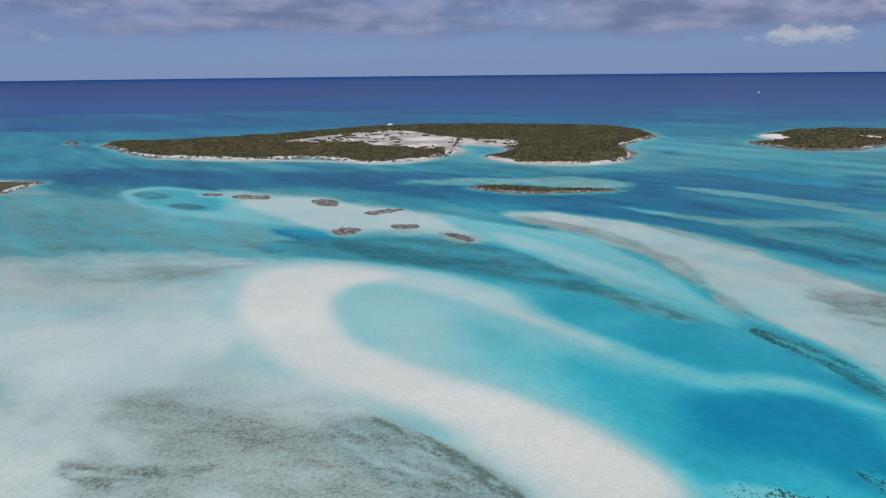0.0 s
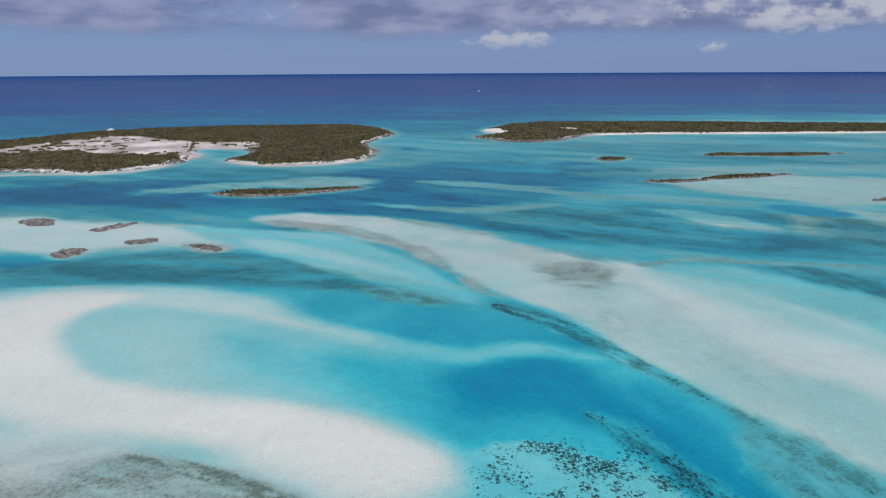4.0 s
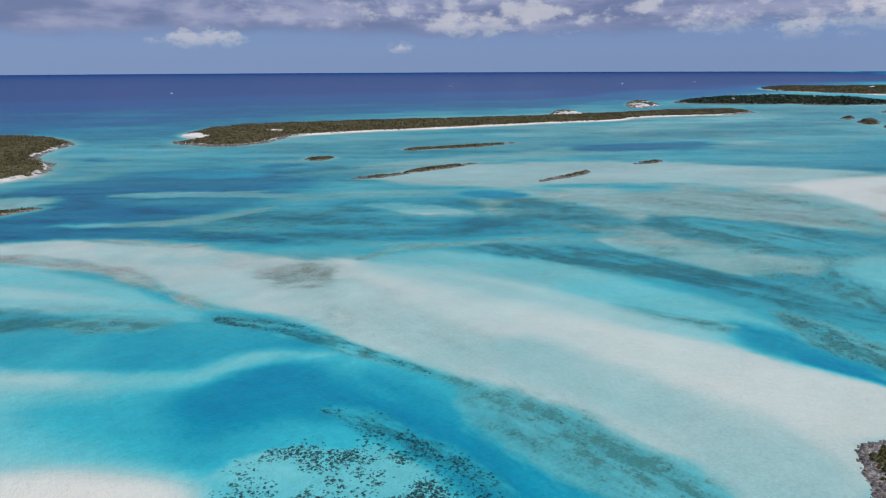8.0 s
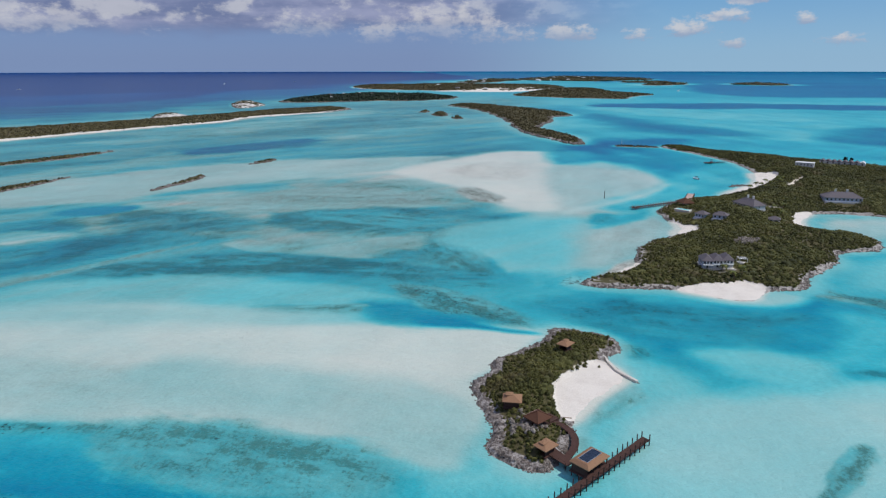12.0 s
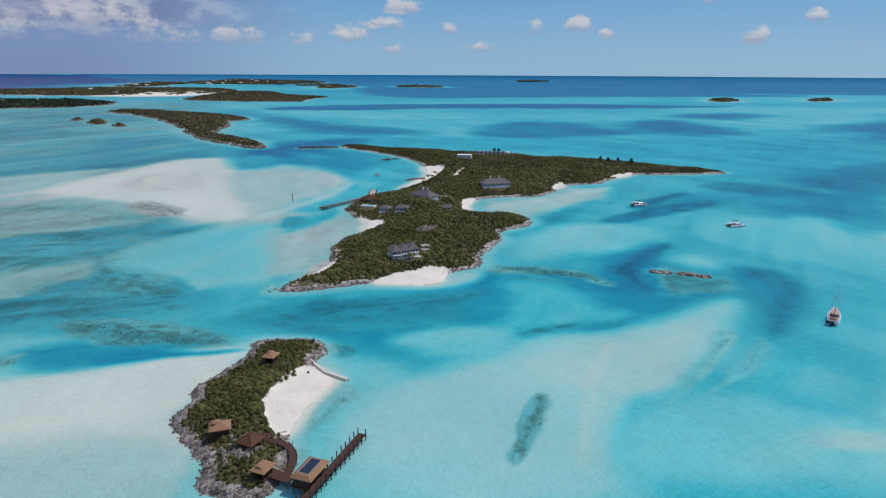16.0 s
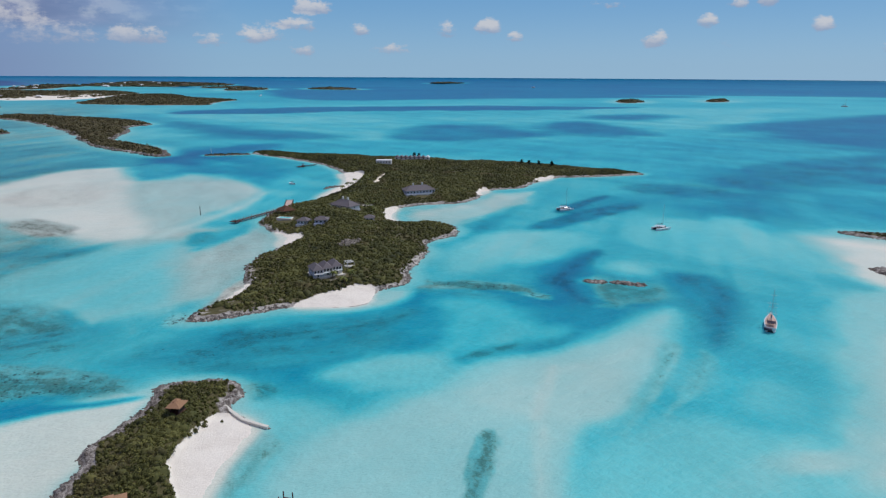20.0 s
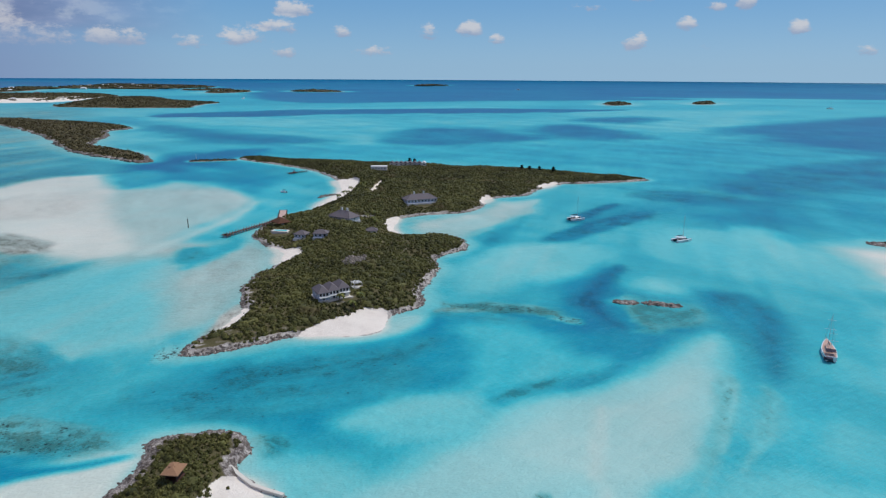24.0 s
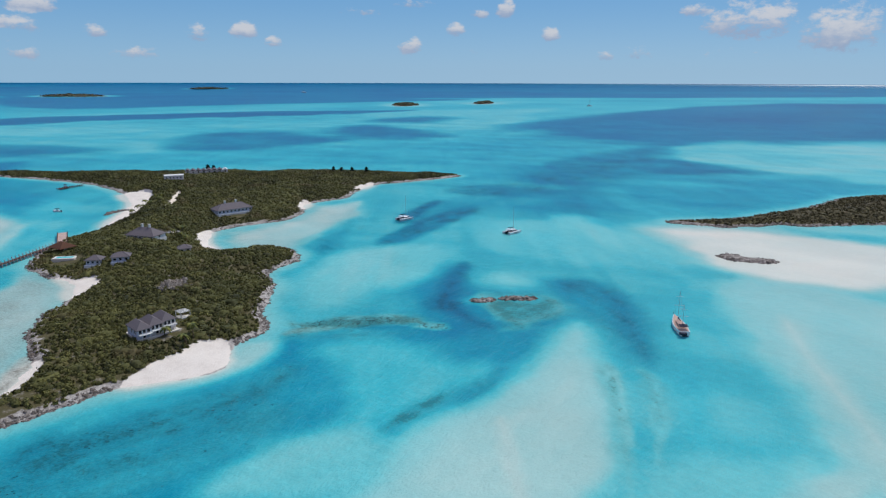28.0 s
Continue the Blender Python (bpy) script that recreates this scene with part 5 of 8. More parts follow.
bed([(164.4, -17.8), (162.1, -22.1), (154.5, -20.3), (155.6, -17.4)], 1.4, d=0.3, s=0.3, g=0.85, fray=1)  # boathouse weed
bed([(230.2, -39.2), (224.6, -46.1), (217, -43.4), (222.9, -39.4)], 1.5, d=0.42, s=0.3, g=0.9, fray=0.8)  # point weed
bed([(441, -41), (459, -60), (481, -82), (503, -102), (510, -115), (488, -103), (453, -80), (428, -58), (406.3, -36.9)], 6, d=0.42, g=0.15, fray=0.6)  # pass run
bed([(455, -40), (463, -54), (441, -59), (429, -49), (424, -36)], 5, d=0.42, s=0.1, g=0.5, fray=0.8)  # pass weed
bed([(293.1, -81.7), (290.9, -93.5), (293.8, -104.3), (303.6, -111.4), (299.7, -125.2), (289.4, -124.9), (281.1, -110.4), (280.2, -95.8), (284.4, -81.8)], 5, d=0.16, fray=0.3)  # beach shelf
bed([(206.2, 253.8), (226.8, 237.8), (242.7, 197.1), (248.3, 149.4), (246.6, 104.6), (244.2, 73.5), (232.2, 85.6), (223.7, 120), (220.2, 162.2), (213, 208.3)], 11, d=0.16, s=0.08, fray=0.3)  # spit fade
bed([(153.7, -116.6), (155.4, -151.8), (140.8, -171.2), (122, -160.6), (113, -122.1), (123, -95)], 9, d=0.28, fray=0.4)  # corner fade
bed([(300.1, -23), (311.1, -31.5), (327.5, -43.2), (343.4, -52.3), (347.4, -56.2), (339.5, -56.8), (319.6, -42.8), (306, -32.9), (297.2, -25.5)], 2, d=0.1, s=1, g=0.3, fray=0.6)  # tip ledge
bed([(308, -14.8), (315.8, -23.9), (305.4, -29.2), (294.2, -22.3), (293.9, -12.7)], 4, d=0.26, g=0.3, p=0.6, fray=0.6)  # tip heads
# fine combing of the bed by the tide
comb = fbm(ALONG * 0.14, ACROSS, 8, 4, 61)
some = sm((LEN - 150) / 150) * (1 - sm((LEN - 1800) / 900)) * sm((DEPTH - 0.12) / 0.2) * (1 - sm((DEPTH - 0.8) / 0.15))
DEPTH += some * 0.05 * comb
WEED += some * (0.35 + 0.65 * sm((sy + 60) / 160)) * np.clip(fbm(ALONG * 0.18, ACROSS, 14, 4, 62) - 0.08, 0, 1) * 0.55
FILM += some * sm((sy + 60) / 160) * np.clip(0.24 - 0.35 * comb, 0, 0.5)



# ---------------------------------------------------------------- the cays
def field_grid(ring, cell, pad):
    lo, hi = ring.min(0) - pad, ring.max(0) + pad
    xs, ys = np.arange(lo[0], hi[0] + cell, cell), np.arange(lo[1], hi[1] + cell, cell)
    return np.meshgrid(xs, ys)


def shallows(ring, reach, d, amount):
    """Paler water on the ledge round a shore."""
    lo, hi = ring.min(0) - reach, ring.max(0) + reach
    pick = np.flatnonzero((sx > lo[0]) & (sx < hi[0]) & (sy > lo[1]) & (sy < hi[1]))
    gap = away(sx[pick], sy[pick], ring)
    w = amount * sm(1 - (gap + WARP[0][pick] * reach * 0.2) / reach)
    DEPTH[pick] += (np.minimum(d, DEPTH[pick]) - DEPTH[pick]) * w
    WEED[pick] *= 1 - 0.8 * w


DOMES = {}


def dome(sides, rings):
    """A unit half ball, as arrays."""
    if (sides, rings) not in DOMES:
        v = [(math.cos(2 * math.pi * i / sides) * math.cos(math.pi / 2 * r / rings), math.sin(2 * math.pi * i / sides) * math.cos(math.pi / 2 * r / rings),
              math.sin(math.pi / 2 * r / rings)) for r in range(rings) for i in range(sides)] + [(0, 0, 1)]
        f = [(r * sides + i, r * sides + (i + 1) % sides, (r + 1) * sides + (i + 1) % sides, (r + 1) * sides + i) for r in range(rings - 1) for i in range(sides)]
        f += [((rings - 1) * sides + i, (rings - 1) * sides + (i + 1) % sides, len(v) - 1, len(v) - 1) for i in range(sides)]
        tri = [t for a, b, c, d in f for t in (((a, b, c), (a, c, d)) if c != d else ((a, b, c),))]
        DOMES[sides, rings] = np.array(v), np.array(tri)
    return DOMES[sides, rings]


def scrub(name, x, y, z, size, high, leaves, leaf, mat, label, rng, lift=0.0):
    """Bushes at the given places: a ragged core and a coat of leaf blades, all in one mesh."""
    n = len(x)
    if not n:
        return None
    dv, dt = dome(6, 2)
    jig = 1 + rng.uniform(-0.35, 0.35, (n, len(dv), 1))
    core = dv[None] * jig * np.stack([size * 0.85, size * 0.85, high * 0.85], -1)[:, None] + np.stack([x, y, z], -1)[:, None]
    tone = np.clip(rng.normal(0.48, 0.13, n) + 0.30 * fbm(x, y, 24, 3, 3) + 0.22 * fbm(x, y, 7, 2, 4), 0, 1)
    cv, ct = core.reshape(-1, 3), (dt[None] + (np.arange(n) * len(dv))[:, None, None]).reshape(-1, 3)
    # cores get a darker tone: shade beneath the leaf coat, put into the colour
    core_shade = np.repeat(tone * 0.6, len(dv))
    a, h = rng.uniform(0, 2 * np.pi, (n, leaves)), rng.uniform(0.05, 1.0, (n, leaves))
    r = np.sqrt(1 - h * h) * rng.uniform(0.75, 1.15, (n, leaves))
    out = np.stack([np.cos(a) * r, np.sin(a) * r, h * rng.uniform(0.85, 1.15, (n, leaves))], -1)
    mid = out * np.stack([size, size, high], -1)[:, None] + np.stack([x, y, z], -1)[:, None]
    along = rng.normal(0, 1, (n, leaves, 3))
    along -= out * (along * out).sum(-1, keepdims=True) * 0.7
    along /= np.linalg.norm(along, axis=-1, keepdims=True)
    over = np.cross(out, along)
    over /= np.linalg.norm(over, axis=-1, keepdims=True) + 1e-9
    s = (leaf * rng.uniform(0.6, 1.4, (n, leaves)))[..., None]
    tip = out * s * 0.45
    tri = np.stack([mid - along * s - tip * 0.6, mid + along * s * 0.2 + over * s + tip, mid + along * s * 0.9 - over * s * 0.5 + tip * 0.3], 2)
    lv = tri.reshape(-1, 3)
    lt = np.arange(len(lv)).reshape(-1, 3) + len(cv)
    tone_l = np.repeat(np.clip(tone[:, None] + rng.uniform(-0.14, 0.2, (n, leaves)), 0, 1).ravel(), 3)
    me = mesh_of(name, np.r_[cv, lv], np.r_[ct, lt], [mat], [("tone", np.r_[core_shade, tone_l])])
    return tagged(new(name, me), label, "shrubs", kind="stuff")


def boulders(name, x, y, z, size, label, rng):
    """Broken ledge rock, all in one mesh."""
    n = len(x)
    if not n:
        return None
    dv, dt = dome(6, 2)
    v = dv[None] * (1 + rng.uniform(-0.35, 0.35, (n, len(dv), 1)))
    v = v * np.stack([size * rng.uniform(0.7, 1.4, n), size * rng.uniform(0.7, 1.3, n), size * rng.uniform(0.35, 0.8, n)], -1)[:, None]
    v = v + np.stack([x, y, z - size * 0.1], -1)[:, None]
    me = mesh_of(name, v.reshape(-1, 3), (dt[None] + (np.arange(n) * len(dv))[:, None, None]).reshape(-1, 3), [ROCK])
    return tagged(new(name, me), label, "rocks", kind="stuff")


GROUNDS = {}


def height_on(name, x, y):
    """The height of a cay's ground."""
    return float(GROUNDS[name](np.array([float(x)]), np.array([float(y)]))[0])


def cay(name, outline, cell, hill, rise, sands=(), clear=(), bush=1.5, tall=2.0, leaves=14, leaf=0.4, mat=None, margin=2.5, rim=1.2,
        stone=0.8, label="", scrub_label="", ledge=18, ledge_d=0.22, cover=1.0, rugged=0.7, seed=1, wet=0.8, soil_rock=0.0, apron=16, pale=0.0, patchy=0.5, dull=0.0, rolling=0.35):
    ring = rounded(outline)
    sand_rings = [rounded(s, 1) for s in sands]
    mat = mat or LEAF
    rng = np.random.default_rng(seed)
    shallows(ring, ledge, ledge_d, wet)
    for s in sand_rings:
        shallows(s, apron, 0.2, 1.0)
        shallows(s, apron * 0.5, 0.03, 1.0)

    def parts(x, y):
        gap = -(away(x, y, ring) + fbm(x, y, cell * 6, 3, seed) * cell * 1.6)
        beach = np.zeros(x.shape)
        for s in sand_rings:
            beach = np.maximum(beach, sm(0.5 - (away(x, y, s) - cell * 0.8) / (cell * 3)))
        rock = rim * sm(gap / (cell * 2.5)) * (0.75 + 0.5 * fbm(x, y, cell * 4, 3, seed + 5)) + hill * sm(gap / rise) * (0.8 + rolling * fbm(x, y, rise * 1.2, 2, seed + 9))
        rock = rock + rugged * 0.5 * fbm(x, y, cell * 2.5, 2, seed + 3) * sm(gap / cell) * (1 - sm((gap - cell * 3) / (cell * 6)))
        flat = np.clip(gap * 0.07, -1, 1.0) + hill * 0.35 * sm((gap - 14) / rise)
        z = rock * (1 - beach) + flat * beach
        return gap, beach, np.where(gap < 0, np.maximum(gap * 0.35, -1.0), z + 0.03)

    GROUNDS[name] = lambda x, y: parts(x, y)[2]
    gx, gy = field_grid(ring, cell, cell * 3)
    gap, beach, z = parts(gx, gy)
    keep = gap > -cell * 2.5
    quad = keep[:-1, :-1] & keep[1:, :-1] & keep[:-1, 1:] & keep[1:, 1:]
    idx = np.arange(gx.size).reshape(gx.shape)
    f = np.stack([idx[:-1, :-1][quad], idx[:-1, 1:][quad], idx[1:, 1:][quad], idx[1:, :-1][quad]], -1)
    used, inverse = np.unique(f, return_inverse=True)
    px, py, pz = lay(gx.ravel()[used], gy.ravel()[used])
    me = mesh_of(name, np.stack([px, py, pz + z.ravel()[used]], -1), inverse.reshape(-1, 4), [GROUND],
                 [("sandy", beach.ravel()[used]), ("rocky", np.maximum((1 - sm((gap.ravel()[used] - margin * 0.6) / (margin * 1.6))), soil_rock)), ("pale", np.full(len(used), pale)), ("dull", np.full(len(used), dull))], smooth=True)
    ob = tagged(new(name, me), label, "island", kind="structure")
    # bushes on a jittered lattice
    lo, hi = ring.min(0), ring.max(0)
    xs, ys = np.meshgrid(np.arange(lo[0], hi[0], bush), np.arange(lo[1], hi[1], bush))
    x, y = (xs + rng.uniform(-0.5, 0.5, xs.shape) * bush).ravel(), (ys + rng.uniform(-0.5, 0.5, ys.shape) * bush).ravel()
    gap, beach, z = parts(x, y)
    ok = (gap > margin * (1 + 1.1 * fbm(x, y, margin * 4, 3, seed + 1))) & (beach + patchy * fbm(x, y, bush * 3, 3, seed + 2) < 0.62)
    ok &= fbm(x, y, bush * 7, 3, seed + 4) < cover
    for cx, cy, cr in clear:
        ok &= (x - cx) ** 2 + (y - cy) ** 2 > cr * cr
    x, y, z, gap = x[ok], y[ok], z[ok], gap[ok]
    big = rng.uniform(0.5, 1.0, len(x)) ** 0.5 * (0.72 + 0.75 * (rng.uniform(0, 1, len(x)) > 0.9)) * (1 + 0.3 * fbm(x, y, bush * 5, 2, seed + 6)) * (0.55 + 0.45 * sm((gap - margin) / (margin * 3)))
    low = fbm(x, y, bush * 9, 3, seed + 12) > 0.22
    big = np.where(low, big * 0.62, big)
    px, py, pz = lay(x, y)
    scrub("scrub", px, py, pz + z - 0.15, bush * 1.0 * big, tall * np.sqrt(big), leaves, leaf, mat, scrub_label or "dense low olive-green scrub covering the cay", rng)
    if stone:
        m = int(len(ring) and 1) and max(40, int(np.linalg.norm(np.roll(ring, -1, 0) - ring, axis=1).sum() / stone * 1.3))
        m = min(m, 7000)
        k = rng.integers(0, len(ring), m * 2)
        u = rng.uniform(0, 1, (m * 2, 1))
        p = ring[k] * (1 - u) + np.roll(ring, -1, 0)[k] * u + rng.normal(0, margin * 0.55, (m * 2, 2))
        gap, beach, z = parts(p[:, 0], p[:, 1])
        ok = (gap > -0.2 * margin) & (gap < margin * 1.6) & (beach < 0.3)
        for s in sand_rings:
            ok &= away(p[:, 0], p[:, 1], s) > margin * 1.1
        p, z, s = p[ok][:m], np.maximum(z[ok][:m], -0.1), stone * rng.uniform(0.35, 1.2, ok.sum())[:m] ** 1.5
        bx, by, bz = lay(p[:, 0], p[:, 1])
        boulders("shore_rock", bx, by, bz + z, s, "jagged pale grey limestone shore rock", rng)
    return ob


WEST_SHORE = [(-474, 600), (-467, 629), (-435, 630), (-410, 625), (-381, 617), (-386, 591), (-379, 549), (-400, 534), (-439, 555)]
NORTH_SHORE = [(-527, 983), (-432, 874), (-374, 803), (-311, 787), (-243, 766), (-190, 767), (-162, 780), (-120, 751), (-78, 728), (-40, 735), (-2, 772), (33, 831), (17, 871), (26, 912), (62, 916), (92, 858), (83, 809), (46, 779), (74, 721), (127, 699), (171, 700), (207, 720), (240, 789), (230, 851), (297, 954), (339, 1011), (336, 1113), (312, 1187), (128, 1251), (-78, 1265), (-185, 1178), (-283, 1081), (-421, 1005)]
NORTH_SAND_SHORE = [(-236, 937), (-193, 999), (-150, 1065), (-70, 1123), (0, 989), (63, 951), (115, 942), (94, 867), (15, 915), (-28, 832), (-90, 864), (-110, 921), (-200, 925)]
NORTH_SAND_B_SHORE = [(-93, 875), (-48, 891), (14, 899), (33, 831), (-2, 783), (13, 846), (-45, 839)]
LONG_SHORE = [(420, 898), (429, 843), (445, 804), (481, 792), (541, 811), (576, 844), (634, 843), (763, 794), (855, 749), (964, 707), (1084, 662), (1189, 598), (1295, 612), (1376, 563), (1502, 489), (1612, 473), (1672, 533), (1560, 640), (1401, 707), (1241, 759), (1061, 851), (918, 956), (772, 1024), (666, 1073), (594, 1086), (512, 1020), (479, 987), (496, 940), (472, 917)]
LONG_SAND_SHORE = [(479, 987), (515, 1016), (514, 960), (483, 917), (469, 946)]
DARK_SHORE = [(1883, 795), (1882, 695), (2005, 536), (2037, 354), (2265, 268), (2501, 435), (2502, 669), (2313, 814), (2041, 832)]
FLAT_SHORE = [(3250, 990), (3000, 690), (2955, 496), (2841, 247), (2867, 85), (3280, 0), (3520, -160), (3990, 30), (3910, 280), (4190, 560), (3880, 800), (3740, 1090)]
FLAT_SAND_SHORE = [(2910, 563), (2785, 251), (2867, 85), (3280, 0), (3380, 100), (3180, 300), (2976, 299)]
LONG_SAND_B_SHORE = [(595, 950), (622, 917), (602, 896), (587, 930)]
LONG_SAND_C_SHORE = [(701, 1090), (780, 1035), (874, 1010), (893, 1010), (764, 1013)]
GREEN_SHORE = [(2502, 138), (2341, 18), (2262, -137), (2227, -277), (2397, -308), (2633, -436), (2853, -285), (3320, -270), (3430, -150), (3200, 10), (2747, 82)]
PASS_SHORE = [(1794, 281), (1668, 176), (1317, 70), (1184, 59), (1019, 18), (915, -32), (886, -53), (944, -61), (1019, -45), (1075, -10), (1138, 13), (1287, -22), (1393, -9), (1443, -77), (1578, -24), (1740, 94), (1848, 195)]
SMALL_SHORE = [(240.5, -9.8), (240.9, -19.4), (237.2, -32.8), (228.2, -37.1), (221.3, -35), (216.4, -29.4), (201.4, -36.1), (194.8, -30.3), (183.9, -23.3), (176.4, -19.1), (170.4, -16.3), (167.2, -16.5), (161.1, -17.1), (155.3, -16.1), (151.5, -13.4), (147.4, -12), (144.4, -8.3), (144, -3.9), (147.1, 2.1), (151.9, 8.1), (158.5, 6.7), (164.4, 6.1), (170.8, 9.8), (181.1, 13.4), (189, 16), (194.2, 14.5), (197.4, 9.8), (207.5, 10.5), (214.9, 4.8), (224.4, -5.6), (233, -9.2)]
SMALL_SAND_SHORE = [(214.9, -28), (201.4, -36), (194.3, -30.6), (183.5, -23.6), (169.8, -16.6), (172.5, -12.7), (178.6, -11.5), (184.5, -11.1), (191.4, -11.1), (197.9, -15.2), (204.8, -19.9)]
MAIN_SHORE = [(298.1, -23.7), (295.1, -31.4), (295.8, -42.3), (297.1, -57), (297.4, -67.8), (290, -80.6), (286.1, -92.6), (287.4, -101.7), (299.4, -108.9), (304.2, -117.1), (303.7, -128.6), (315, -133.5), (325.5, -136.5), (341.9, -153.6), (358.3, -164.4), (374, -168), (379, -183), (384, -200), (411, -208), (425, -197), (427, -177), (440, -176), (462, -183), (480, -195), (483, -216), (475, -252), (494, -277), (516, -287), (519, -309), (514, -332), (537, -360), (556, -394), (548, -416), (541, -446), (530, -499), (553, -495)]
MAIN_SHORE += [(589, -474), (640, -437), (704, -367), (754, -319), (792, -263), (852, -212), (901, -175), (887, -152), (835, -175), (769, -203), (727, -212), (688, -212), (652, -207), (615, -197), (587, -179), (558, -160), (534, -144), (527, -123), (514, -112), (498, -98), (478, -90), (479, -88), (451, -88), (439, -93), (425, -95), (407, -91), (394, -78), (383.2, -68.3), (364.6, -60), (349.4, -57.2), (338.3, -57.1), (327.2, -48.1), (314.5, -35.2), (302.6, -27.3)]
MAIN_SAND_A_SHORE = [(296, -69.5), (291.1, -81), (287.1, -93.1), (288.4, -101.6), (299.8, -108.2), (306.9, -110.7), (312, -105.8), (310.3, -101.5), (305.8, -93), (305.2, -86.2), (302.2, -80), (299.6, -73)]
MAIN_SAND_B_SHORE = [(443, -92), (430, -97), (427, -107), (416, -106), (405, -96), (400, -87), (409, -87), (422, -93)]
MAIN_SAND_C_SHORE = [(478, -183), (485, -198), (462, -183), (439, -175), (424, -176), (438, -171), (453, -173)]
MAIN_SAND_D_SHORE = [(669, -205), (662, -233), (621, -215), (580, -190), (554, -166), (540, -148), (559, -158), (588, -179), (615, -196), (646, -201)]
MAIN_SAND_E_SHORE = [(513, -282), (532, -301), (516, -297), (499, -278)]
MAIN_SAND_F_SHORE = [(542, -357), (558, -380), (563, -402), (544, -380)]
MAIN_SAND_H_SHORE = [(320.2, -42.9), (330.7, -49.7), (337.3, -56.6), (330.9, -56.2), (320.8, -49.4), (314.9, -43.6)]
MAIN_PATH_A = [(560, -195), (579, -211), (625, -240), (616, -238), (573, -212), (553, -194)]
MAIN_PATH_B = [(488, -158), (485, -166), (491, -177), (483, -175), (478, -163), (481, -155)]
MAIN_SAND_G_SHORE = [(331.6, -46.4), (335.4, -53.6), (337.5, -58), (330.2, -55), (326, -49.6), (320.3, -45)]
EAST_SHORE = [(286, -426), (264, -432), (245, -441), (230, -461), (226, -479), (215, -478), (197, -493), (171, -526), (134, -564), (92, -613), (97, -789), (151, -728), (196, -667), (221, -628), (226, -566), (241, -520), (250, -477), (278, -447)]
LONG_SAND_D_SHORE = [(571, 837), (629, 835), (755, 787), (847, 742), (955, 700), (1072, 655), (1176, 592), (1280, 604), (1360, 557), (1484, 483), (1502, 489), (1382, 566), (1302, 618), (1202, 605), (1089, 665), (970, 712), (860, 753), (767, 799), (639, 849)]
NORTH_SAND_C_SHORE = [(-367, 789), (-306, 774), (-239, 753), (-186, 754), (-118, 739), (-77, 717), (-40, 723), (-2, 761), (-5, 767), (-40, 732), (-78, 726), (-120, 748), (-189, 764), (-242, 763), (-310, 784)]
NORTH_SAND_D_SHORE = [(46, 779), (74, 714), (126, 692), (169, 693), (206, 715), (205, 722), (171, 701), (128, 700), (75, 723)]
SMALL_CLEAR = [(173.8, 1.4, 2.0), (151.2, -8.7, 1.8), (212.6, -15.4, 1.9), (164.3, -6.4, 2.6), (168.6, -9.6, 2.4), (152.5, -14.0, 2.6)]
MAIN_CLEAR = [(331.5, -94, 8), (324, -94, 5), (324, -100, 5), (333, -107.5, 3), (510, -233, 6), (510, -218, 6), (503, -225, 7), (469, -149, 5), (464, -146, 4), (474, -152, 4), (440.5, -111.5, 3.2), (431.5, -121, 3.6),
              (428.5, -153, 4), (676, -259, 9), (697, -290, 7), (703, -304, 7), (709, -318, 6), (463, -105, 8), (493, -110, 6), (368.4, -119.4, 6), (294, -30, 7), (302, -37, 5), (309, -46, 4), (332, -55, 4), (358, -64, 4), (296, -43, 4), (299, -61, 3)]

cay('west_cay', WEST_SHORE, cell=3, hill=0.6, rise=20, pale=1, rim=.8, bush=4, tall=1.2, leaves=8, leaf=1, mat=LEAF_FAR, margin=6, stone=1.5, cover=-0.2, label='low bare sandy cay with pale rock', scrub_label='sparse low scrub on a sandy cay')
cay('north_cay', NORTH_SHORE, cell=4, hill=3.5, rise=90, sands=[NORTH_SAND_SHORE, NORTH_SAND_B_SHORE, NORTH_SAND_C_SHORE, NORTH_SAND_D_SHORE], patchy=1.25, dull=1, bush=4.2, tall=2.0, leaves=12, leaf=.8, mat=LEAF_FAR, margin=6, rim=3, pale=.9, stone=2.2, apron=9, ledge=26, ledge_d=.2, label='long scrub-covered cay with white sand flats and pale cliffs', seed=3)
cay('long_cay', LONG_SHORE, cell=4.5, hill=4, rise=70, sands=[LONG_SAND_SHORE, LONG_SAND_B_SHORE, LONG_SAND_C_SHORE, LONG_SAND_D_SHORE], bush=5.5, tall=2.6, leaves=10, leaf=1, mat=LEAF_FAR, margin=7, rim=2.5, pale=.55, stone=2.4, apron=9, ledge=28, ledge_d=.2, label='long low cay covered with scrub, edged by white beach', seed=4)
cay('dark_cay', DARK_SHORE, cell=12, hill=6, rise=90, bush=11, tall=6, leaves=8, leaf=2.6, mat=LEAF_DARK, margin=10, rim=2, stone=4, label='dark wooded cay with pale houses', seed=5)
cay('flat_cay', FLAT_SHORE, cell=16, hill=4, rise=120, sands=[FLAT_SAND_SHORE], bush=13, tall=3, leaves=8, leaf=2.4, patchy=1.4, mat=LEAF_FAR, margin=12, rim=5, pale=.8, stone=0, label='distant flat green cay with a white beach', seed=6)
cay('green_cay', GREEN_SHORE, cell=14, hill=7, rise=260, bush=12, tall=3.2, leaves=8, leaf=2.4, mat=LEAF_FAR, margin=10, rim=3, stone=0, label='distant wooded hilly cay', seed=7)
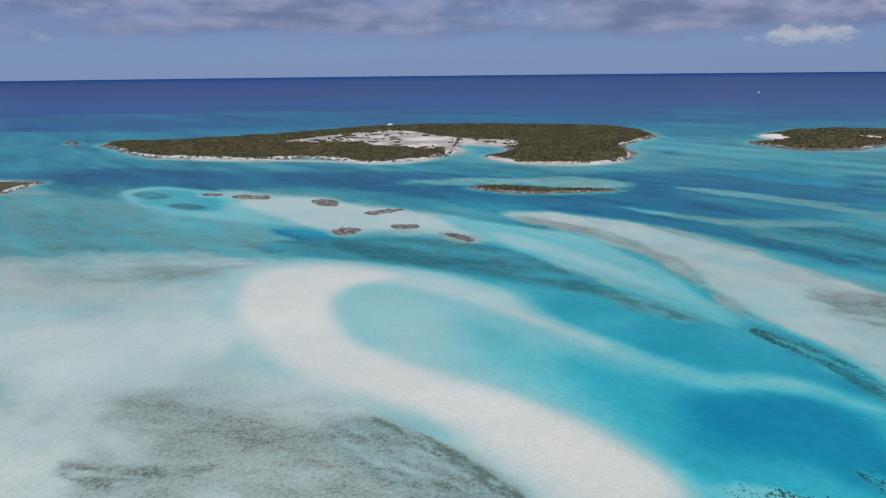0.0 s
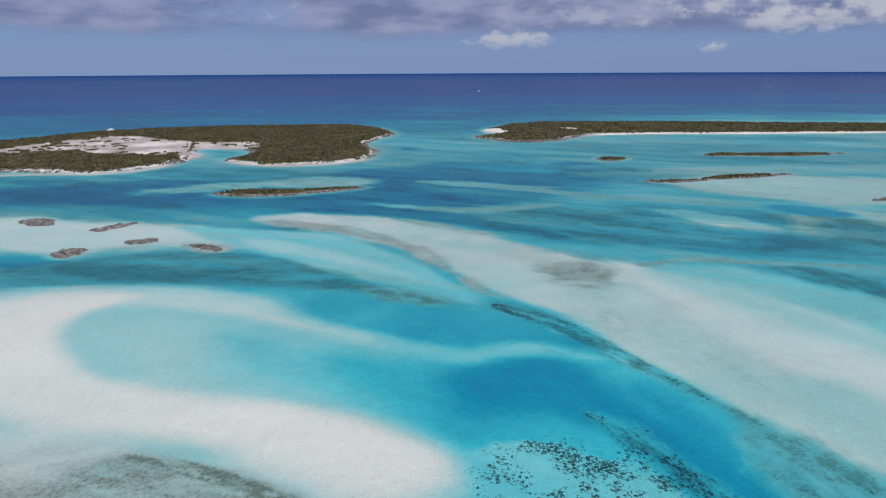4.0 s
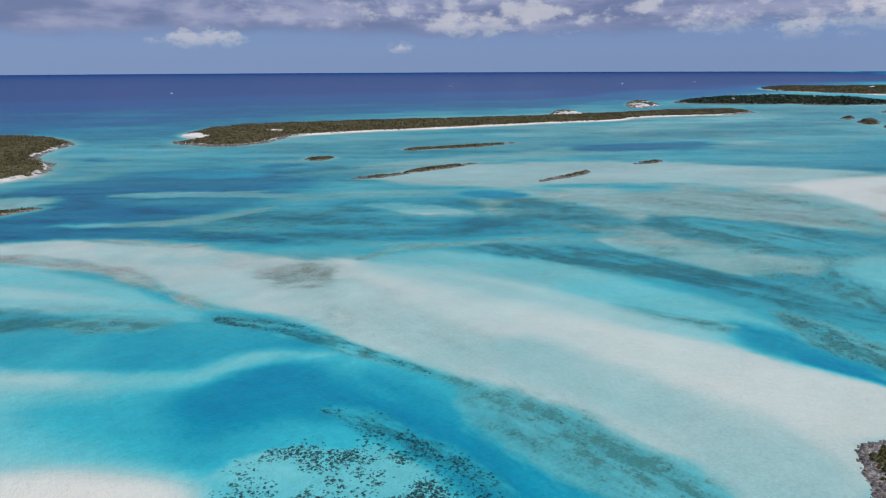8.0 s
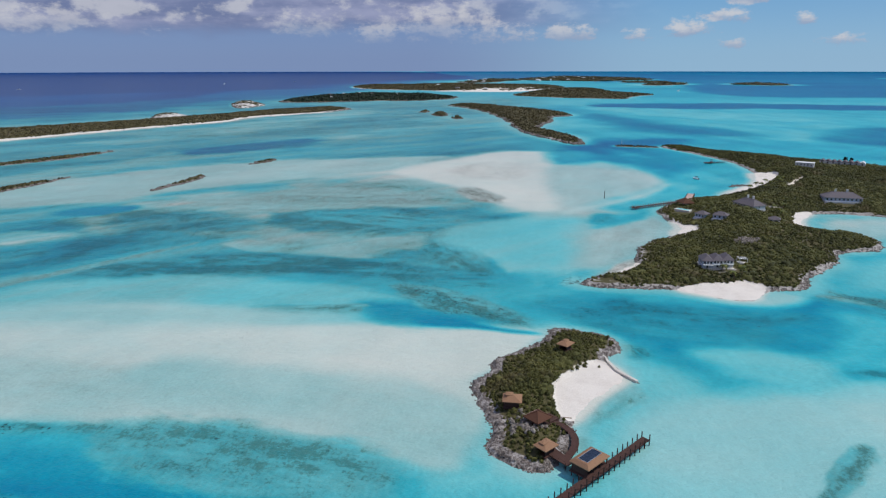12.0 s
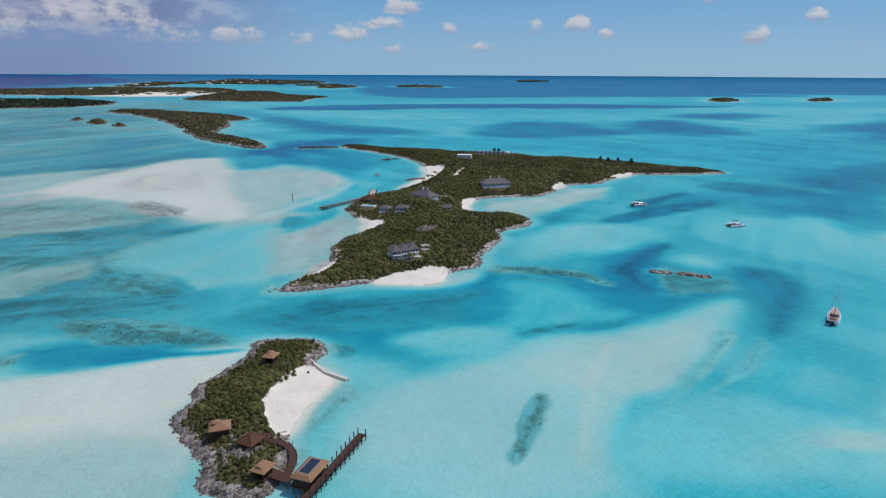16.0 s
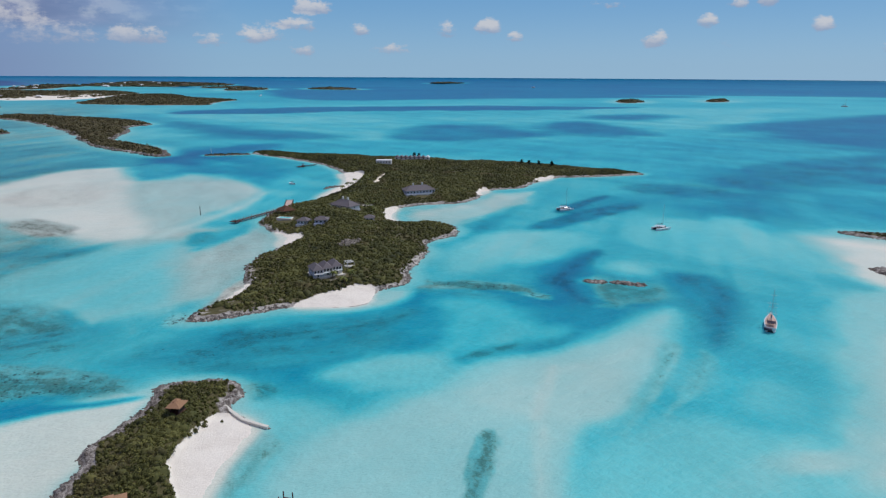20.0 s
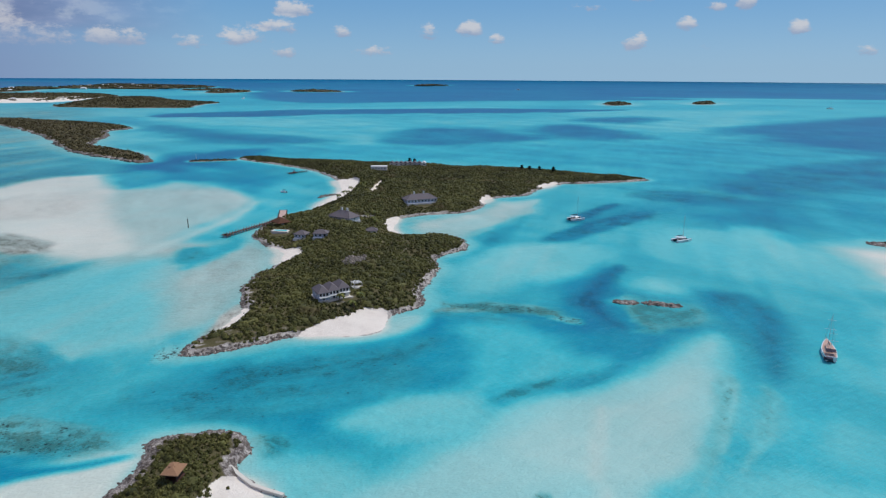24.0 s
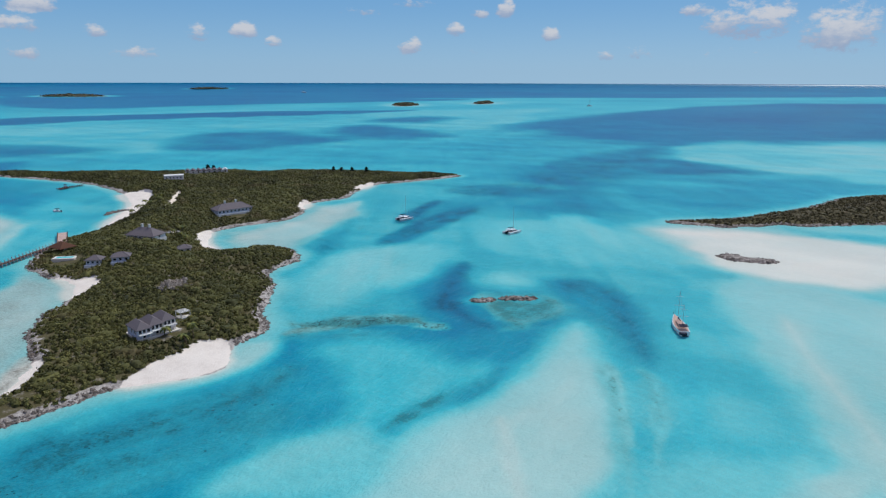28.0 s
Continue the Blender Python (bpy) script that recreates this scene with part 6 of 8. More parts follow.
cay('pass_cay', PASS_SHORE, cell=5, hill=4, rise=50, bush=5.5, tall=3, leaves=9, leaf=1.3, mat=LEAF_FAR, margin=5, rim=3, pale=.3, stone=3, ledge=30, label='rocky scrub-covered cay by the pass', seed=8)
cay('small_cay', SMALL_SHORE, cell=.7, hill=3.0, rise=16, sands=[SMALL_SAND_SHORE], clear=SMALL_CLEAR, bush=1.5, tall=1.35, leaves=56, leaf=.24, margin=3.0, patchy=.62, rim=1.2, stone=.46, ledge=7, ledge_d=.14, wet=.6, apron=9, label='small rocky cay with dense scrub and a white beach', seed=9)
cay('main_cay', MAIN_SHORE, cell=1.5, hill=5.2, rise=38, rolling=.85, sands=[MAIN_SAND_A_SHORE, MAIN_SAND_B_SHORE, MAIN_SAND_C_SHORE, MAIN_SAND_D_SHORE, MAIN_SAND_E_SHORE, MAIN_SAND_F_SHORE, MAIN_SAND_G_SHORE, MAIN_PATH_A, MAIN_PATH_B, MAIN_SAND_H_SHORE], clear=MAIN_CLEAR, bush=2.15, tall=1.6, leaves=30, leaf=.38, margin=2.7, rim=1.4, apron=10, stone=.6, soil_rock=.3, ledge=12, ledge_d=.2, pale=.4, label='hilly resort cay under dense dark scrub with white beaches', seed=10)
cay('east_cay', EAST_SHORE, cell=2.5, hill=9, rise=60, bush=3, tall=1.6, leaves=14, leaf=.6, mat=LEAF_FAR, margin=3.5, rim=1.2, stone=.9, ledge=16, label='hilly scrub-covered cay beside a white sandbank', seed=11)
cay('islet', [(20, 563), (44, 573), (78, 557), (105, 547), (148, 544), (151, 536), (102, 531), (74, 527), (42, 542)], cell=2, hill=1.2, rise=12, bush=2.8, tall=1.8, leaves=9, leaf=.8, mat=LEAF_FAR, margin=3.5, rim=1.0, stone=1.6, ledge=14, label='narrow rocky islet with a strip of scrub', seed=21)
cay('bar', [(444, 621), (486, 603), (456, 586), (439, 598)], cell=2, hill=.8, rise=12, bush=3, tall=1.6, leaves=8, leaf=.9, mat=LEAF_FAR, margin=2.5, rim=.9, stone=1.5, ledge=10, ledge_d=.2, label='narrow rocky bar with thin scrub on the sandflat', seed=22)
cay('bar', [(384, 467), (414, 463), (435, 454), (474, 465), (510, 454), (561, 440), (495, 440), (454, 448), (414, 447)], cell=2, hill=.8, rise=12, bush=3, tall=1.6, leaves=8, leaf=.9, mat=LEAF_FAR, margin=2.5, rim=.9, stone=1.5, ledge=10, ledge_d=.2, label='narrow rocky bar with thin scrub on the sandflat', seed=23)
cay('bar', [(487, 323), (523, 315), (566, 311), (583, 325), (547, 323), (513, 327)], cell=2, hill=.8, rise=12, bush=3, tall=1.6, leaves=8, leaf=.9, mat=LEAF_FAR, margin=2.5, rim=.9, stone=1.5, ledge=10, ledge_d=.2, label='narrow rocky bar with thin scrub on the sandflat', seed=24)
cay('bar', [(569, 581), (618, 560), (665, 532), (751, 525), (696, 547), (627, 578), (595, 596)], cell=2, hill=.8, rise=12, bush=3, tall=1.6, leaves=8, leaf=.9, mat=LEAF_FAR, margin=2.5, rim=.9, stone=1.5, ledge=10, ledge_d=.2, label='narrow rocky bar with thin scrub on the sandflat', seed=25)
cay('bar', [(644, 310), (676, 292), (700, 298), (687, 307)], cell=2, hill=.8, rise=12, bush=3, tall=1.6, leaves=8, leaf=.9, mat=LEAF_FAR, margin=2.5, rim=.9, stone=1.5, ledge=10, ledge_d=.2, label='narrow rocky bar with thin scrub on the sandflat', seed=26)
cay('rock', [(-71, 403), (-68, 415), (-57, 414), (-52, 406), (-59, 396), (-66.1, 393.5)], cell=1.2, hill=.4, rise=6, bush=2.2, tall=.7, leaves=7, leaf=.6, mat=LEAF_FAR, margin=3, rim=1.0, stone=1.0, ledge=8, ledge_d=.12, cover=-.05, label='low bare brown rock islet on the sandbank', soil_rock=.9, seed=27)
cay('rock', [(-36, 417), (-26, 421), (-14, 417), (-18, 409), (-30, 410)], cell=1.2, hill=.4, rise=6, bush=2.2, tall=.7, leaves=7, leaf=.6, mat=LEAF_FAR, margin=3, rim=1.0, stone=1.0, ledge=8, ledge_d=.12, cover=-.05, label='low bare brown rock islet on the sandbank', soil_rock=.9, seed=28)
cay('rock', [(-107, 508), (-97, 515), (-80, 502), (-81, 484), (-95, 489)], cell=1.2, hill=.4, rise=6, bush=2.2, tall=.7, leaves=7, leaf=.6, mat=LEAF_FAR, margin=3, rim=1.0, stone=1.0, ledge=8, ledge_d=.12, cover=-.05, label='low bare brown rock islet on the sandbank', soil_rock=.9, seed=29)
cay('rock', [(-179, 532), (-163, 536), (-142, 530), (-142, 517), (-163, 518)], cell=1.2, hill=.4, rise=6, bush=2.2, tall=.7, leaves=7, leaf=.6, mat=LEAF_FAR, margin=3, rim=1.0, stone=1.0, ledge=8, ledge_d=.12, cover=-.05, label='low bare brown rock islet on the sandbank', soil_rock=.9, seed=30)
cay('rock', [(-209, 541), (-199, 546), (-184, 540), (-191, 532)], cell=1.2, hill=.4, rise=6, bush=2.2, tall=.7, leaves=7, leaf=.6, mat=LEAF_FAR, margin=3, rim=1.0, stone=1.0, ledge=8, ledge_d=.12, cover=-.05, label='low bare brown rock islet on the sandbank', soil_rock=.9, seed=31)
cay('rock', [(-59, 461), (-43, 470), (-26, 473), (-38, 458), (-52, 453)], cell=1.2, hill=.4, rise=6, bush=2.2, tall=.7, leaves=7, leaf=.6, mat=LEAF_FAR, margin=3, rim=1.0, stone=1.0, ledge=8, ledge_d=.12, cover=-.05, label='low bare brown rock islet on the sandbank', soil_rock=.9, seed=32)
cay('rock', [(-0.6, 398), (10, 390.2), (20.1, 381.2), (18.3, 373.2), (9.6, 376.2)], cell=1.2, hill=.4, rise=6, bush=2.2, tall=.7, leaves=7, leaf=.6, mat=LEAF_FAR, margin=3, rim=1.0, stone=1.0, ledge=8, ledge_d=.12, cover=-.05, label='low bare brown rock islet on the sandbank', soil_rock=.9, seed=33)
cay('rock', [(-577, 988), (-564, 1003), (-532, 968), (-542, 953)], cell=1.2, hill=.4, rise=6, bush=2.2, tall=.7, leaves=7, leaf=.6, mat=LEAF_FAR, margin=3, rim=1.0, stone=1.0, ledge=8, ledge_d=.12, cover=-.05, label='low bare brown rock islet on the sandbank', soil_rock=.9, seed=34)
cay('pass_islet', [(1429, 246), (1520, 238), (1446, 204), (1363, 208)], cell=5, hill=3, rise=20, bush=6, tall=4, leaves=8, leaf=1.6, mat=LEAF_FAR, margin=4, rim=1.5, stone=2, ledge=20, label='small green islet in the sound', seed=35)
cay('pass_islet', [(1333, 186), (1379, 178), (1332, 161), (1303, 168)], cell=5, hill=3, rise=20, bush=6, tall=4, leaves=8, leaf=1.6, mat=LEAF_FAR, margin=4, rim=1.5, stone=2, ledge=20, label='small green islet in the sound', seed=36)
cay('pass_islet', [(1521, 291), (1560, 277), (1520, 264), (1483, 271)], cell=5, hill=3, rise=20, bush=6, tall=4, leaves=8, leaf=1.6, mat=LEAF_FAR, margin=4, rim=1.5, stone=2, ledge=20, label='small green islet in the sound', seed=37)
cay('bank_rock', [(224, -363), (221, -372), (210, -372), (194, -379), (193, -370), (205, -362), (216, -360)], cell=.8, hill=.5, rise=6, bush=2, tall=.5, leaves=5, leaf=.5, margin=2.5, rim=1.1, stone=.9, ledge=6, ledge_d=.06, cover=-.35, label='long bare brown rock on the white sandbank', soil_rock=1.0, seed=38)
cay('shoal_rock', [(273.5, -211), (271, -216.5), (267, -221), (263.5, -218.5), (266.5, -212.5), (270, -209.5)], cell=.6, hill=.3, rise=4, bush=2, tall=.3, leaves=4, leaf=.4, margin=1.6, rim=.8, stone=.8, ledge=6, ledge_d=.4, cover=-.6, label='low brown reef rock awash', soil_rock=1.0, seed=39)
cay('shoal_rock', [(266, -222.5), (262.5, -228), (258, -232), (253.8, -235), (251.5, -231.5), (256.5, -226), (262, -221.5)], cell=.6, hill=.3, rise=4, bush=2, tall=.3, leaves=4, leaf=.4, margin=1.6, rim=.8, stone=.8, ledge=6, ledge_d=.4, cover=-.6, label='low brown reef rock awash', soil_rock=1.0, seed=40)
cay('far_cay', [(1991, -1694), (2154, -1901), (2094, -1913), (1958, -1827), (1861, -1657)], cell=12, hill=3, rise=30, bush=12, tall=5, leaves=7, leaf=3, mat=LEAF_FAR, margin=8, rim=2, stone=0, ledge=90, ledge_d=.2, label='distant low cay on the bank', seed=41)
cay('far_cay', [(1903, -2051), (2010, -2260), (1906, -2247), (1806, -2055)], cell=12, hill=3, rise=30, bush=12, tall=5, leaves=7, leaf=3, mat=LEAF_FAR, margin=8, rim=2, stone=0, ledge=90, ledge_d=.2, label='distant low cay on the bank', seed=42)
cay('far_strip', [(4560, 640), (5350, 570), (5130, 260), (4390, 390)], cell=40, hill=2, rise=120, bush=42, tall=4, leaves=6, leaf=5, mat=LEAF_FAR, margin=20, rim=3, stone=0, ledge=120, label='far low cay near the horizon', seed=43)
cay('far_strip', [(5870, 370), (6850, -80), (6170, -710), (5360, -520), (5130, -60)], cell=40, hill=2, rise=120, bush=42, tall=4, leaves=6, leaf=5, mat=LEAF_FAR, margin=20, rim=3, stone=0, ledge=120, label='far low cay near the horizon', seed=44)
cay('far_strip', [(4100, -490), (4560, -760), (4390, -960), (3840, -640)], cell=40, hill=2, rise=120, bush=42, tall=4, leaves=6, leaf=5, mat=LEAF_FAR, margin=20, rim=3, stone=0, ledge=120, label='far low cay near the horizon', seed=45)
cay('far_strip', [(4730, -460), (5130, -760), (4730, -950), (4560, -680)], cell=40, hill=2, rise=120, bush=42, tall=4, leaves=6, leaf=5, mat=LEAF_FAR, margin=20, rim=3, stone=0, ledge=120, label='far low cay near the horizon', seed=46)
cay('far_strip', [(6500, -2910), (6870, -3430), (6500, -3530), (6170, -3030)], cell=40, hill=2, rise=120, bush=42, tall=4, leaves=6, leaf=5, mat=LEAF_FAR, margin=20, rim=3, stone=0, ledge=120, label='far low cay near the horizon', seed=47)
cay('far_strip', [(4390, -1070), (4550, -1380), (4090, -1490), (3960, -1200)], cell=40, hill=2, rise=120, bush=42, tall=4, leaves=6, leaf=5, mat=LEAF_FAR, margin=20, rim=3, stone=0, ledge=120, label='far low cay near the horizon', seed=48)
cay('bar', [(889, -98), (887, -126), (881, -152), (869, -152), (871, -123), (877, -99)], cell=2, hill=.8, rise=12, bush=3, tall=1.6, leaves=8, leaf=.9, mat=LEAF_FAR, margin=2.5, rim=.9, stone=1.5, ledge=10, ledge_d=.2, label='narrow rocky bar with thin scrub on the sandflat', seed=49)
cay('bluff', [(1737, 869), (1893, 931), (1866, 855), (1746, 763), (1618, 755), (1573, 772)], cell=4, hill=5, rise=30, bush=6, tall=1.8, leaves=7, leaf=1, mat=LEAF_FAR, margin=5, rim=4, pale=1, stone=2.5, cover=-.15, ledge=12, label='pale limestone bluff on the ocean side of a cay', soil_rock=.8, seed=50)
cay('bluff', [(1233, 798), (1343, 846), (1346, 809), (1323, 744), (1241, 759)], cell=4, hill=5, rise=30, bush=6, tall=1.8, leaves=7, leaf=1, mat=LEAF_FAR, margin=5, rim=4, pale=1, stone=2.5, cover=-.15, ledge=12, label='pale limestone bluff on the ocean side of a cay', soil_rock=.8, seed=51)
cay('bluff', [(546, 1041), (598, 1098), (580, 1050), (542, 1014)], cell=4, hill=5, rise=30, bush=6, tall=1.8, leaves=7, leaf=1, mat=LEAF_FAR, margin=5, rim=4, pale=1, stone=2.5, cover=-.15, ledge=12, label='pale limestone bluff on the ocean side of a cay', soil_rock=.8, seed=52)
cay('far_strip', [(4930, 610), (5760, 580), (6000, 220), (5280, 170), (5110, 510)], cell=40, hill=2, rise=120, bush=42, tall=4, leaves=6, leaf=5, mat=LEAF_FAR, margin=20, rim=3, stone=0, ledge=120, label='far low cay near the horizon', seed=53)
cay('far_strip', [(6000, 180), (7780, -110), (6960, -640), (5960, -1040), (5030, -420), (5270, 0)], cell=40, hill=2, rise=120, bush=42, tall=4, leaves=6, leaf=5, mat=LEAF_FAR, margin=20, rim=3, stone=0, ledge=120, label='far low cay near the horizon', seed=54)

# the sheet of water itself, once every shore has had its shallows
px, py, pz = lay(sx, sy)
cols = len(TURN)
grid = np.arange(sx.size).reshape(len(FAR), cols)
f = np.stack([grid[:-1], np.roll(grid, -1, 1)[:-1], np.roll(grid, -1, 1)[1:], grid[1:]], -1).reshape(-1, 4)[:, ::-1]
tagged(new("water", mesh_of("water", np.stack([px, py, pz], -1), f, [SEA], [("depth", np.clip(DEPTH, 0, 1)), ("film", np.clip(FILM, 0, 1)), ("weed", np.clip(WEED, 0, 1)), ("heads", np.clip(HEADS, 0, 1)), ("swell", np.clip(500 / (LEN + 1), 0, 1))], smooth=True)),
       "clear turquoise sea over white sand and dark seagrass", "sea", kind="structure")


# ---------------------------------------------------------------- things
THATCH = plain("thatch", (152, 116, 90), 0.95, 0.1, vary=0.35, scale=1.4)
SHINGLE_BROWN = plain("brown_shingle", (96, 66, 52), 0.9, 0.15, vary=0.35, scale=1.2)
SHINGLE_GREY = plain("grey_shingle", (112, 104, 106), 0.85, 0.2, vary=0.3, scale=0.9)
PLASTER = plain("white_plaster", (224, 222, 218), 0.8, 0.2, vary=0.12, scale=0.6)
CLAPBOARD = plain("pale_blue_clapboard", (178, 186, 200), 0.75, 0.2, vary=0.14, scale=0.7)
DARKWOOD = plain("weathered_dark_timber", (82, 60, 54), 0.9, 0.15, vary=0.4, scale=0.9)
PALEWOOD = plain("sun_bleached_planks", (196, 168, 156), 0.9, 0.15, vary=0.25, scale=0.8)
LOG = plain("driftwood", (150, 132, 112), 0.95, 0.1, vary=0.3, scale=2)
CONCRETE = plain("pale_concrete", (214, 206, 194), 0.9, 0.15, vary=0.2, scale=0.8)
GELCOAT = plain("white_gelcoat", (232, 232, 230), 0.25, 0.5, vary=0.06, scale=0.8)
NAVY_HULL = plain("dark_hull_paint", (58, 50, 52), 0.35, 0.45, vary=0.2, scale=0.8)
TEAK = plain("teak_deck", (196, 160, 144), 0.7, 0.3, vary=0.2, scale=2)
CANVAS = plain("dark_canvas", (66, 62, 74), 0.9, 0.1, vary=0.2, scale=2)
ALLOY = plain("mast_alloy", (196, 198, 200), 0.35, 0.5, metal=0.7, vary=0.1, scale=2)
POOL = plain("pool_water", (90, 206, 200), 0.1, 0.5, vary=0.08, scale=1)
TRUNK = plain("palm_trunk", (118, 100, 82), 0.95, 0.1, vary=0.3, scale=3)
BUOY = plain("marker_paint", (70, 62, 58), 0.7, 0.3, vary=0.3, scale=2)
m = Mat("window_glass", 0.08, 0.6)
m.color(lin(30, 36, 44))
GLASS = m.mat
m = Mat("solar_cells", 0.15, 0.6)
m.color(m.mix(m.smooth(m.noise(1.2, 2), 0.4, 0.6), lin(36, 38, 52), lin(46, 48, 64)))
CELLS = m.mat
m = Mat("palm_frond", 0.6, 0.25)
m.color(m.mix(m.piece(), lin(60, 74, 28), lin(128, 124, 52)))
FROND = m.mat


def part(name, bm, mat, parent, label=""):
    """A bmesh as one mesh object under a thing or a part."""
    me = bpy.data.meshes.new(name)
    bm.normal_update()
    bm.to_mesh(me)
    bm.free()
    me.materials.append(mat)
    ob = new(name, me)
    ob.parent = parent
    if label:
        ob["label"] = label
    return ob


def share(name, src, parent, m):
    """Another piece on the mesh of an earlier one."""
    ob = new(name, src.data)
    ob.parent = parent
    ob.matrix_basis = m
    return ob


def thing(name, x, y, z, yaw, label, category, group=""):
    ob = new(name)
    ob.empty_display_size = 0.5
    ob.matrix_basis = pose(x, y, z, 0, 0, yaw)
    return tagged(ob, label, category, group)


def box(bm, x0, x1, y0, y1, z0, z1, bevel=0.0, taper=1.0):
    """Adds a block; taper narrows its top."""
    cx, cy = (x0 + x1) / 2, (y0 + y1) / 2
    v = [bm.verts.new((x, y, z0)) for x, y in ((x0, y0), (x1, y0), (x1, y1), (x0, y1))]
    v += [bm.verts.new((cx + (x - cx) * taper, cy + (y - cy) * taper, z1)) for x, y in ((x0, y0), (x1, y0), (x1, y1), (x0, y1))]
    faces = [bm.faces.new([v[i] for i in f]) for f in ((3, 2, 1, 0), (4, 5, 6, 7), (0, 1, 5, 4), (1, 2, 6, 5), (2, 3, 7, 6), (3, 0, 4, 7))]
    if bevel:
        edges = list({e for f in faces for e in f.edges})
        bmesh.ops.bevel(bm, geom=edges, offset=bevel, segments=1, affect="EDGES")
    return bm


def block(*args, **kw):
    return box(bmesh.new(), *args, **kw)


def rod(p, q, r0, r1, sides=8):
    bm = bmesh.new()
    p, q = Vector(p), Vector(q)
    turn = (q - p).to_track_quat("Z", "Y")
    rings = []
    for at, r in ((p, r0), (q, r1)):
        rings.append([bm.verts.new(at + turn @ Vector((math.cos(2 * math.pi * i / sides) * r, math.sin(2 * math.pi * i / sides) * r, 0))) for i in range(sides)])
    for i in range(sides):
        j = (i + 1) % sides
        bm.faces.new((rings[0][i], rings[0][j], rings[1][j], rings[1][i]))
    bm.faces.new(rings[0][::-1])
    bm.faces.new(rings[1])
    return bm


def hip(length, width, z0, rise, over=0.5, flat=None, thick=0.18):
    """A hipped roof over a plan length by width, with eaves; flat: half sizes of a level top."""
    bm = bmesh.new()
    a, b = length / 2 + over, width / 2 + over
    if flat:
        top = [(-flat[0], -flat[1]), (flat[0], -flat[1]), (flat[0], flat[1]), (-flat[0], flat[1])]
    else:
        r, s = max(a - b, 0.0) + 0.06, max(b - a, 0.0) + 0.06
        top = [(-r, -s), (r, -s), (r, s), (-r, s)]
    low = [(-a, -b), (a, -b), (a, b), (-a, b)]
    rings = []
    for ring, z in ((low, z0 - thick), (low, z0), (top, z0 + rise)):
        rings.append([bm.verts.new((x, y, z)) for x, y in ring])
    for k in (0, 1):
        for i in range(4):
            j = (i + 1) % 4
            bm.faces.new((rings[k][i], rings[k][j], rings[k + 1][j], rings[k + 1][i]))
    bm.faces.new(rings[2])
    bm.faces.new(rings[0][::-1])
    return bm


def ridges(parent, length, width, z0, rise, over, mat):
    """Hip and ridge caps."""
    a, b = length / 2 + over, width / 2 + over
    r, s = max(a - b, 0.0) + 0.06, max(b - a, 0.0) + 0.06
    for sx_, sy_ in ((1, 1), (1, -1), (-1, 1), (-1, -1)):
        part("hip_cap", rod((sx_ * a, sy_ * b, z0 + 0.02), (sx_ * r, sy_ * s, z0 + rise + 0.02), 0.11, 0.11, 5), mat, parent)


def opening(parent, x, y, z, w, h, face, frame_mat, name="window"):
    """A window or door set in a wall; face: 0 to 3 for +x, +y, -x, -y."""
    t = pose(x, y, z, 0, 0, face * 90)
    fr = bmesh.new()
    e = 0.09
    for y0, y1, z0, z1 in ((-w / 2 - e, -w / 2, -h / 2 - e, h / 2 + e), (w / 2, w / 2 + e, -h / 2 - e, h / 2 + e), (-w / 2, w / 2, h / 2, h / 2 + e), (-w / 2, w / 2, -h / 2 - e, -h / 2)):
        box(fr, -0.02, 0.10, y0, y1, z0, z1)
    ob = part(name, fr, frame_mat, parent)
    ob.matrix_basis = t
    part("pane", block(0.0, 0.03, -w / 2, w / 2, -h / 2, h / 2), GLASS, ob, "dark glass pane")
    return ob


def hut(x, y, yaw, length, width, base, label, roof_mat=None, cap=(0.0, 0.5), group="thatched huts on the small cay"):
    """A small thatched pavilion on posts with a raised vent on its roof."""
    roof_mat = roof_mat or THATCH
    h = thing("thatched_hut", x, y, base, yaw, label, "hut", group)
    a, b = length / 2 - 0.5, width / 2 - 0.5
    part("deck", block(-length / 2, length / 2, -width / 2, width / 2, 0.15, 0.4, bevel=0.03), DARKWOOD, h)
    for i, (px_, py_) in enumerate(((-a, -b), (a, -b), (a, b), (-a, b))):
        part("post", rod((px_, py_, -1.2), (px_, py_, 2.7), 0.11, 0.10), DARKWOOD, h)
    for y0, y1 in ((-b, -b + 0.12), (b - 0.12, b)):
        part("wall", block(-a + 0.1, a - 0.1, y0, y1, 0.4, 1.9), DARKWOOD, h, "dark timber screen wall")
    part("back_wall", block(a - 0.12, a, -b + 0.15, b - 0.15, 0.4, 2.4), DARKWOOD, h)
    roof = part("roof", hip(length, width, 2.7, width * 0.26, 0.45), roof_mat, h, "tan thatched hip roof")
    cx, cy = cap
    lid = part("roof_vent", hip(length * 0.36, width * 0.36, 2.7 + width * 0.26, width * 0.09, 0.25), roof_mat, roof, "raised thatched roof vent")
    lid.location = (cx, cy, -width * 0.03)
    part("vent_base", block(-length * 0.17, length * 0.17, -width * 0.17, width * 0.17, 2.7 + width * 0.10, 2.7 + width * 0.24), DARKWOOD, roof).location = (cx, cy, 0)
    return h


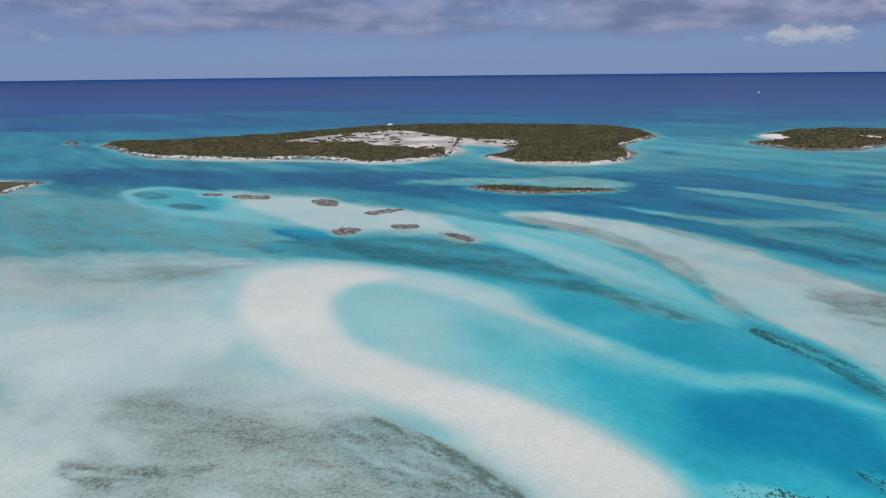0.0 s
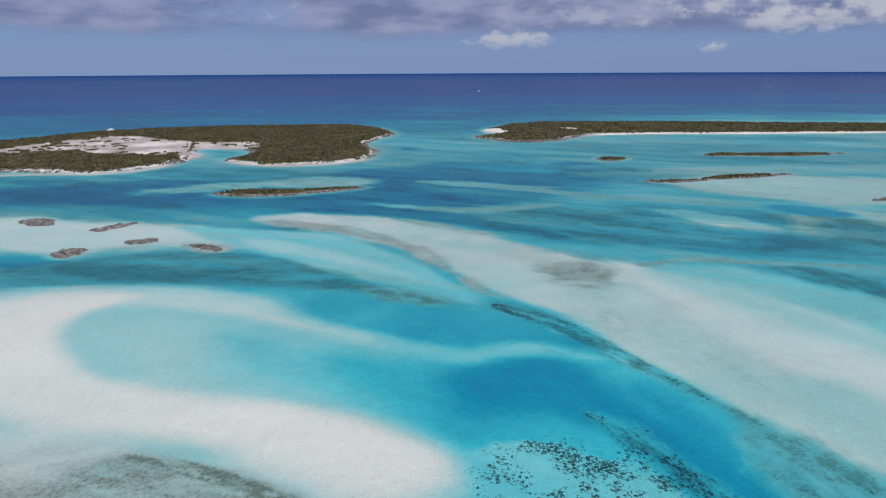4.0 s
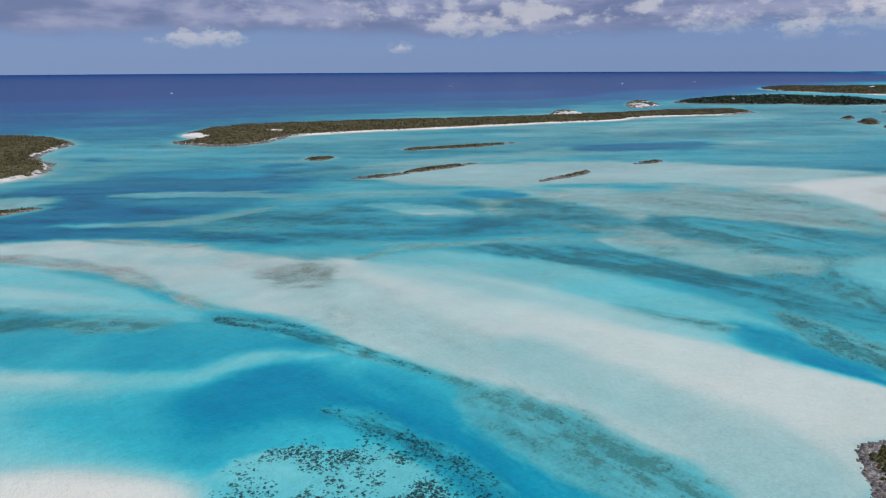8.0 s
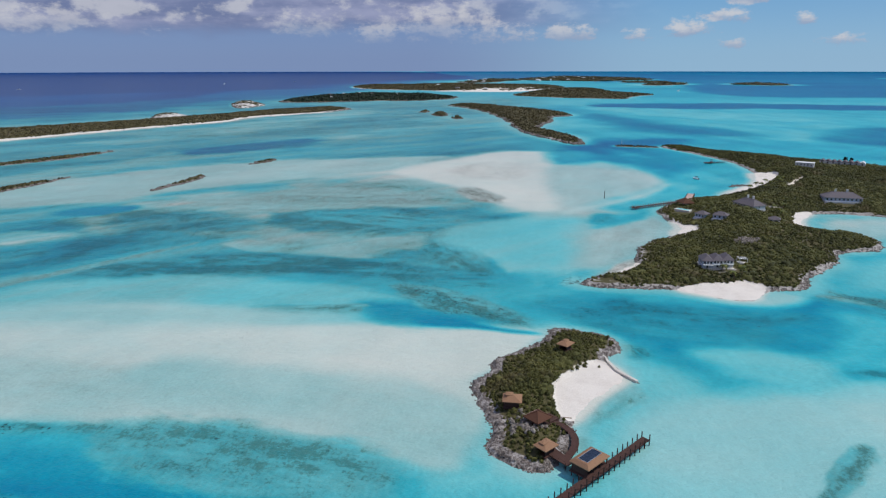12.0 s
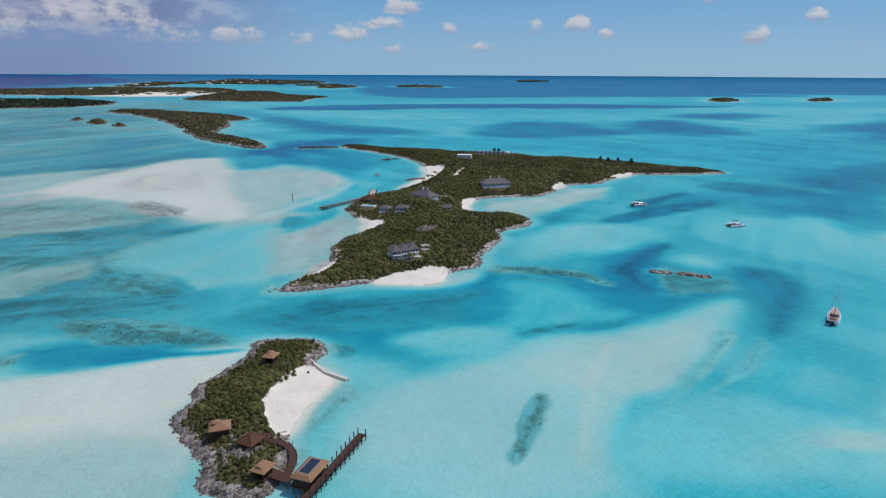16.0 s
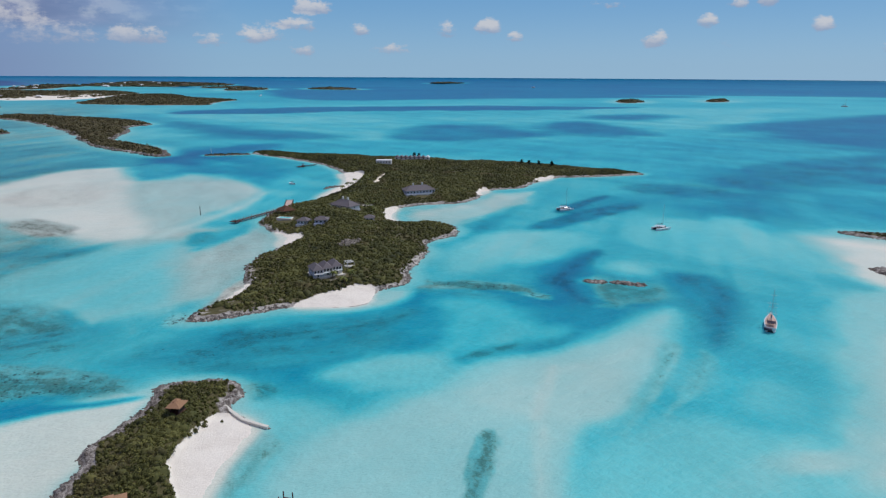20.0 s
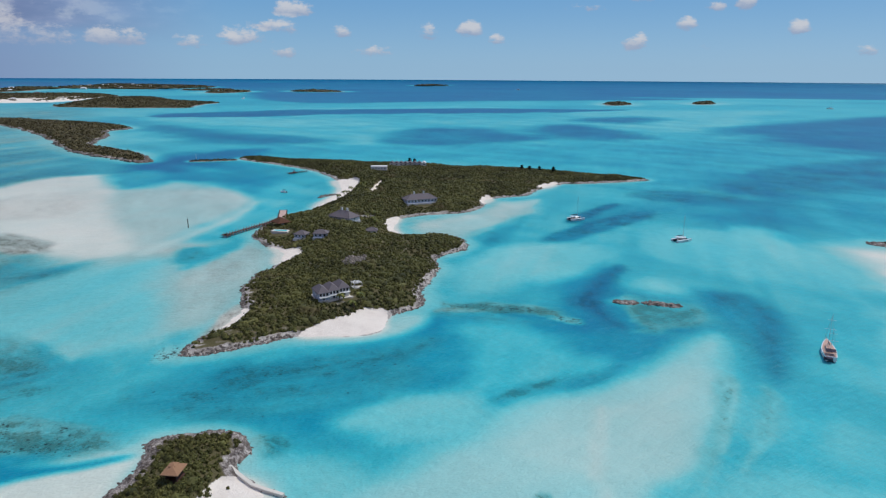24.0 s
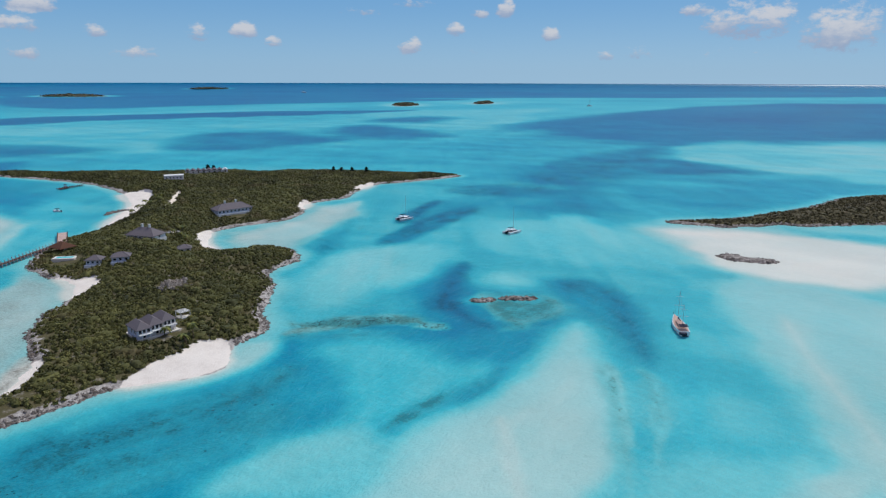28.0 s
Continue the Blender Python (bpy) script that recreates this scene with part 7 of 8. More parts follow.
def house(name, x, y, base, yaw, length, width, walls, rise, label, wall_mat, roof_mat, chimneys=(), windows=4, base_h=0.0, faces=(2, 0), group="", sink=2.0):
    """A hipped house: local x along its length, local -y to the front."""
    h = thing(name, x, y, base, yaw, label, "house", group)
    a, b = length / 2, width / 2
    if base_h:
        part("foundation", block(-a - 0.4, a + 0.4, -b - 1.6, b + 0.4, -sink, base_h, bevel=0.04), PLASTER, h, "white plastered plinth")
    t = 0.25
    for nm, dims in (("front_wall", (-a, a, -b, -b + t)), ("back_wall", (-a, a, b - t, b)), ("end_wall", (-a, -a + t, -b + t, b - t)), ("end_wall", (a - t, a, -b + t, b - t))):
        part(nm, block(*dims, base_h - (0 if base_h else sink), base_h + walls), wall_mat, h)
    roof = part("roof", hip(length, width, base_h + walls, rise, 0.7), roof_mat, h)
    ridges(roof, length, width, base_h + walls, rise, 0.7, roof_mat)
    n = windows
    for i in range(n):
        wx = -a + (i + 0.5) * length / n
        opening(h, wx, -b, base_h + walls * 0.52, min(1.3, length / n * 0.55), walls * 0.5, 3, PLASTER, "door" if i == n // 2 else "window")
    for f, sx_ in ((0, a), (2, -a)):
        opening(h, sx_, 0, base_h + walls * 0.55, 1.2, walls * 0.42, f, PLASTER)
    for cx, cy in chimneys:
        ch = part("chimney", block(cx - 0.55, cx + 0.55, cy - 0.55, cy + 0.55, base_h + walls + rise * 0.5, base_h + walls + rise + 1.6, bevel=0.05), PLASTER, h, "white plastered chimney")
        part("chimney_cap", block(cx - 0.7, cx + 0.7, cy - 0.7, cy + 0.7, base_h + walls + rise + 1.6, base_h + walls + rise + 1.8), CONCRETE, ch)
    return h


def on_main(x, y):
    return height_on("main_cay", x, y)


def on_small(x, y):
    return height_on("small_cay", x, y)


# ---- the small cay
hut(173.8, 1.4, 90, 5.0, 4.7, on_small(173.8, 1.4) - 0.2, "open thatched hut with tan hip roof among scrub", cap=(0.9, -0.6))
hut(151.2, -8.7, -41, 4.5, 3.6, on_small(151.2, -8.7) - 0.2, "tan thatched hut above the dark boardwalk", cap=(-0.5, 0.4))
hut(212.6, -15.4, -32, 4.4, 3.6, on_small(212.6, -15.4) - 0.2, "thatched lookout hut on the rocky point", cap=(0.8, 0.3))
pv = thing("pavilion", 164.3, -6.4, on_small(164.3, -6.4) - 0.1, -42, "brown-shingled beach pavilion with a wide hip roof", "pavilion")
part("roof", hip(5.6, 5.0, 2.4, 1.7, 0.4), SHINGLE_BROWN, pv)
ridges(pv, 5.6, 5.0, 2.4, 1.7, 0.4, SHINGLE_BROWN)
part("floor", block(-2.9, 2.9, -2.6, 2.6, -1.2, 0.2, bevel=0.03), DARKWOOD, pv)
for px_ in (-2.5, 0, 2.5):
    for py_ in (-2.2, 2.2):
        part("post", rod((px_, py_, 0.2), (px_, py_, 2.4), 0.12, 0.11), DARKWOOD, pv)
part("counter", block(-2.2, 2.2, -0.4, 0.3, 0.2, 1.2, bevel=0.03), DARKWOOD, pv)
part("fascia", block(-3.2, 3.2, 2.91, 2.97, 2.2, 2.4), PALEWOOD, pv, "pale eaves board")
tr = thing("terrace_deck", 168.6, -9.6, on_small(168.6, -9.6), -42, "dark timber terrace deck beside the pavilion", "deck")
part("planking", block(-2.2, 2.2, -1.9, 1.9, -0.6, 0.35, bevel=0.03), DARKWOOD, tr)
for i in range(8):
    part("plank", block(-2.2, 2.2, -1.88 + i * 0.47, -1.45 + i * 0.47, 0.354, 0.39), DARKWOOD, tr)

# boathouse
bh = thing("boathouse", 146.2, -19.8, 0, -38.3, "thatched boathouse with a solar panel on its roof", "boathouse")
part("floor", block(-4.9, 4.9, -2.7, 2.7, 1.5, 1.8, bevel=0.03), DARKWOOD, bh)
for px_ in (-4.3, -1.45, 1.45, 4.3):
    for py_ in (-2.3, 2.3):
        part("pile", rod((px_, py_, -1.5), (px_, py_, 4.2), 0.14, 0.12), DARKWOOD, bh)
part("rear_wall", block(-4.3, 4.3, 2.2, 2.35, 1.8, 3.6), DARKWOOD, bh)
part("end_wall", block(-4.4, -4.25, -2.2, 2.2, 1.8, 3.9), DARKWOOD, bh)
part("counter", block(-1.5, 2.5, -0.5, 0.3, 1.8, 2.8, bevel=0.03), DARKWOOD, bh)
rf = part("roof", hip(8.8, 5.2, 4.2, 0.8, 0.4, flat=(3.7, 1.8)), THATCH, bh, "tan thatched roof with a level top")
sp = part("solar_panel", block(-3.1, 3.1, -1.35, 1.35, 5.01, 5.07), CELLS, rf, "dark blue solar panel")
fr = bmesh.new()
for dims in ((-3.2, 3.2, -1.45, -1.35), (-3.2, 3.2, 1.35, 1.45), (-3.2, -3.1, -1.35, 1.35), (3.1, 3.2, -1.35, 1.35)):
    box(fr, *dims, 4.99, 5.10)
part("panel_frame", fr, ALLOY, rf)
for i in range(5):
    part("panel_rail", block(-1.74 + i * 0.87 - 0.02, -1.74 + i * 0.87 + 0.02, -1.35, 1.35, 5.071, 5.078), CANVAS, rf)

# jetty: deck, bents, tall mooring posts
JA, JB = Vector((162.3, -36.2, 0)), Vector((121.0, -3.4, 0))
run = (JB - JA).length
jt = thing("jetty", JA.x, JA.y, 0, math.degrees(math.atan2(JB.y - JA.y, JB.x - JA.x)), "long dark timber jetty on tall posts", "jetty")
part("stringer", block(0, run, -1.0, -0.8, 1.25, 1.55), DARKWOOD, jt)
part("stringer", block(0, run, 0.8, 1.0, 1.25, 1.55), DARKWOOD, jt)
first_plank = None
for i in range(int(run / 0.5)):
    if first_plank is None:
        first_plank = part("plank", block(0.0, 0.46, -1.15, 1.15, 1.55, 1.64), DARKWOOD, jt)
    else:
        share("plank", first_plank, jt, pose(i * 0.5, 0.02 * math.sin(i * 1.7), 0.006 * math.sin(i * 2.3), 0, 0, 0.6 * math.sin(i * 3.1)))
first_post = None
for i in range(int(run / 2.45) + 1):
    for s in (-1, 1):
        if first_post is None:
            first_post = part("post", rod((0, 0, -2.0), (0, 0, 3.3), 0.17, 0.15, 9), DARKWOOD, jt, "tall dark mooring post")
            first_post.location = (0.15, s * 1.22, 0)
        else:
            share("post", first_post, jt, pose(0.15 + i * 2.45 + 0.05 * s, s * 1.22, 0.15 * math.sin(i * 2.1 + s), 0.8 * math.sin(i), 0.8 * math.cos(i * 1.3), i * 40))
    part("crossbeam", block(0.05 + i * 2.45, 0.3 + i * 2.45, -1.3, 1.3, 1.0, 1.25), DARKWOOD, jt)


def boardwalk(name, pts, width, z, label):
    """A curved walk of boards on short piles along the given line."""
    line = np.array(pts, float)
    for _ in range(2):
        mid = np.stack([line[:-1] * 0.75 + line[1:] * 0.25, line[:-1] * 0.25 + line[1:] * 0.75], 1).reshape(-1, 2)
        line = np.r_[line[:1], mid, line[-1:]]
    w = thing(name, line[0][0], line[0][1], 0, 0, label, "boardwalk")
    o = line[0]
    left = 0.0
    board = None
    for p, q in zip(line[:-1], line[1:]):
        d = np.linalg.norm(q - p)
        yaw = math.degrees(math.atan2(*(q - p)[::-1]))
        while left < d:
            at = p + (q - p) * left / d - o
            if board is None:
                board = part("board", block(-0.24, 0.24, -width / 2, width / 2, -0.07, 0.03), DARKWOOD, w)
                board.matrix_basis = pose(at[0], at[1], z, 0, 0, yaw)
            else:
                share("board", board, w, pose(at[0], at[1], z + 0.004 * math.sin(at[0] * 9), 0, 0, yaw))
            left += 0.5
        left -= d
    for k in range(1, len(line) - 1, 4):
        for s in (-1, 1):
            n = line[k + 1] - line[k - 1]
            n = np.array((-n[1], n[0])) / np.linalg.norm(n) * (width / 2 - 0.12) * s
            at = line[k] - o + n
            part("pile", rod((at[0], at[1], -1.2), (at[0], at[1], z + 0.5), 0.08, 0.08, 6), DARKWOOD, w)
    return w


boardwalk("boardwalk", [(147.5, -12.6), (151.2, -15.2), (155.6, -16.7), (159.7, -16.8), (163.3, -15.6), (165.8, -13.4), (167.4, -10.9)], 2.1, 1.6, "dark curved boardwalk along the rocky shore")
boardwalk("landing", [(152.4, -9.7), (149.7, -11.8), (146.5, -15.5)], 3.4, 1.9, "broad dark landing between hut and boathouse")

gr = thing("groyne", 217.3, -29.0, 0, 0, "low white concrete groyne with rubble along it", "groyne")
line = [Vector((216.6, -29.0, 0)), Vector((211.2, -30.7, 0)), Vector((205.6, -32.7, 0)), Vector((202.0, -35.4, 0)), Vector((198.1, -38.6, 0))]
for p, q in zip(line[:-1], line[1:]):
    d = q - p
    w = part("wall_section", block(-0.05, d.length + 0.05, -0.55, 0.55, -1.2, 0.85, bevel=0.06), CONCRETE, gr)
    w.matrix_basis = pose(p.x - line[0].x, p.y - line[0].y, 0, 0, 0, math.degrees(math.atan2(d.y, d.x)))
rng = np.random.default_rng(5)
u = rng.uniform(0, 3.999, 90)
k = u.astype(int)
gx_ = np.array([line[i].x + (line[i + 1].x - line[i].x) * (f - i) for i, f in zip(k, u)]) + rng.normal(0.9, 0.35, 90)
gy_ = np.array([line[i].y + (line[i + 1].y - line[i].y) * (f - i) for i, f in zip(k, u)]) - rng.normal(0.2, 0.3, 90)
boulders("rubble", gx_, gy_, np.full(90, -0.15), rng.uniform(0.3, 0.7, 90), "grey rubble stones beside the groyne", rng)
lg = thing("timber_log", 172.3, -11.1, 0.25, 0, "grey driftwood log lying on the beach", "log")
e = Vector((172.5, -16.4, 0)) - Vector((172.3, -11.1, 0))
part("trunk", rod((0, 0, 0), (e.x, e.y, -0.1), 0.28, 0.18, 8), LOG, lg)

# ---- the main cay
va = thing("villa", 330.0, -94.0, on_main(330, -94) + 0.2, 0, "white villa with three grey hipped roofs above the beach", "house")
vz = 0.6
part("foundation", block(-6.5, 5.0, -7.9, 7.9, -3.0, vz, bevel=0.05), CONCRETE, va, "pale plinth")
for i, (ox, oy) in enumerate(((-1.4, 5.2), (0.0, 0.0), (1.4, -5.2))):
    wing = part("wing", block(ox - 4.6, ox + 4.6, oy - 2.5, oy + 2.5, vz, vz + 3.6), CLAPBOARD if i == 0 else PLASTER, va)
    rf = part("roof", hip(9.2, 5.0, vz + 3.6, 2.4, 0.45), SHINGLE_GREY, va, "grey shingled hip roof")
    rf.location = (ox, oy, 0.02 * i)
    for k in (-1.5, 0.0, 1.5):
        opening(va, ox - 4.6, oy + k, vz + 2.65, 1.05, 1.3, 2, PLASTER)
        part("balcony_post", block(ox - 6.3, ox - 6.1, oy + k - 0.1, oy + k + 0.1, vz, vz + 2.0), PLASTER, va)
    part("balcony", block(ox - 6.4, ox - 4.6, oy - 2.4, oy + 2.4, vz + 1.7, vz + 1.9), PLASTER, va, "white balcony floor")
    part("railing", block(ox - 6.4, ox - 6.32, oy - 2.4, oy + 2.4, vz + 2.55, vz + 2.65), PLASTER, va)
    for k in range(9):
        part("baluster", block(ox - 6.39, ox - 6.33, oy - 2.35 + k * 0.58, oy - 2.29 + k * 0.58, vz + 1.9, vz + 2.55), PLASTER, va)
    opening(va, ox - 4.6, oy, vz + 0.95, 1.2, 1.6, 2, PLASTER, "door")
for k in (-2.5, 0.5):
    opening(va, -1.4 + k, 7.7, vz + 2.4, 1.1, 1.6, 1, PLASTER)
pt = thing("pergola", 333.0, -107.5, on_main(333, -107.5), 4, "small white pergola terrace beside the villa", "pergola")
part("floor", block(-2.4, 2.4, -2.2, 2.2, -1.5, 0.2), CONCRETE, pt)
for px_ in (-2.1, 2.1):
    for py_ in (-1.9, 1.9):
        part("post", block(px_ - 0.1, px_ + 0.1, py_ - 0.1, py_ + 0.1, 0.2, 2.4), PLASTER, pt)
for i in range(9):
    part("slat", block(-2.3, 2.3, -2.0 + i * 0.48, -1.8 + i * 0.48, 2.4, 2.5), PLASTER, pt)

house("long_villa", 510.0, -225.5, on_main(510, -225.5), -94, 25, 11, 2.6, 3.6, "long pale villa with a grey hip roof and two chimneys", CLAPBOARD, SHINGLE_GREY, chimneys=((-4.5, 0.5), (3.5, 0.5)), windows=9, base_h=1.0)
house("lodge", 469.0, -149.0, on_main(469, -149) - 0.3, -150.6, 18, 10.5, 2.4, 3.8, "main lodge with a broad grey roof and twin white chimneys", PLASTER, SHINGLE_GREY, chimneys=((-2.2, 0.4), (2.6, 0.4)), windows=7, base_h=0.3)
house("cottage", 440.5, -111.5, on_main(440.5, -111.5), -132, 6.8, 6, 2.4, 2.0, "grey-roofed guest cottage with white end wall", CLAPBOARD, SHINGLE_GREY, windows=3, base_h=0.5, group="guest cottages")
house("cottage", 431.5, -121.0, on_main(431.5, -121), -118, 8, 6, 2.4, 2.0, "pale grey-roofed guest cottage in the scrub", CLAPBOARD, SHINGLE_GREY, windows=3, base_h=0.5, group="guest cottages")
house("garden_hut", 428.5, -153.0, on_main(428.5, -153), -112, 6, 5, 2.6, 1.8, "small grey-roofed hut by the bay beach", PLASTER, SHINGLE_GREY, windows=2, base_h=0.3)
wb = thing("service_building", 676, -259, on_main(676, -259), -116, "flat-roofed white service building on the hill", "building")
part("wall", block(-8, 8, -4, 4, -2, 3.6), PLASTER, wb)
part("roof", block(-8.4, 8.4, -4.4, 4.4, 3.6, 3.95, bevel=0.04), PLASTER, wb)
for i in range(5):
    opening(wb, -6 + i * 3, -4, 1.9, 1.1, 1.2, 3, CONCRETE)
rh = thing("row_house", 703.0, -304, on_main(703, -304), -116, "long house with a row of grey gabled roofs", "house")
part("wall", block(-20, 20, -5, 5, -2, 2.8), PLASTER, rh)
for i in range(8):
    g = bmesh.new()
    x0 = -20 + i * 5
    v = [g.verts.new(p) for p in ((x0, -5.6, 2.8), (x0 + 5, -5.6, 2.8), (x0 + 2.5, -5.6, 4.4), (x0, 5.6, 2.8), (x0 + 5, 5.6, 2.8), (x0 + 2.5, 5.6, 4.4))]
    for f in ((0, 1, 2), (5, 4, 3), (0, 2, 5, 3), (2, 1, 4, 5), (1, 0, 3, 4)):
        g.faces.new([v[k] for k in f])
    part("roof", g, SHINGLE_GREY if i < 7 else PLASTER, rh)
    opening(rh, x0 + 2.5, -5, 1.5, 1.4, 1.3, 3, CONCRETE)
pl = thing("pool_terrace", 467.2, -106.2, on_main(467.2, -106.2) + 0.3, -128, "pale pool terrace with a turquoise plunge pool", "pool")
part("paving", block(-6.6, 4.8, -3.6, 1.9, -2, 0.5, bevel=0.05), CONCRETE, pl)
part("pool", block(-5.2, 3.4, -2.4, 0.8, 0.5, 0.53), POOL, pl, "turquoise pool water")
cp = bmesh.new()
for dims in ((-5.5, 3.7, -2.7, -2.4), (-5.5, 3.7, 0.8, 1.1), (-5.5, -5.2, -2.4, 0.8), (3.4, 3.7, -2.4, 0.8)):
    box(cp, *dims, 0.5, 0.6)
part("coping", cp, PLASTER, pl)
ah = thing("arrival_pavilion", 487.1, -110.0, on_main(487.1, -110.0), 15, "broad brown thatched arrival pavilion behind the dock", "pavilion")
part("floor", block(-5, 5, -4, 4, -2, 0.3), CONCRETE, ah)
part("roof", hip(11, 9, 2.8, 3.0, 0.4), SHINGLE_BROWN, ah)
for px_ in (-4.6, 0, 4.6):
    for py_ in (-3.7, 3.7):
        part("post", rod((px_, py_, 0), (px_, py_, 2.8), 0.15, 0.15), DARKWOOD, ah)

DA, DB = Vector((478.3, -72.2, 0)), Vector((509.8, -113.8, 0))
DL = (DB - DA).length
dk = thing("dock", DA.x, DA.y, 0, math.degrees(math.atan2(DB.y - DA.y, DB.x - DA.x)), "timber dock with a row of pale posts", "dock")
part("deck", block(0, DL, -1.4, 1.4, 1.25, 1.5, bevel=0.03), DARKWOOD, dk)
part("head", block(-1.5, 3.0, -3.0, 3.0, 1.25, 1.5, bevel=0.03), DARKWOOD, dk)
dock_post = None
for i in range(int(DL / 2.6)):
    for s in (-1, 1):
        if dock_post is None:
            dock_post = part("post", rod((0, 0, -2), (0, 0, 2.9), 0.2, 0.18, 8), PALEWOOD, dk, "pale bleached post")
            dock_post.location = (0.3, s * 1.5, 0)
        else:
            share("post", dock_post, dk, pose(0.3 + i * 2.6, s * 1.5, 0))
GA, GB = Vector((508.7, -115.9, 0)), Vector((542.6, -126.0, 0))
gw = thing("gangway", GA.x, GA.y, 0, math.degrees(math.atan2(GB.y - GA.y, GB.x - GA.x)), "broad sun-bleached gangway from dock to shore", "dock")
for i in range(24):
    part("plank", block(i * 1.35, i * 1.35 + 1.25, -2.6, 2.6, 1.5, 1.62), PALEWOOD, gw)
for s in (-1, 1):
    part("side_beam", block(0, 32, s * 2.7 - 0.2, s * 2.7 + 0.2, 1.2, 2.1), DARKWOOD, gw)
    for i in range(9):
        part("pile", rod((1 + i * 3.8, s * 2.7, -2), (1 + i * 3.8, s * 2.7, 2.3), 0.16, 0.16, 7), DARKWOOD, gw)

rng = np.random.default_rng(15)
u = rng.uniform(0, 1.999, 130)
line = np.array([(586, -167), (594, -176), (593, -185)])
k = u.astype(int)
at = line[k] + (line[k + 1] - line[k]) * (u - k)[:, None] + rng.normal(0, 1.1, (130, 2))
boulders("rubble_groyne", at[:, 0], at[:, 1], np.full(130, 0.1), rng.uniform(0.6, 1.4, 130), "pale rubble groyne running out from the north beach", rng)
SA, SB = Vector((732, -181, 0)), Vector((740, -202, 0))
sd = thing("small_dock", SA.x, SA.y, 0, math.degrees(math.atan2(SB.y - SA.y, SB.x - SA.x)), "low dark timber dock on the north shore", "dock")
part("deck", block(0, (SB - SA).length, -1.2, 1.2, 0.9, 1.15, bevel=0.03), DARKWOOD, sd)
part("head", block(-3.0, 6.0, -2.6, 2.6, 0.88, 1.13, bevel=0.03), DARKWOOD, sd)
for i in range(9):
    for sgn in (-1, 1):
        part("post", rod((i * (SB - SA).length / 9, sgn * 1.25, -1.5), (i * (SB - SA).length / 9, sgn * 1.25, 1.9), 0.15, 0.14, 7), DARKWOOD, sd)

# ---- palms and tall trees
def palm(x, y, z, high, yaw, label, seed):
    rng = np.random.default_rng(seed)
    p = thing("palm_tree", x, y, z, yaw, label, "tree", "coconut palms")
    bm = bmesh.new()
    rings = []
    for k in range(6):
        f = k / 5
        c, r = Vector((0.9 * f * f, 0, high * f - 0.3)), 0.2 * (1 - 0.5 * f)
        rings.append([bm.verts.new(c + Vector((math.cos(i * math.pi / 3) * r, math.sin(i * math.pi / 3) * r, 0))) for i in range(6)])
    for a, b in zip(rings, rings[1:]):
        for i in range(6):
            bm.faces.new((a[i], a[(i + 1) % 6], b[(i + 1) % 6], b[i]))
    part("trunk", bm, TRUNK, p)
    bm = bmesh.new()
    for i in range(16):
        a, up_ = i * 2.4 + rng.uniform(-0.2, 0.2), rng.uniform(-0.1, 0.9)
        ln, prev = rng.uniform(2.2, 3.2), None
        for k in range(6):
            f = k / 5
            r = ln * f * (1 - 0.12 * f)
            c = Vector((0.9 + math.cos(a) * r, math.sin(a) * r, high - 0.3 + up_ * ln * f * 0.7 - ln * 0.75 * f * f))
            w = 0.42 * math.sin(math.pi * (0.12 + 0.86 * f)) + 0.03
            side_ = Vector((-math.sin(a) * w, math.cos(a) * w, -0.12 * w))
            row = (bm.verts.new(c + side_), bm.verts.new(c + Vector((0, 0, 0.1))), bm.verts.new(c - side_ * Vector((1, 1, -1)).length / 1.7))
            if prev:
                bm.faces.new((prev[0], row[0], row[1], prev[1]))
                bm.faces.new((prev[1], row[1], row[2], prev[2]))
            prev = row
    part("crown", bm, FROND, p)
    return p


PALMS = [(569.7, -187.7), (578.6, -194.0), (587.6, -200.9), (596.9, -208.1), (579.5, -204.5), (599.8, -215.6), (556.5, -180.0), (564.5, -204.1),
         (468.4, -168.5), (474.0, -173.3), (476.1, -169.2), (458.8, -168.3), (554.7, -173.6), (323.1, -95.5), (314.4, -102.6), (311.2, -98.3)]
for i, (x, y) in enumerate(PALMS):
    palm(x, y, on_main(x, y) - 0.1, 4.6 + 1.6 * math.sin(i * 2.3), i * 77, "coconut palm with yellow-green fronds behind the beach", i)


def tall_tree(x, y, z, high, wide, label, seed):
    rng = np.random.default_rng(seed)
    t = thing("casuarina_tree", x, y, z, 0, label, "tree", "tall dark trees on the ridge")
    part("trunk", rod((0, 0, -0.5), (0.2, 0.1, high * 0.8), 0.22, 0.06, 7), TRUNK, t)
    for k in range(5):
        a = k * 1.9
        part("limb", rod((0.05, 0, high * (0.3 + 0.1 * k)), (math.cos(a) * wide * 0.6, math.sin(a) * wide * 0.6, high * (0.45 + 0.1 * k)), 0.08, 0.03, 5), TRUNK, t)
    n = 420
    h = rng.uniform(0.25, 1.0, n)
    r = wide * np.sqrt(rng.uniform(0.05, 1, n)) * (1.1 - 0.75 * h) * (0.75 + 0.5 * np.sin(h * 17))
    a = rng.uniform(0, 2 * np.pi, n)
    c = np.stack([np.cos(a) * r, np.sin(a) * r, h * high], -1)
    tri = c[:, None] + rng.normal(0, 0.42, (n, 3, 3))
    ob = new("crown", mesh_of("crown", tri.reshape(-1, 3), np.arange(n * 3).reshape(-1, 3), [LEAF_DARK], [("tone", np.repeat(rng.uniform(0.1, 0.7, n), 3))]))
    ob.parent = t


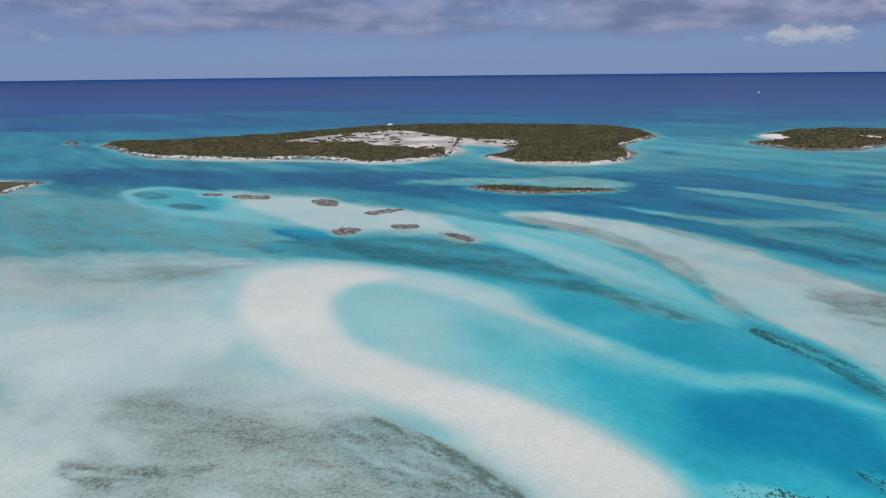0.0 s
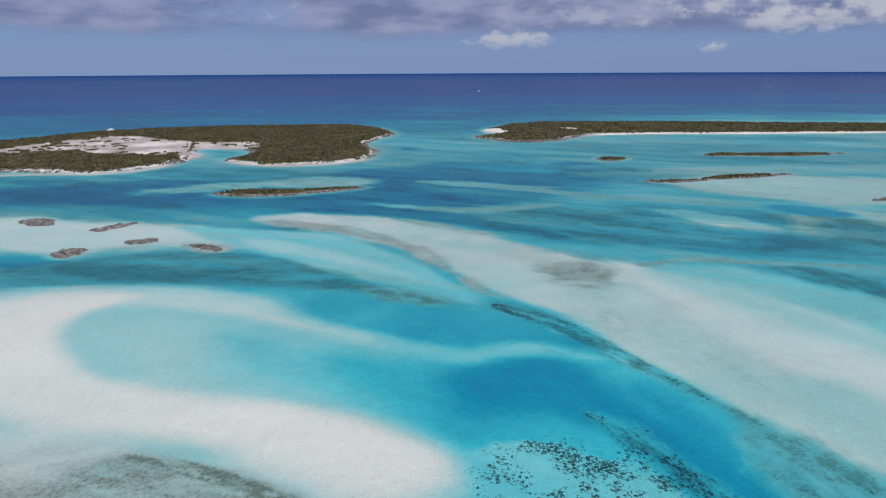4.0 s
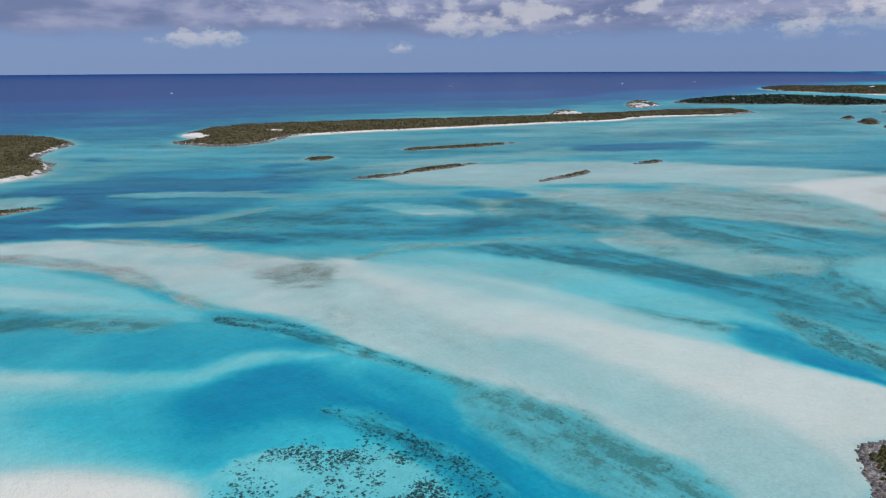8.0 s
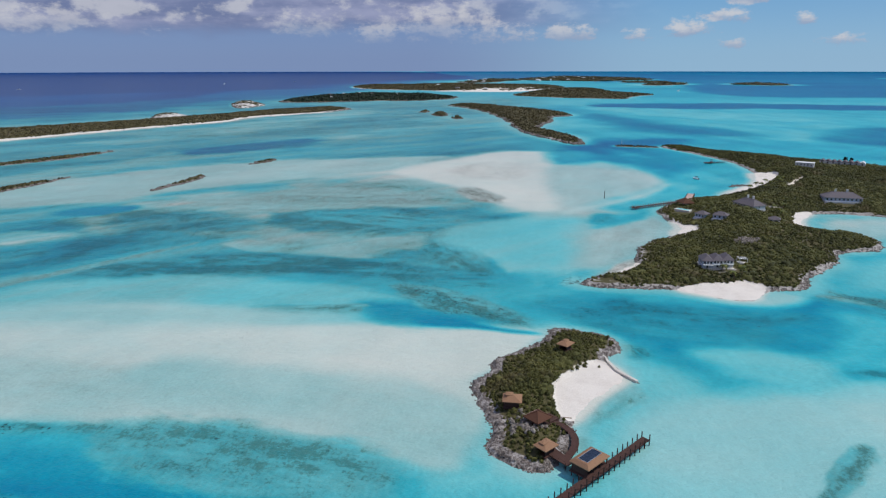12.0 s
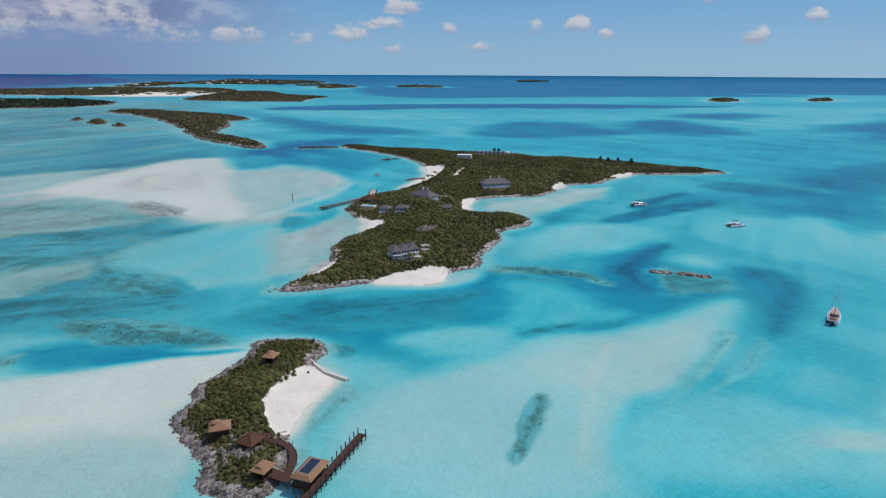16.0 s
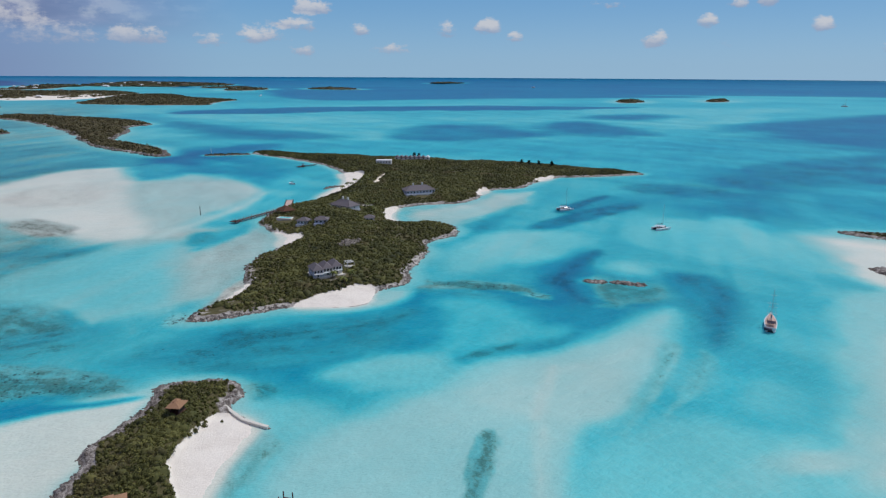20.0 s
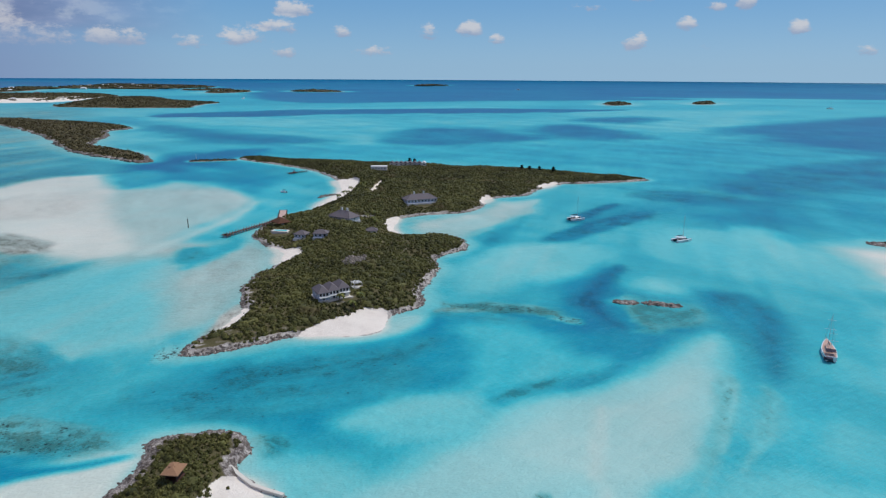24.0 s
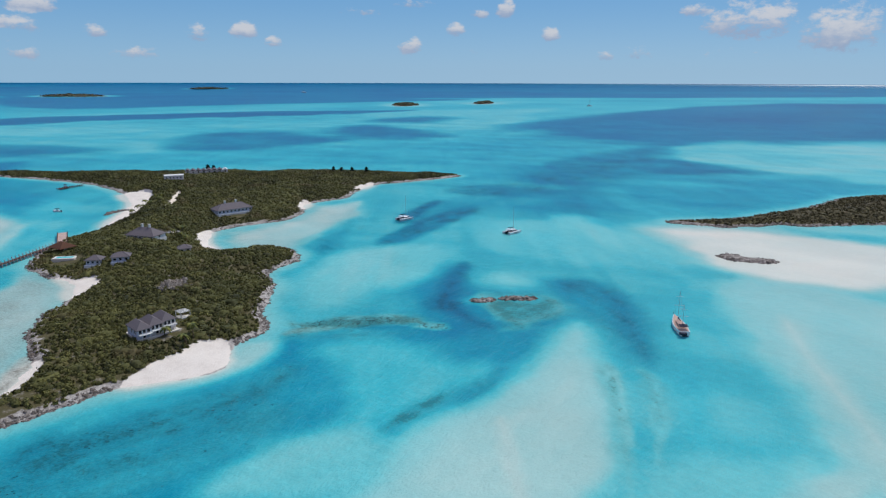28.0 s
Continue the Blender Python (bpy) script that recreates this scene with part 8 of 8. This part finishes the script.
for i, (x, y) in enumerate([(709.6, -315.0), (714.0, -311.0), (628.0, -403.0), (625.0, -411.0), (617.5, -418.6), (603.4, -426.0)]):
    tall_tree(x, y, on_main(x, y), 4.6 + 0.8 * math.sin(i * 1.7), 2.4, "tall dark feathery tree on the ridge", i + 50)

# ---- marker posts
def marker(x, y, label, high=4.5, mat=None):
    x, y, z = (float(v) for v in lay(x, y))
    k = thing("channel_marker", x, y, z, 0, label, "marker", "channel markers")
    part("pile", rod((0, 0, -1.5), (0, 0, high), 0.3, 0.26, 8), mat or BUOY, k)
    part("cap", rod((0, 0, high), (0, 0, high + 0.5), 0.42, 0.1, 8), mat or BUOY, k)


marker(516.5, -54.3, "dark timber channel marker post in the shallows", 6.0)
marker(890, -107.8, "white light pillar on the rock spit", 7.5, PLASTER)


# ---- boats
def loft(sections, cap=True):
    """Skin over cross-sections, each a list of points of one length."""
    bm = bmesh.new()
    rows = [[bm.verts.new(p) for p in s] for s in sections]
    for a, b in zip(rows, rows[1:]):
        for i in range(len(a) - 1):
            bm.faces.new((a[i], b[i], b[i + 1], a[i + 1]))
    if cap:
        bm.faces.new(rows[0])
        bm.faces.new(rows[-1][::-1])
    return bm


def hull(length, beam, free, sheer=0.3, draft=0.5, dx=0.0, dy=0.0, fine=0.9):
    s = []
    for k in range(9):
        f = k / 8
        w = beam / 2 * (1 - max(0, (f - 0.45) / 0.55) ** 1.8 * fine) * (0.78 + 0.22 * min(1, f / 0.3))
        x = dx - length / 2 + length * f
        top = free + sheer * (f - 0.35) ** 2 * 4
        s.append([(x, dy + w, top), (x + 0.02, dy + w * 0.94, top * 0.45), (x - 0.02 * k, dy + w * 0.7, -0.1), (x, dy, -draft), (x - 0.02 * k, dy - w * 0.7, -0.1), (x + 0.02, dy - w * 0.94, top * 0.45), (x, dy - w, top), (x, dy, top + 0.05)])
    bm = loft([r + r[:1] for r in s], cap=False)
    bmesh.ops.remove_doubles(bm, verts=bm.verts, dist=0.001)
    bmesh.ops.holes_fill(bm, edges=bm.edges, sides=12)
    bmesh.ops.recalc_face_normals(bm, faces=bm.faces)
    return bm


def catamaran(x, y, yaw, label, scale=1.0, sail=True):
    x, y, z = (float(v) for v in lay(x, y))
    c = thing("catamaran", x, y, z, yaw, label, "boat", "anchored catamarans")
    for s in (-1, 1):
        part("hull", hull(13.2, 1.9, 1.5, dy=s * 2.9, fine=0.95), GELCOAT, c)
        part("hull_window", block(-2.5, 2.5, s * 3.8 - 0.06, s * 3.8 + 0.06, 0.85, 1.15), GLASS, c, "dark hull window strip")
    part("bridge_deck", block(-5.2, 2.6, -3.4, 3.4, 0.9, 1.55, bevel=0.1), GELCOAT, c)
    part("front_beam", rod((4.6, -2.9, 1.3), (4.6, 2.9, 1.3), 0.12, 0.12), ALLOY, c)
    part("trampoline", block(2.6, 4.6, -2.2, 2.2, 1.25, 1.29), CANVAS, c, "dark net trampoline")
    cab = part("cabin", block(-2.4, 2.4, -2.5, 2.5, 1.5, 2.8, bevel=0.25, taper=0.82), GELCOAT, c)
    part("cabin_window", block(-2.3, 2.38, -2.42, 2.42, 1.95, 2.45, taper=0.93), GLASS, cab, "dark wraparound window")
    part("cockpit_roof", block(-5.0, -1.6, -2.3, 2.3, 3.0, 3.15, bevel=0.05), GELCOAT, c)
    for s in (-1, 1):
        part("roof_post", rod((-4.7, s * 2.0, 1.5), (-4.7, s * 2.0, 3.0), 0.05, 0.05, 6), ALLOY, c)
    part("cockpit_floor", block(-4.9, -2.5, -2.2, 2.2, 1.56, 1.6), TEAK, c)
    mast = part("mast", rod((1.2, 0, 2.6), (1.0, 0, 19.0), 0.14, 0.09), ALLOY, c)
    part("boom", rod((1.0, 0, 3.9), (-4.8, 0, 4.2), 0.1, 0.1), ALLOY, mast)
    part("sail_bag", rod((0.8, 0, 4.2), (-4.6, 0, 4.45), 0.26, 0.18), CANVAS, mast, "dark furled sail cover")
    for p in ((5.0, 0, 1.4), (-3.6, 3.2, 1.5), (-3.6, -3.2, 1.5)):
        part("stay", rod(p, (1.05, 0, 18.0), 0.035, 0.03, 4), ALLOY, mast)
    part("spreader", rod((1.1, -1.3, 11), (1.1, 1.3, 11), 0.04, 0.04, 5), ALLOY, mast)
    dn = part("dinghy", hull(3.2, 1.5, 0.45, dx=-5.9, fine=0.8), CANVAS, c, "grey dinghy on davits")
    dn.location = (0, 0, 1.3)
    dn.rotation_euler = (0, 0, 0)
    c.scale = (scale,) * 3
    return c


catamaran(420.3, -308.7, -96, "white sailing catamaran at anchor over seagrass", 0.9)
catamaran(340.4, -329.0, -93, "white sailing catamaran at anchor over pale sand", 0.9)
catamaran(1425.9, -2207.9, -120, "distant white catamaran on the bank", 1.5)

kt = thing("ketch", 190.6, -243.6, 0, math.degrees(math.atan2(-0.79, 0.62)), "old two-masted ketch with teak deck at anchor", "boat")
part("hull", hull(20.0, 5.6, 1.9, sheer=0.7, draft=1.0, fine=0.97), NAVY_HULL, kt, "dark hull")
part("waterline_band", hull(19.4, 5.68, 0.5, sheer=0.1, draft=0.6, fine=0.97), GELCOAT, kt, "white band at the waterline")
part("bulwark", hull(20.2, 5.8, 2.05, sheer=0.75, draft=-1.75, fine=0.97), GELCOAT, kt, "white bulwark rail")
part("deck", hull(19.2, 5.0, 2.16, sheer=0.72, draft=-1.9, fine=0.97), TEAK, kt, "pale teak deck")
ch = part("deckhouse", block(-4.5, 2.2, -1.4, 1.4, 2.1, 3.2, bevel=0.1, taper=0.94), TEAK, kt, "pinkish deckhouse roof")
part("deckhouse_window", block(-4.2, 1.9, -1.41, 1.41, 2.5, 2.85), GLASS, ch)
part("awning", block(-8.6, -4.9, -1.9, 1.9, 4.0, 4.08, bevel=0.02), CANVAS, kt, "dark stern awning")
for px_ in (-8.4, -5.1):
    for py_ in (-1.7, 1.7):
        part("awning_post", rod((px_, py_, 2.2), (px_, py_, 4.0), 0.05, 0.05, 6), ALLOY, kt)
part("fore_hatch", block(4.2, 5.4, -0.6, 0.6, 2.2, 2.5, bevel=0.04), DARKWOOD, kt)
part("bowsprit", rod((8.6, 0, 2.7), (12.4, 0, 3.5), 0.16, 0.1), DARKWOOD, kt)
for mx, mh in ((3.4, 17.5), (-4.8, 13.5)):
    mast = part("mast", rod((mx, 0, 2.0), (mx - 0.3, 0, mh), 0.13, 0.07), ALLOY, kt)
    part("boom", rod((mx - 0.3, 0, 3.9), (mx - 5.0, 0, 4.1), 0.11, 0.09), TEAK, mast)
    part("furled_sail", rod((mx - 0.5, 0, 4.2), (mx - 4.7, 0, 4.35), 0.24, 0.16), CANVAS, mast)
    for f, w in ((0.58, 2.4), (0.82, 1.7)):
        part("crosstree", rod((mx - 0.2, -w, mh * f), (mx - 0.2, w, mh * f), 0.09, 0.09, 6), GELCOAT, mast, "white crosstree")
    for s in (-1, 1):
        part("shroud", rod((mx - 0.8, s * 2.6, 2.1), (mx - 0.3, 0, mh * 0.96), 0.04, 0.03, 4), ALLOY, mast)
    part("forestay", rod((12.2 if mx > 0 else 3.0, 0, 3.4 if mx > 0 else 8.0), (mx - 0.3, 0, mh * 0.97), 0.04, 0.03, 4), ALLOY, mast)
dn = part("dinghy", hull(3.4, 1.6, 0.5, fine=0.8), CANVAS, kt, "grey inflatable dinghy astern")
dn.matrix_basis = pose(-11.2, 1.2, 1.6, 0, 0, 90)


kt.scale = (0.86,) * 3


def launch(x, y, yaw, label, size=1.0, mat=None, group="small motorboats"):
    x, y, z = (float(v) for v in lay(x, y))
    b = thing("motorboat", x, y, z, yaw, label, "boat", group)
    part("hull", hull(7.0, 2.4, 0.9, fine=0.95), mat or GELCOAT, b)
    part("console", block(-0.6, 0.5, -0.6, 0.6, 0.8, 1.7, bevel=0.08, taper=0.85), GELCOAT, b)
    part("canopy", block(-1.4, 0.9, -1.0, 1.0, 2.4, 2.48, bevel=0.02), CANVAS, b)
    for px_ in (-1.2, 0.7):
        for py_ in (-0.85, 0.85):
            part("canopy_post", rod((px_, py_, 0.8), (px_, py_, 2.4), 0.04, 0.04, 5), ALLOY, b)
    part("outboard", block(-4.0, -3.4, -0.3, 0.3, 0.3, 1.5, bevel=0.08), CANVAS, b)
    b.scale = (size,) * 3


def yacht(x, y, yaw, label, size=1.0):
    x, y, z = (float(v) for v in lay(x, y))
    b = thing("motor_yacht", x, y, z, yaw, label, "boat", "distant yachts")
    part("hull", hull(24, 5.6, 2.4, sheer=0.5, fine=0.96), GELCOAT, b)
    part("saloon", block(-8, 4, -2.3, 2.3, 2.4, 4.4, bevel=0.2, taper=0.9), GELCOAT, b)
    part("saloon_window", block(-7.6, 3.7, -2.3, 2.3, 3.1, 3.8, taper=0.97), GLASS, b)
    part("flybridge", block(-6, 1.5, -1.9, 1.9, 4.4, 5.8, bevel=0.2, taper=0.85), GELCOAT, b)
    part("radar_mast", rod((-2, 0, 5.6), (-2.6, 0, 8.2), 0.25, 0.12), GELCOAT, b)
    b.scale = (size,) * 3


launch(624.0, -147.2, 20, "white motorboat moored off the north beach")
launch(624.4, -146.5, 30, "white skiff with dark canopy on a mooring")
launch(739.0, -186.8, -20, "dark workboat lying by the northern shore", 1.3, NAVY_HULL)
for i, (x, y, s) in enumerate([(1327.0, 2764.9, 2.0), (2824.9, 2493.0, 2.0), (3926.8, 2002.6, 2.2), (4634.2, 1815.5, 1.8), (2986.8, -571.2, 2.2), (4301.4, -2884.3, 2.5), (4365.2, -2917.7, 2.2), (3141.9, -605.0, 1.6), (855.5, 782.9, 0.9)]):
    yacht(x, y, 40 + 70 * i, "white motor yacht far out on the water", s * 0.42)


# ---- pale bluffs and far houses
def far_house(x, y, z, yaw, length, label, roof=None):
    h = thing("far_house", x, y, z, yaw, label, "house", "far houses")
    part("wall", block(-length / 2, length / 2, -length * 0.3, length * 0.3, -3, 4), PLASTER, h)
    part("roof", hip(length, length * 0.6, 4, length * 0.16, 0.6), roof or PLASTER, h)
    for i in range(3):
        opening(h, -length / 3 + i * length / 3, -length * 0.3, 2, length * 0.1, 1.6, 3, CONCRETE)


for i, (c, x, y) in enumerate([("north_cay", -95.3, 1204.1), ("dark_cay", 2240.5, 746.7), ("dark_cay", 2330.7, 721.3), ("dark_cay", 2378.3, 679.5), ("dark_cay", 2329.8, 618.4), ("dark_cay", 2329.1, 523.3),
                               ("dark_cay", 2027.1, 671.0), ("flat_cay", 3038.6, 398.9), ("flat_cay", 3120.7, 277.2)]):
    px_, py_, pz_ = (float(v) for v in lay(x, y))
    far_house(px_, py_, pz_ + height_on(c, x, y), -90 + 20 * i, 14 if i == 0 else 20, "white house among the far scrub", SHINGLE_GREY if i % 3 == 1 else PLASTER)

# roofs of the far town
for i, (x, y) in enumerate([(5155.8, 594.2), (5152.0, 544.6), (5356.2, 485.0), (5816.8, 78.4), (6093.5, 1.1), (6401.1, -75.2), (6744.9, -180.8), (6746.9, -283.6),
                            (6087.5, -330.8), (5800.0, -405.4), (5796.9, -496.3), (5314.4, -174.7), (5323.0, -38.6),
                            (5894, 152), (6192, 28), (6522, -114), (5895, -183), (6702, -321), (6355, -435), (5897, -524), (4750, 504), (4660, 431), (3977, 253), (3679, 593), (3978, 523), (6196, -682), (5151, 58)]):
    px_, py_, pz_ = (float(v) for v in lay(x, y))
    far_house(px_, py_, pz_ + 3, 30 * i, 22 + 4 * (i % 3), "pale house in the far settlement", SHINGLE_GREY if i % 3 == 1 else PLASTER)

# grey dead brush behind the pavilion
m = Mat("dead_brush", 0.95, 0.1)
m.color(m.mix(m.piece(), lin(128, 118, 108), lin(176, 166, 156)))
rng = np.random.default_rng(77)
cx, cy = 162.1, -2.5
bx, by = cx + rng.normal(0, 2.2, 80), cy + rng.normal(0, 2.4, 80)
bz = np.array([on_small(a, b) for a, b in zip(bx, by)])
scrub("dead_brush", bx, by, bz, rng.uniform(0.5, 1.0, 80), rng.uniform(0.8, 1.4, 80), 40, 0.16, m.mat, "grey leafless brush among the green scrub", rng)
# a bare grey thicket on the hill of the large cay
cx, cy = 365.1, -118.8
bx, by = cx + rng.normal(0, 2.6, 110), cy + rng.normal(0, 2.6, 110)
bz = np.array([height_on("main_cay", a, b) for a, b in zip(bx, by)])
scrub("dead_thicket", bx, by, bz, rng.uniform(0.6, 1.2, 110), rng.uniform(0.9, 1.8, 110), 40, 0.2, m.mat, "grey leafless thicket on the hill among green scrub", rng)
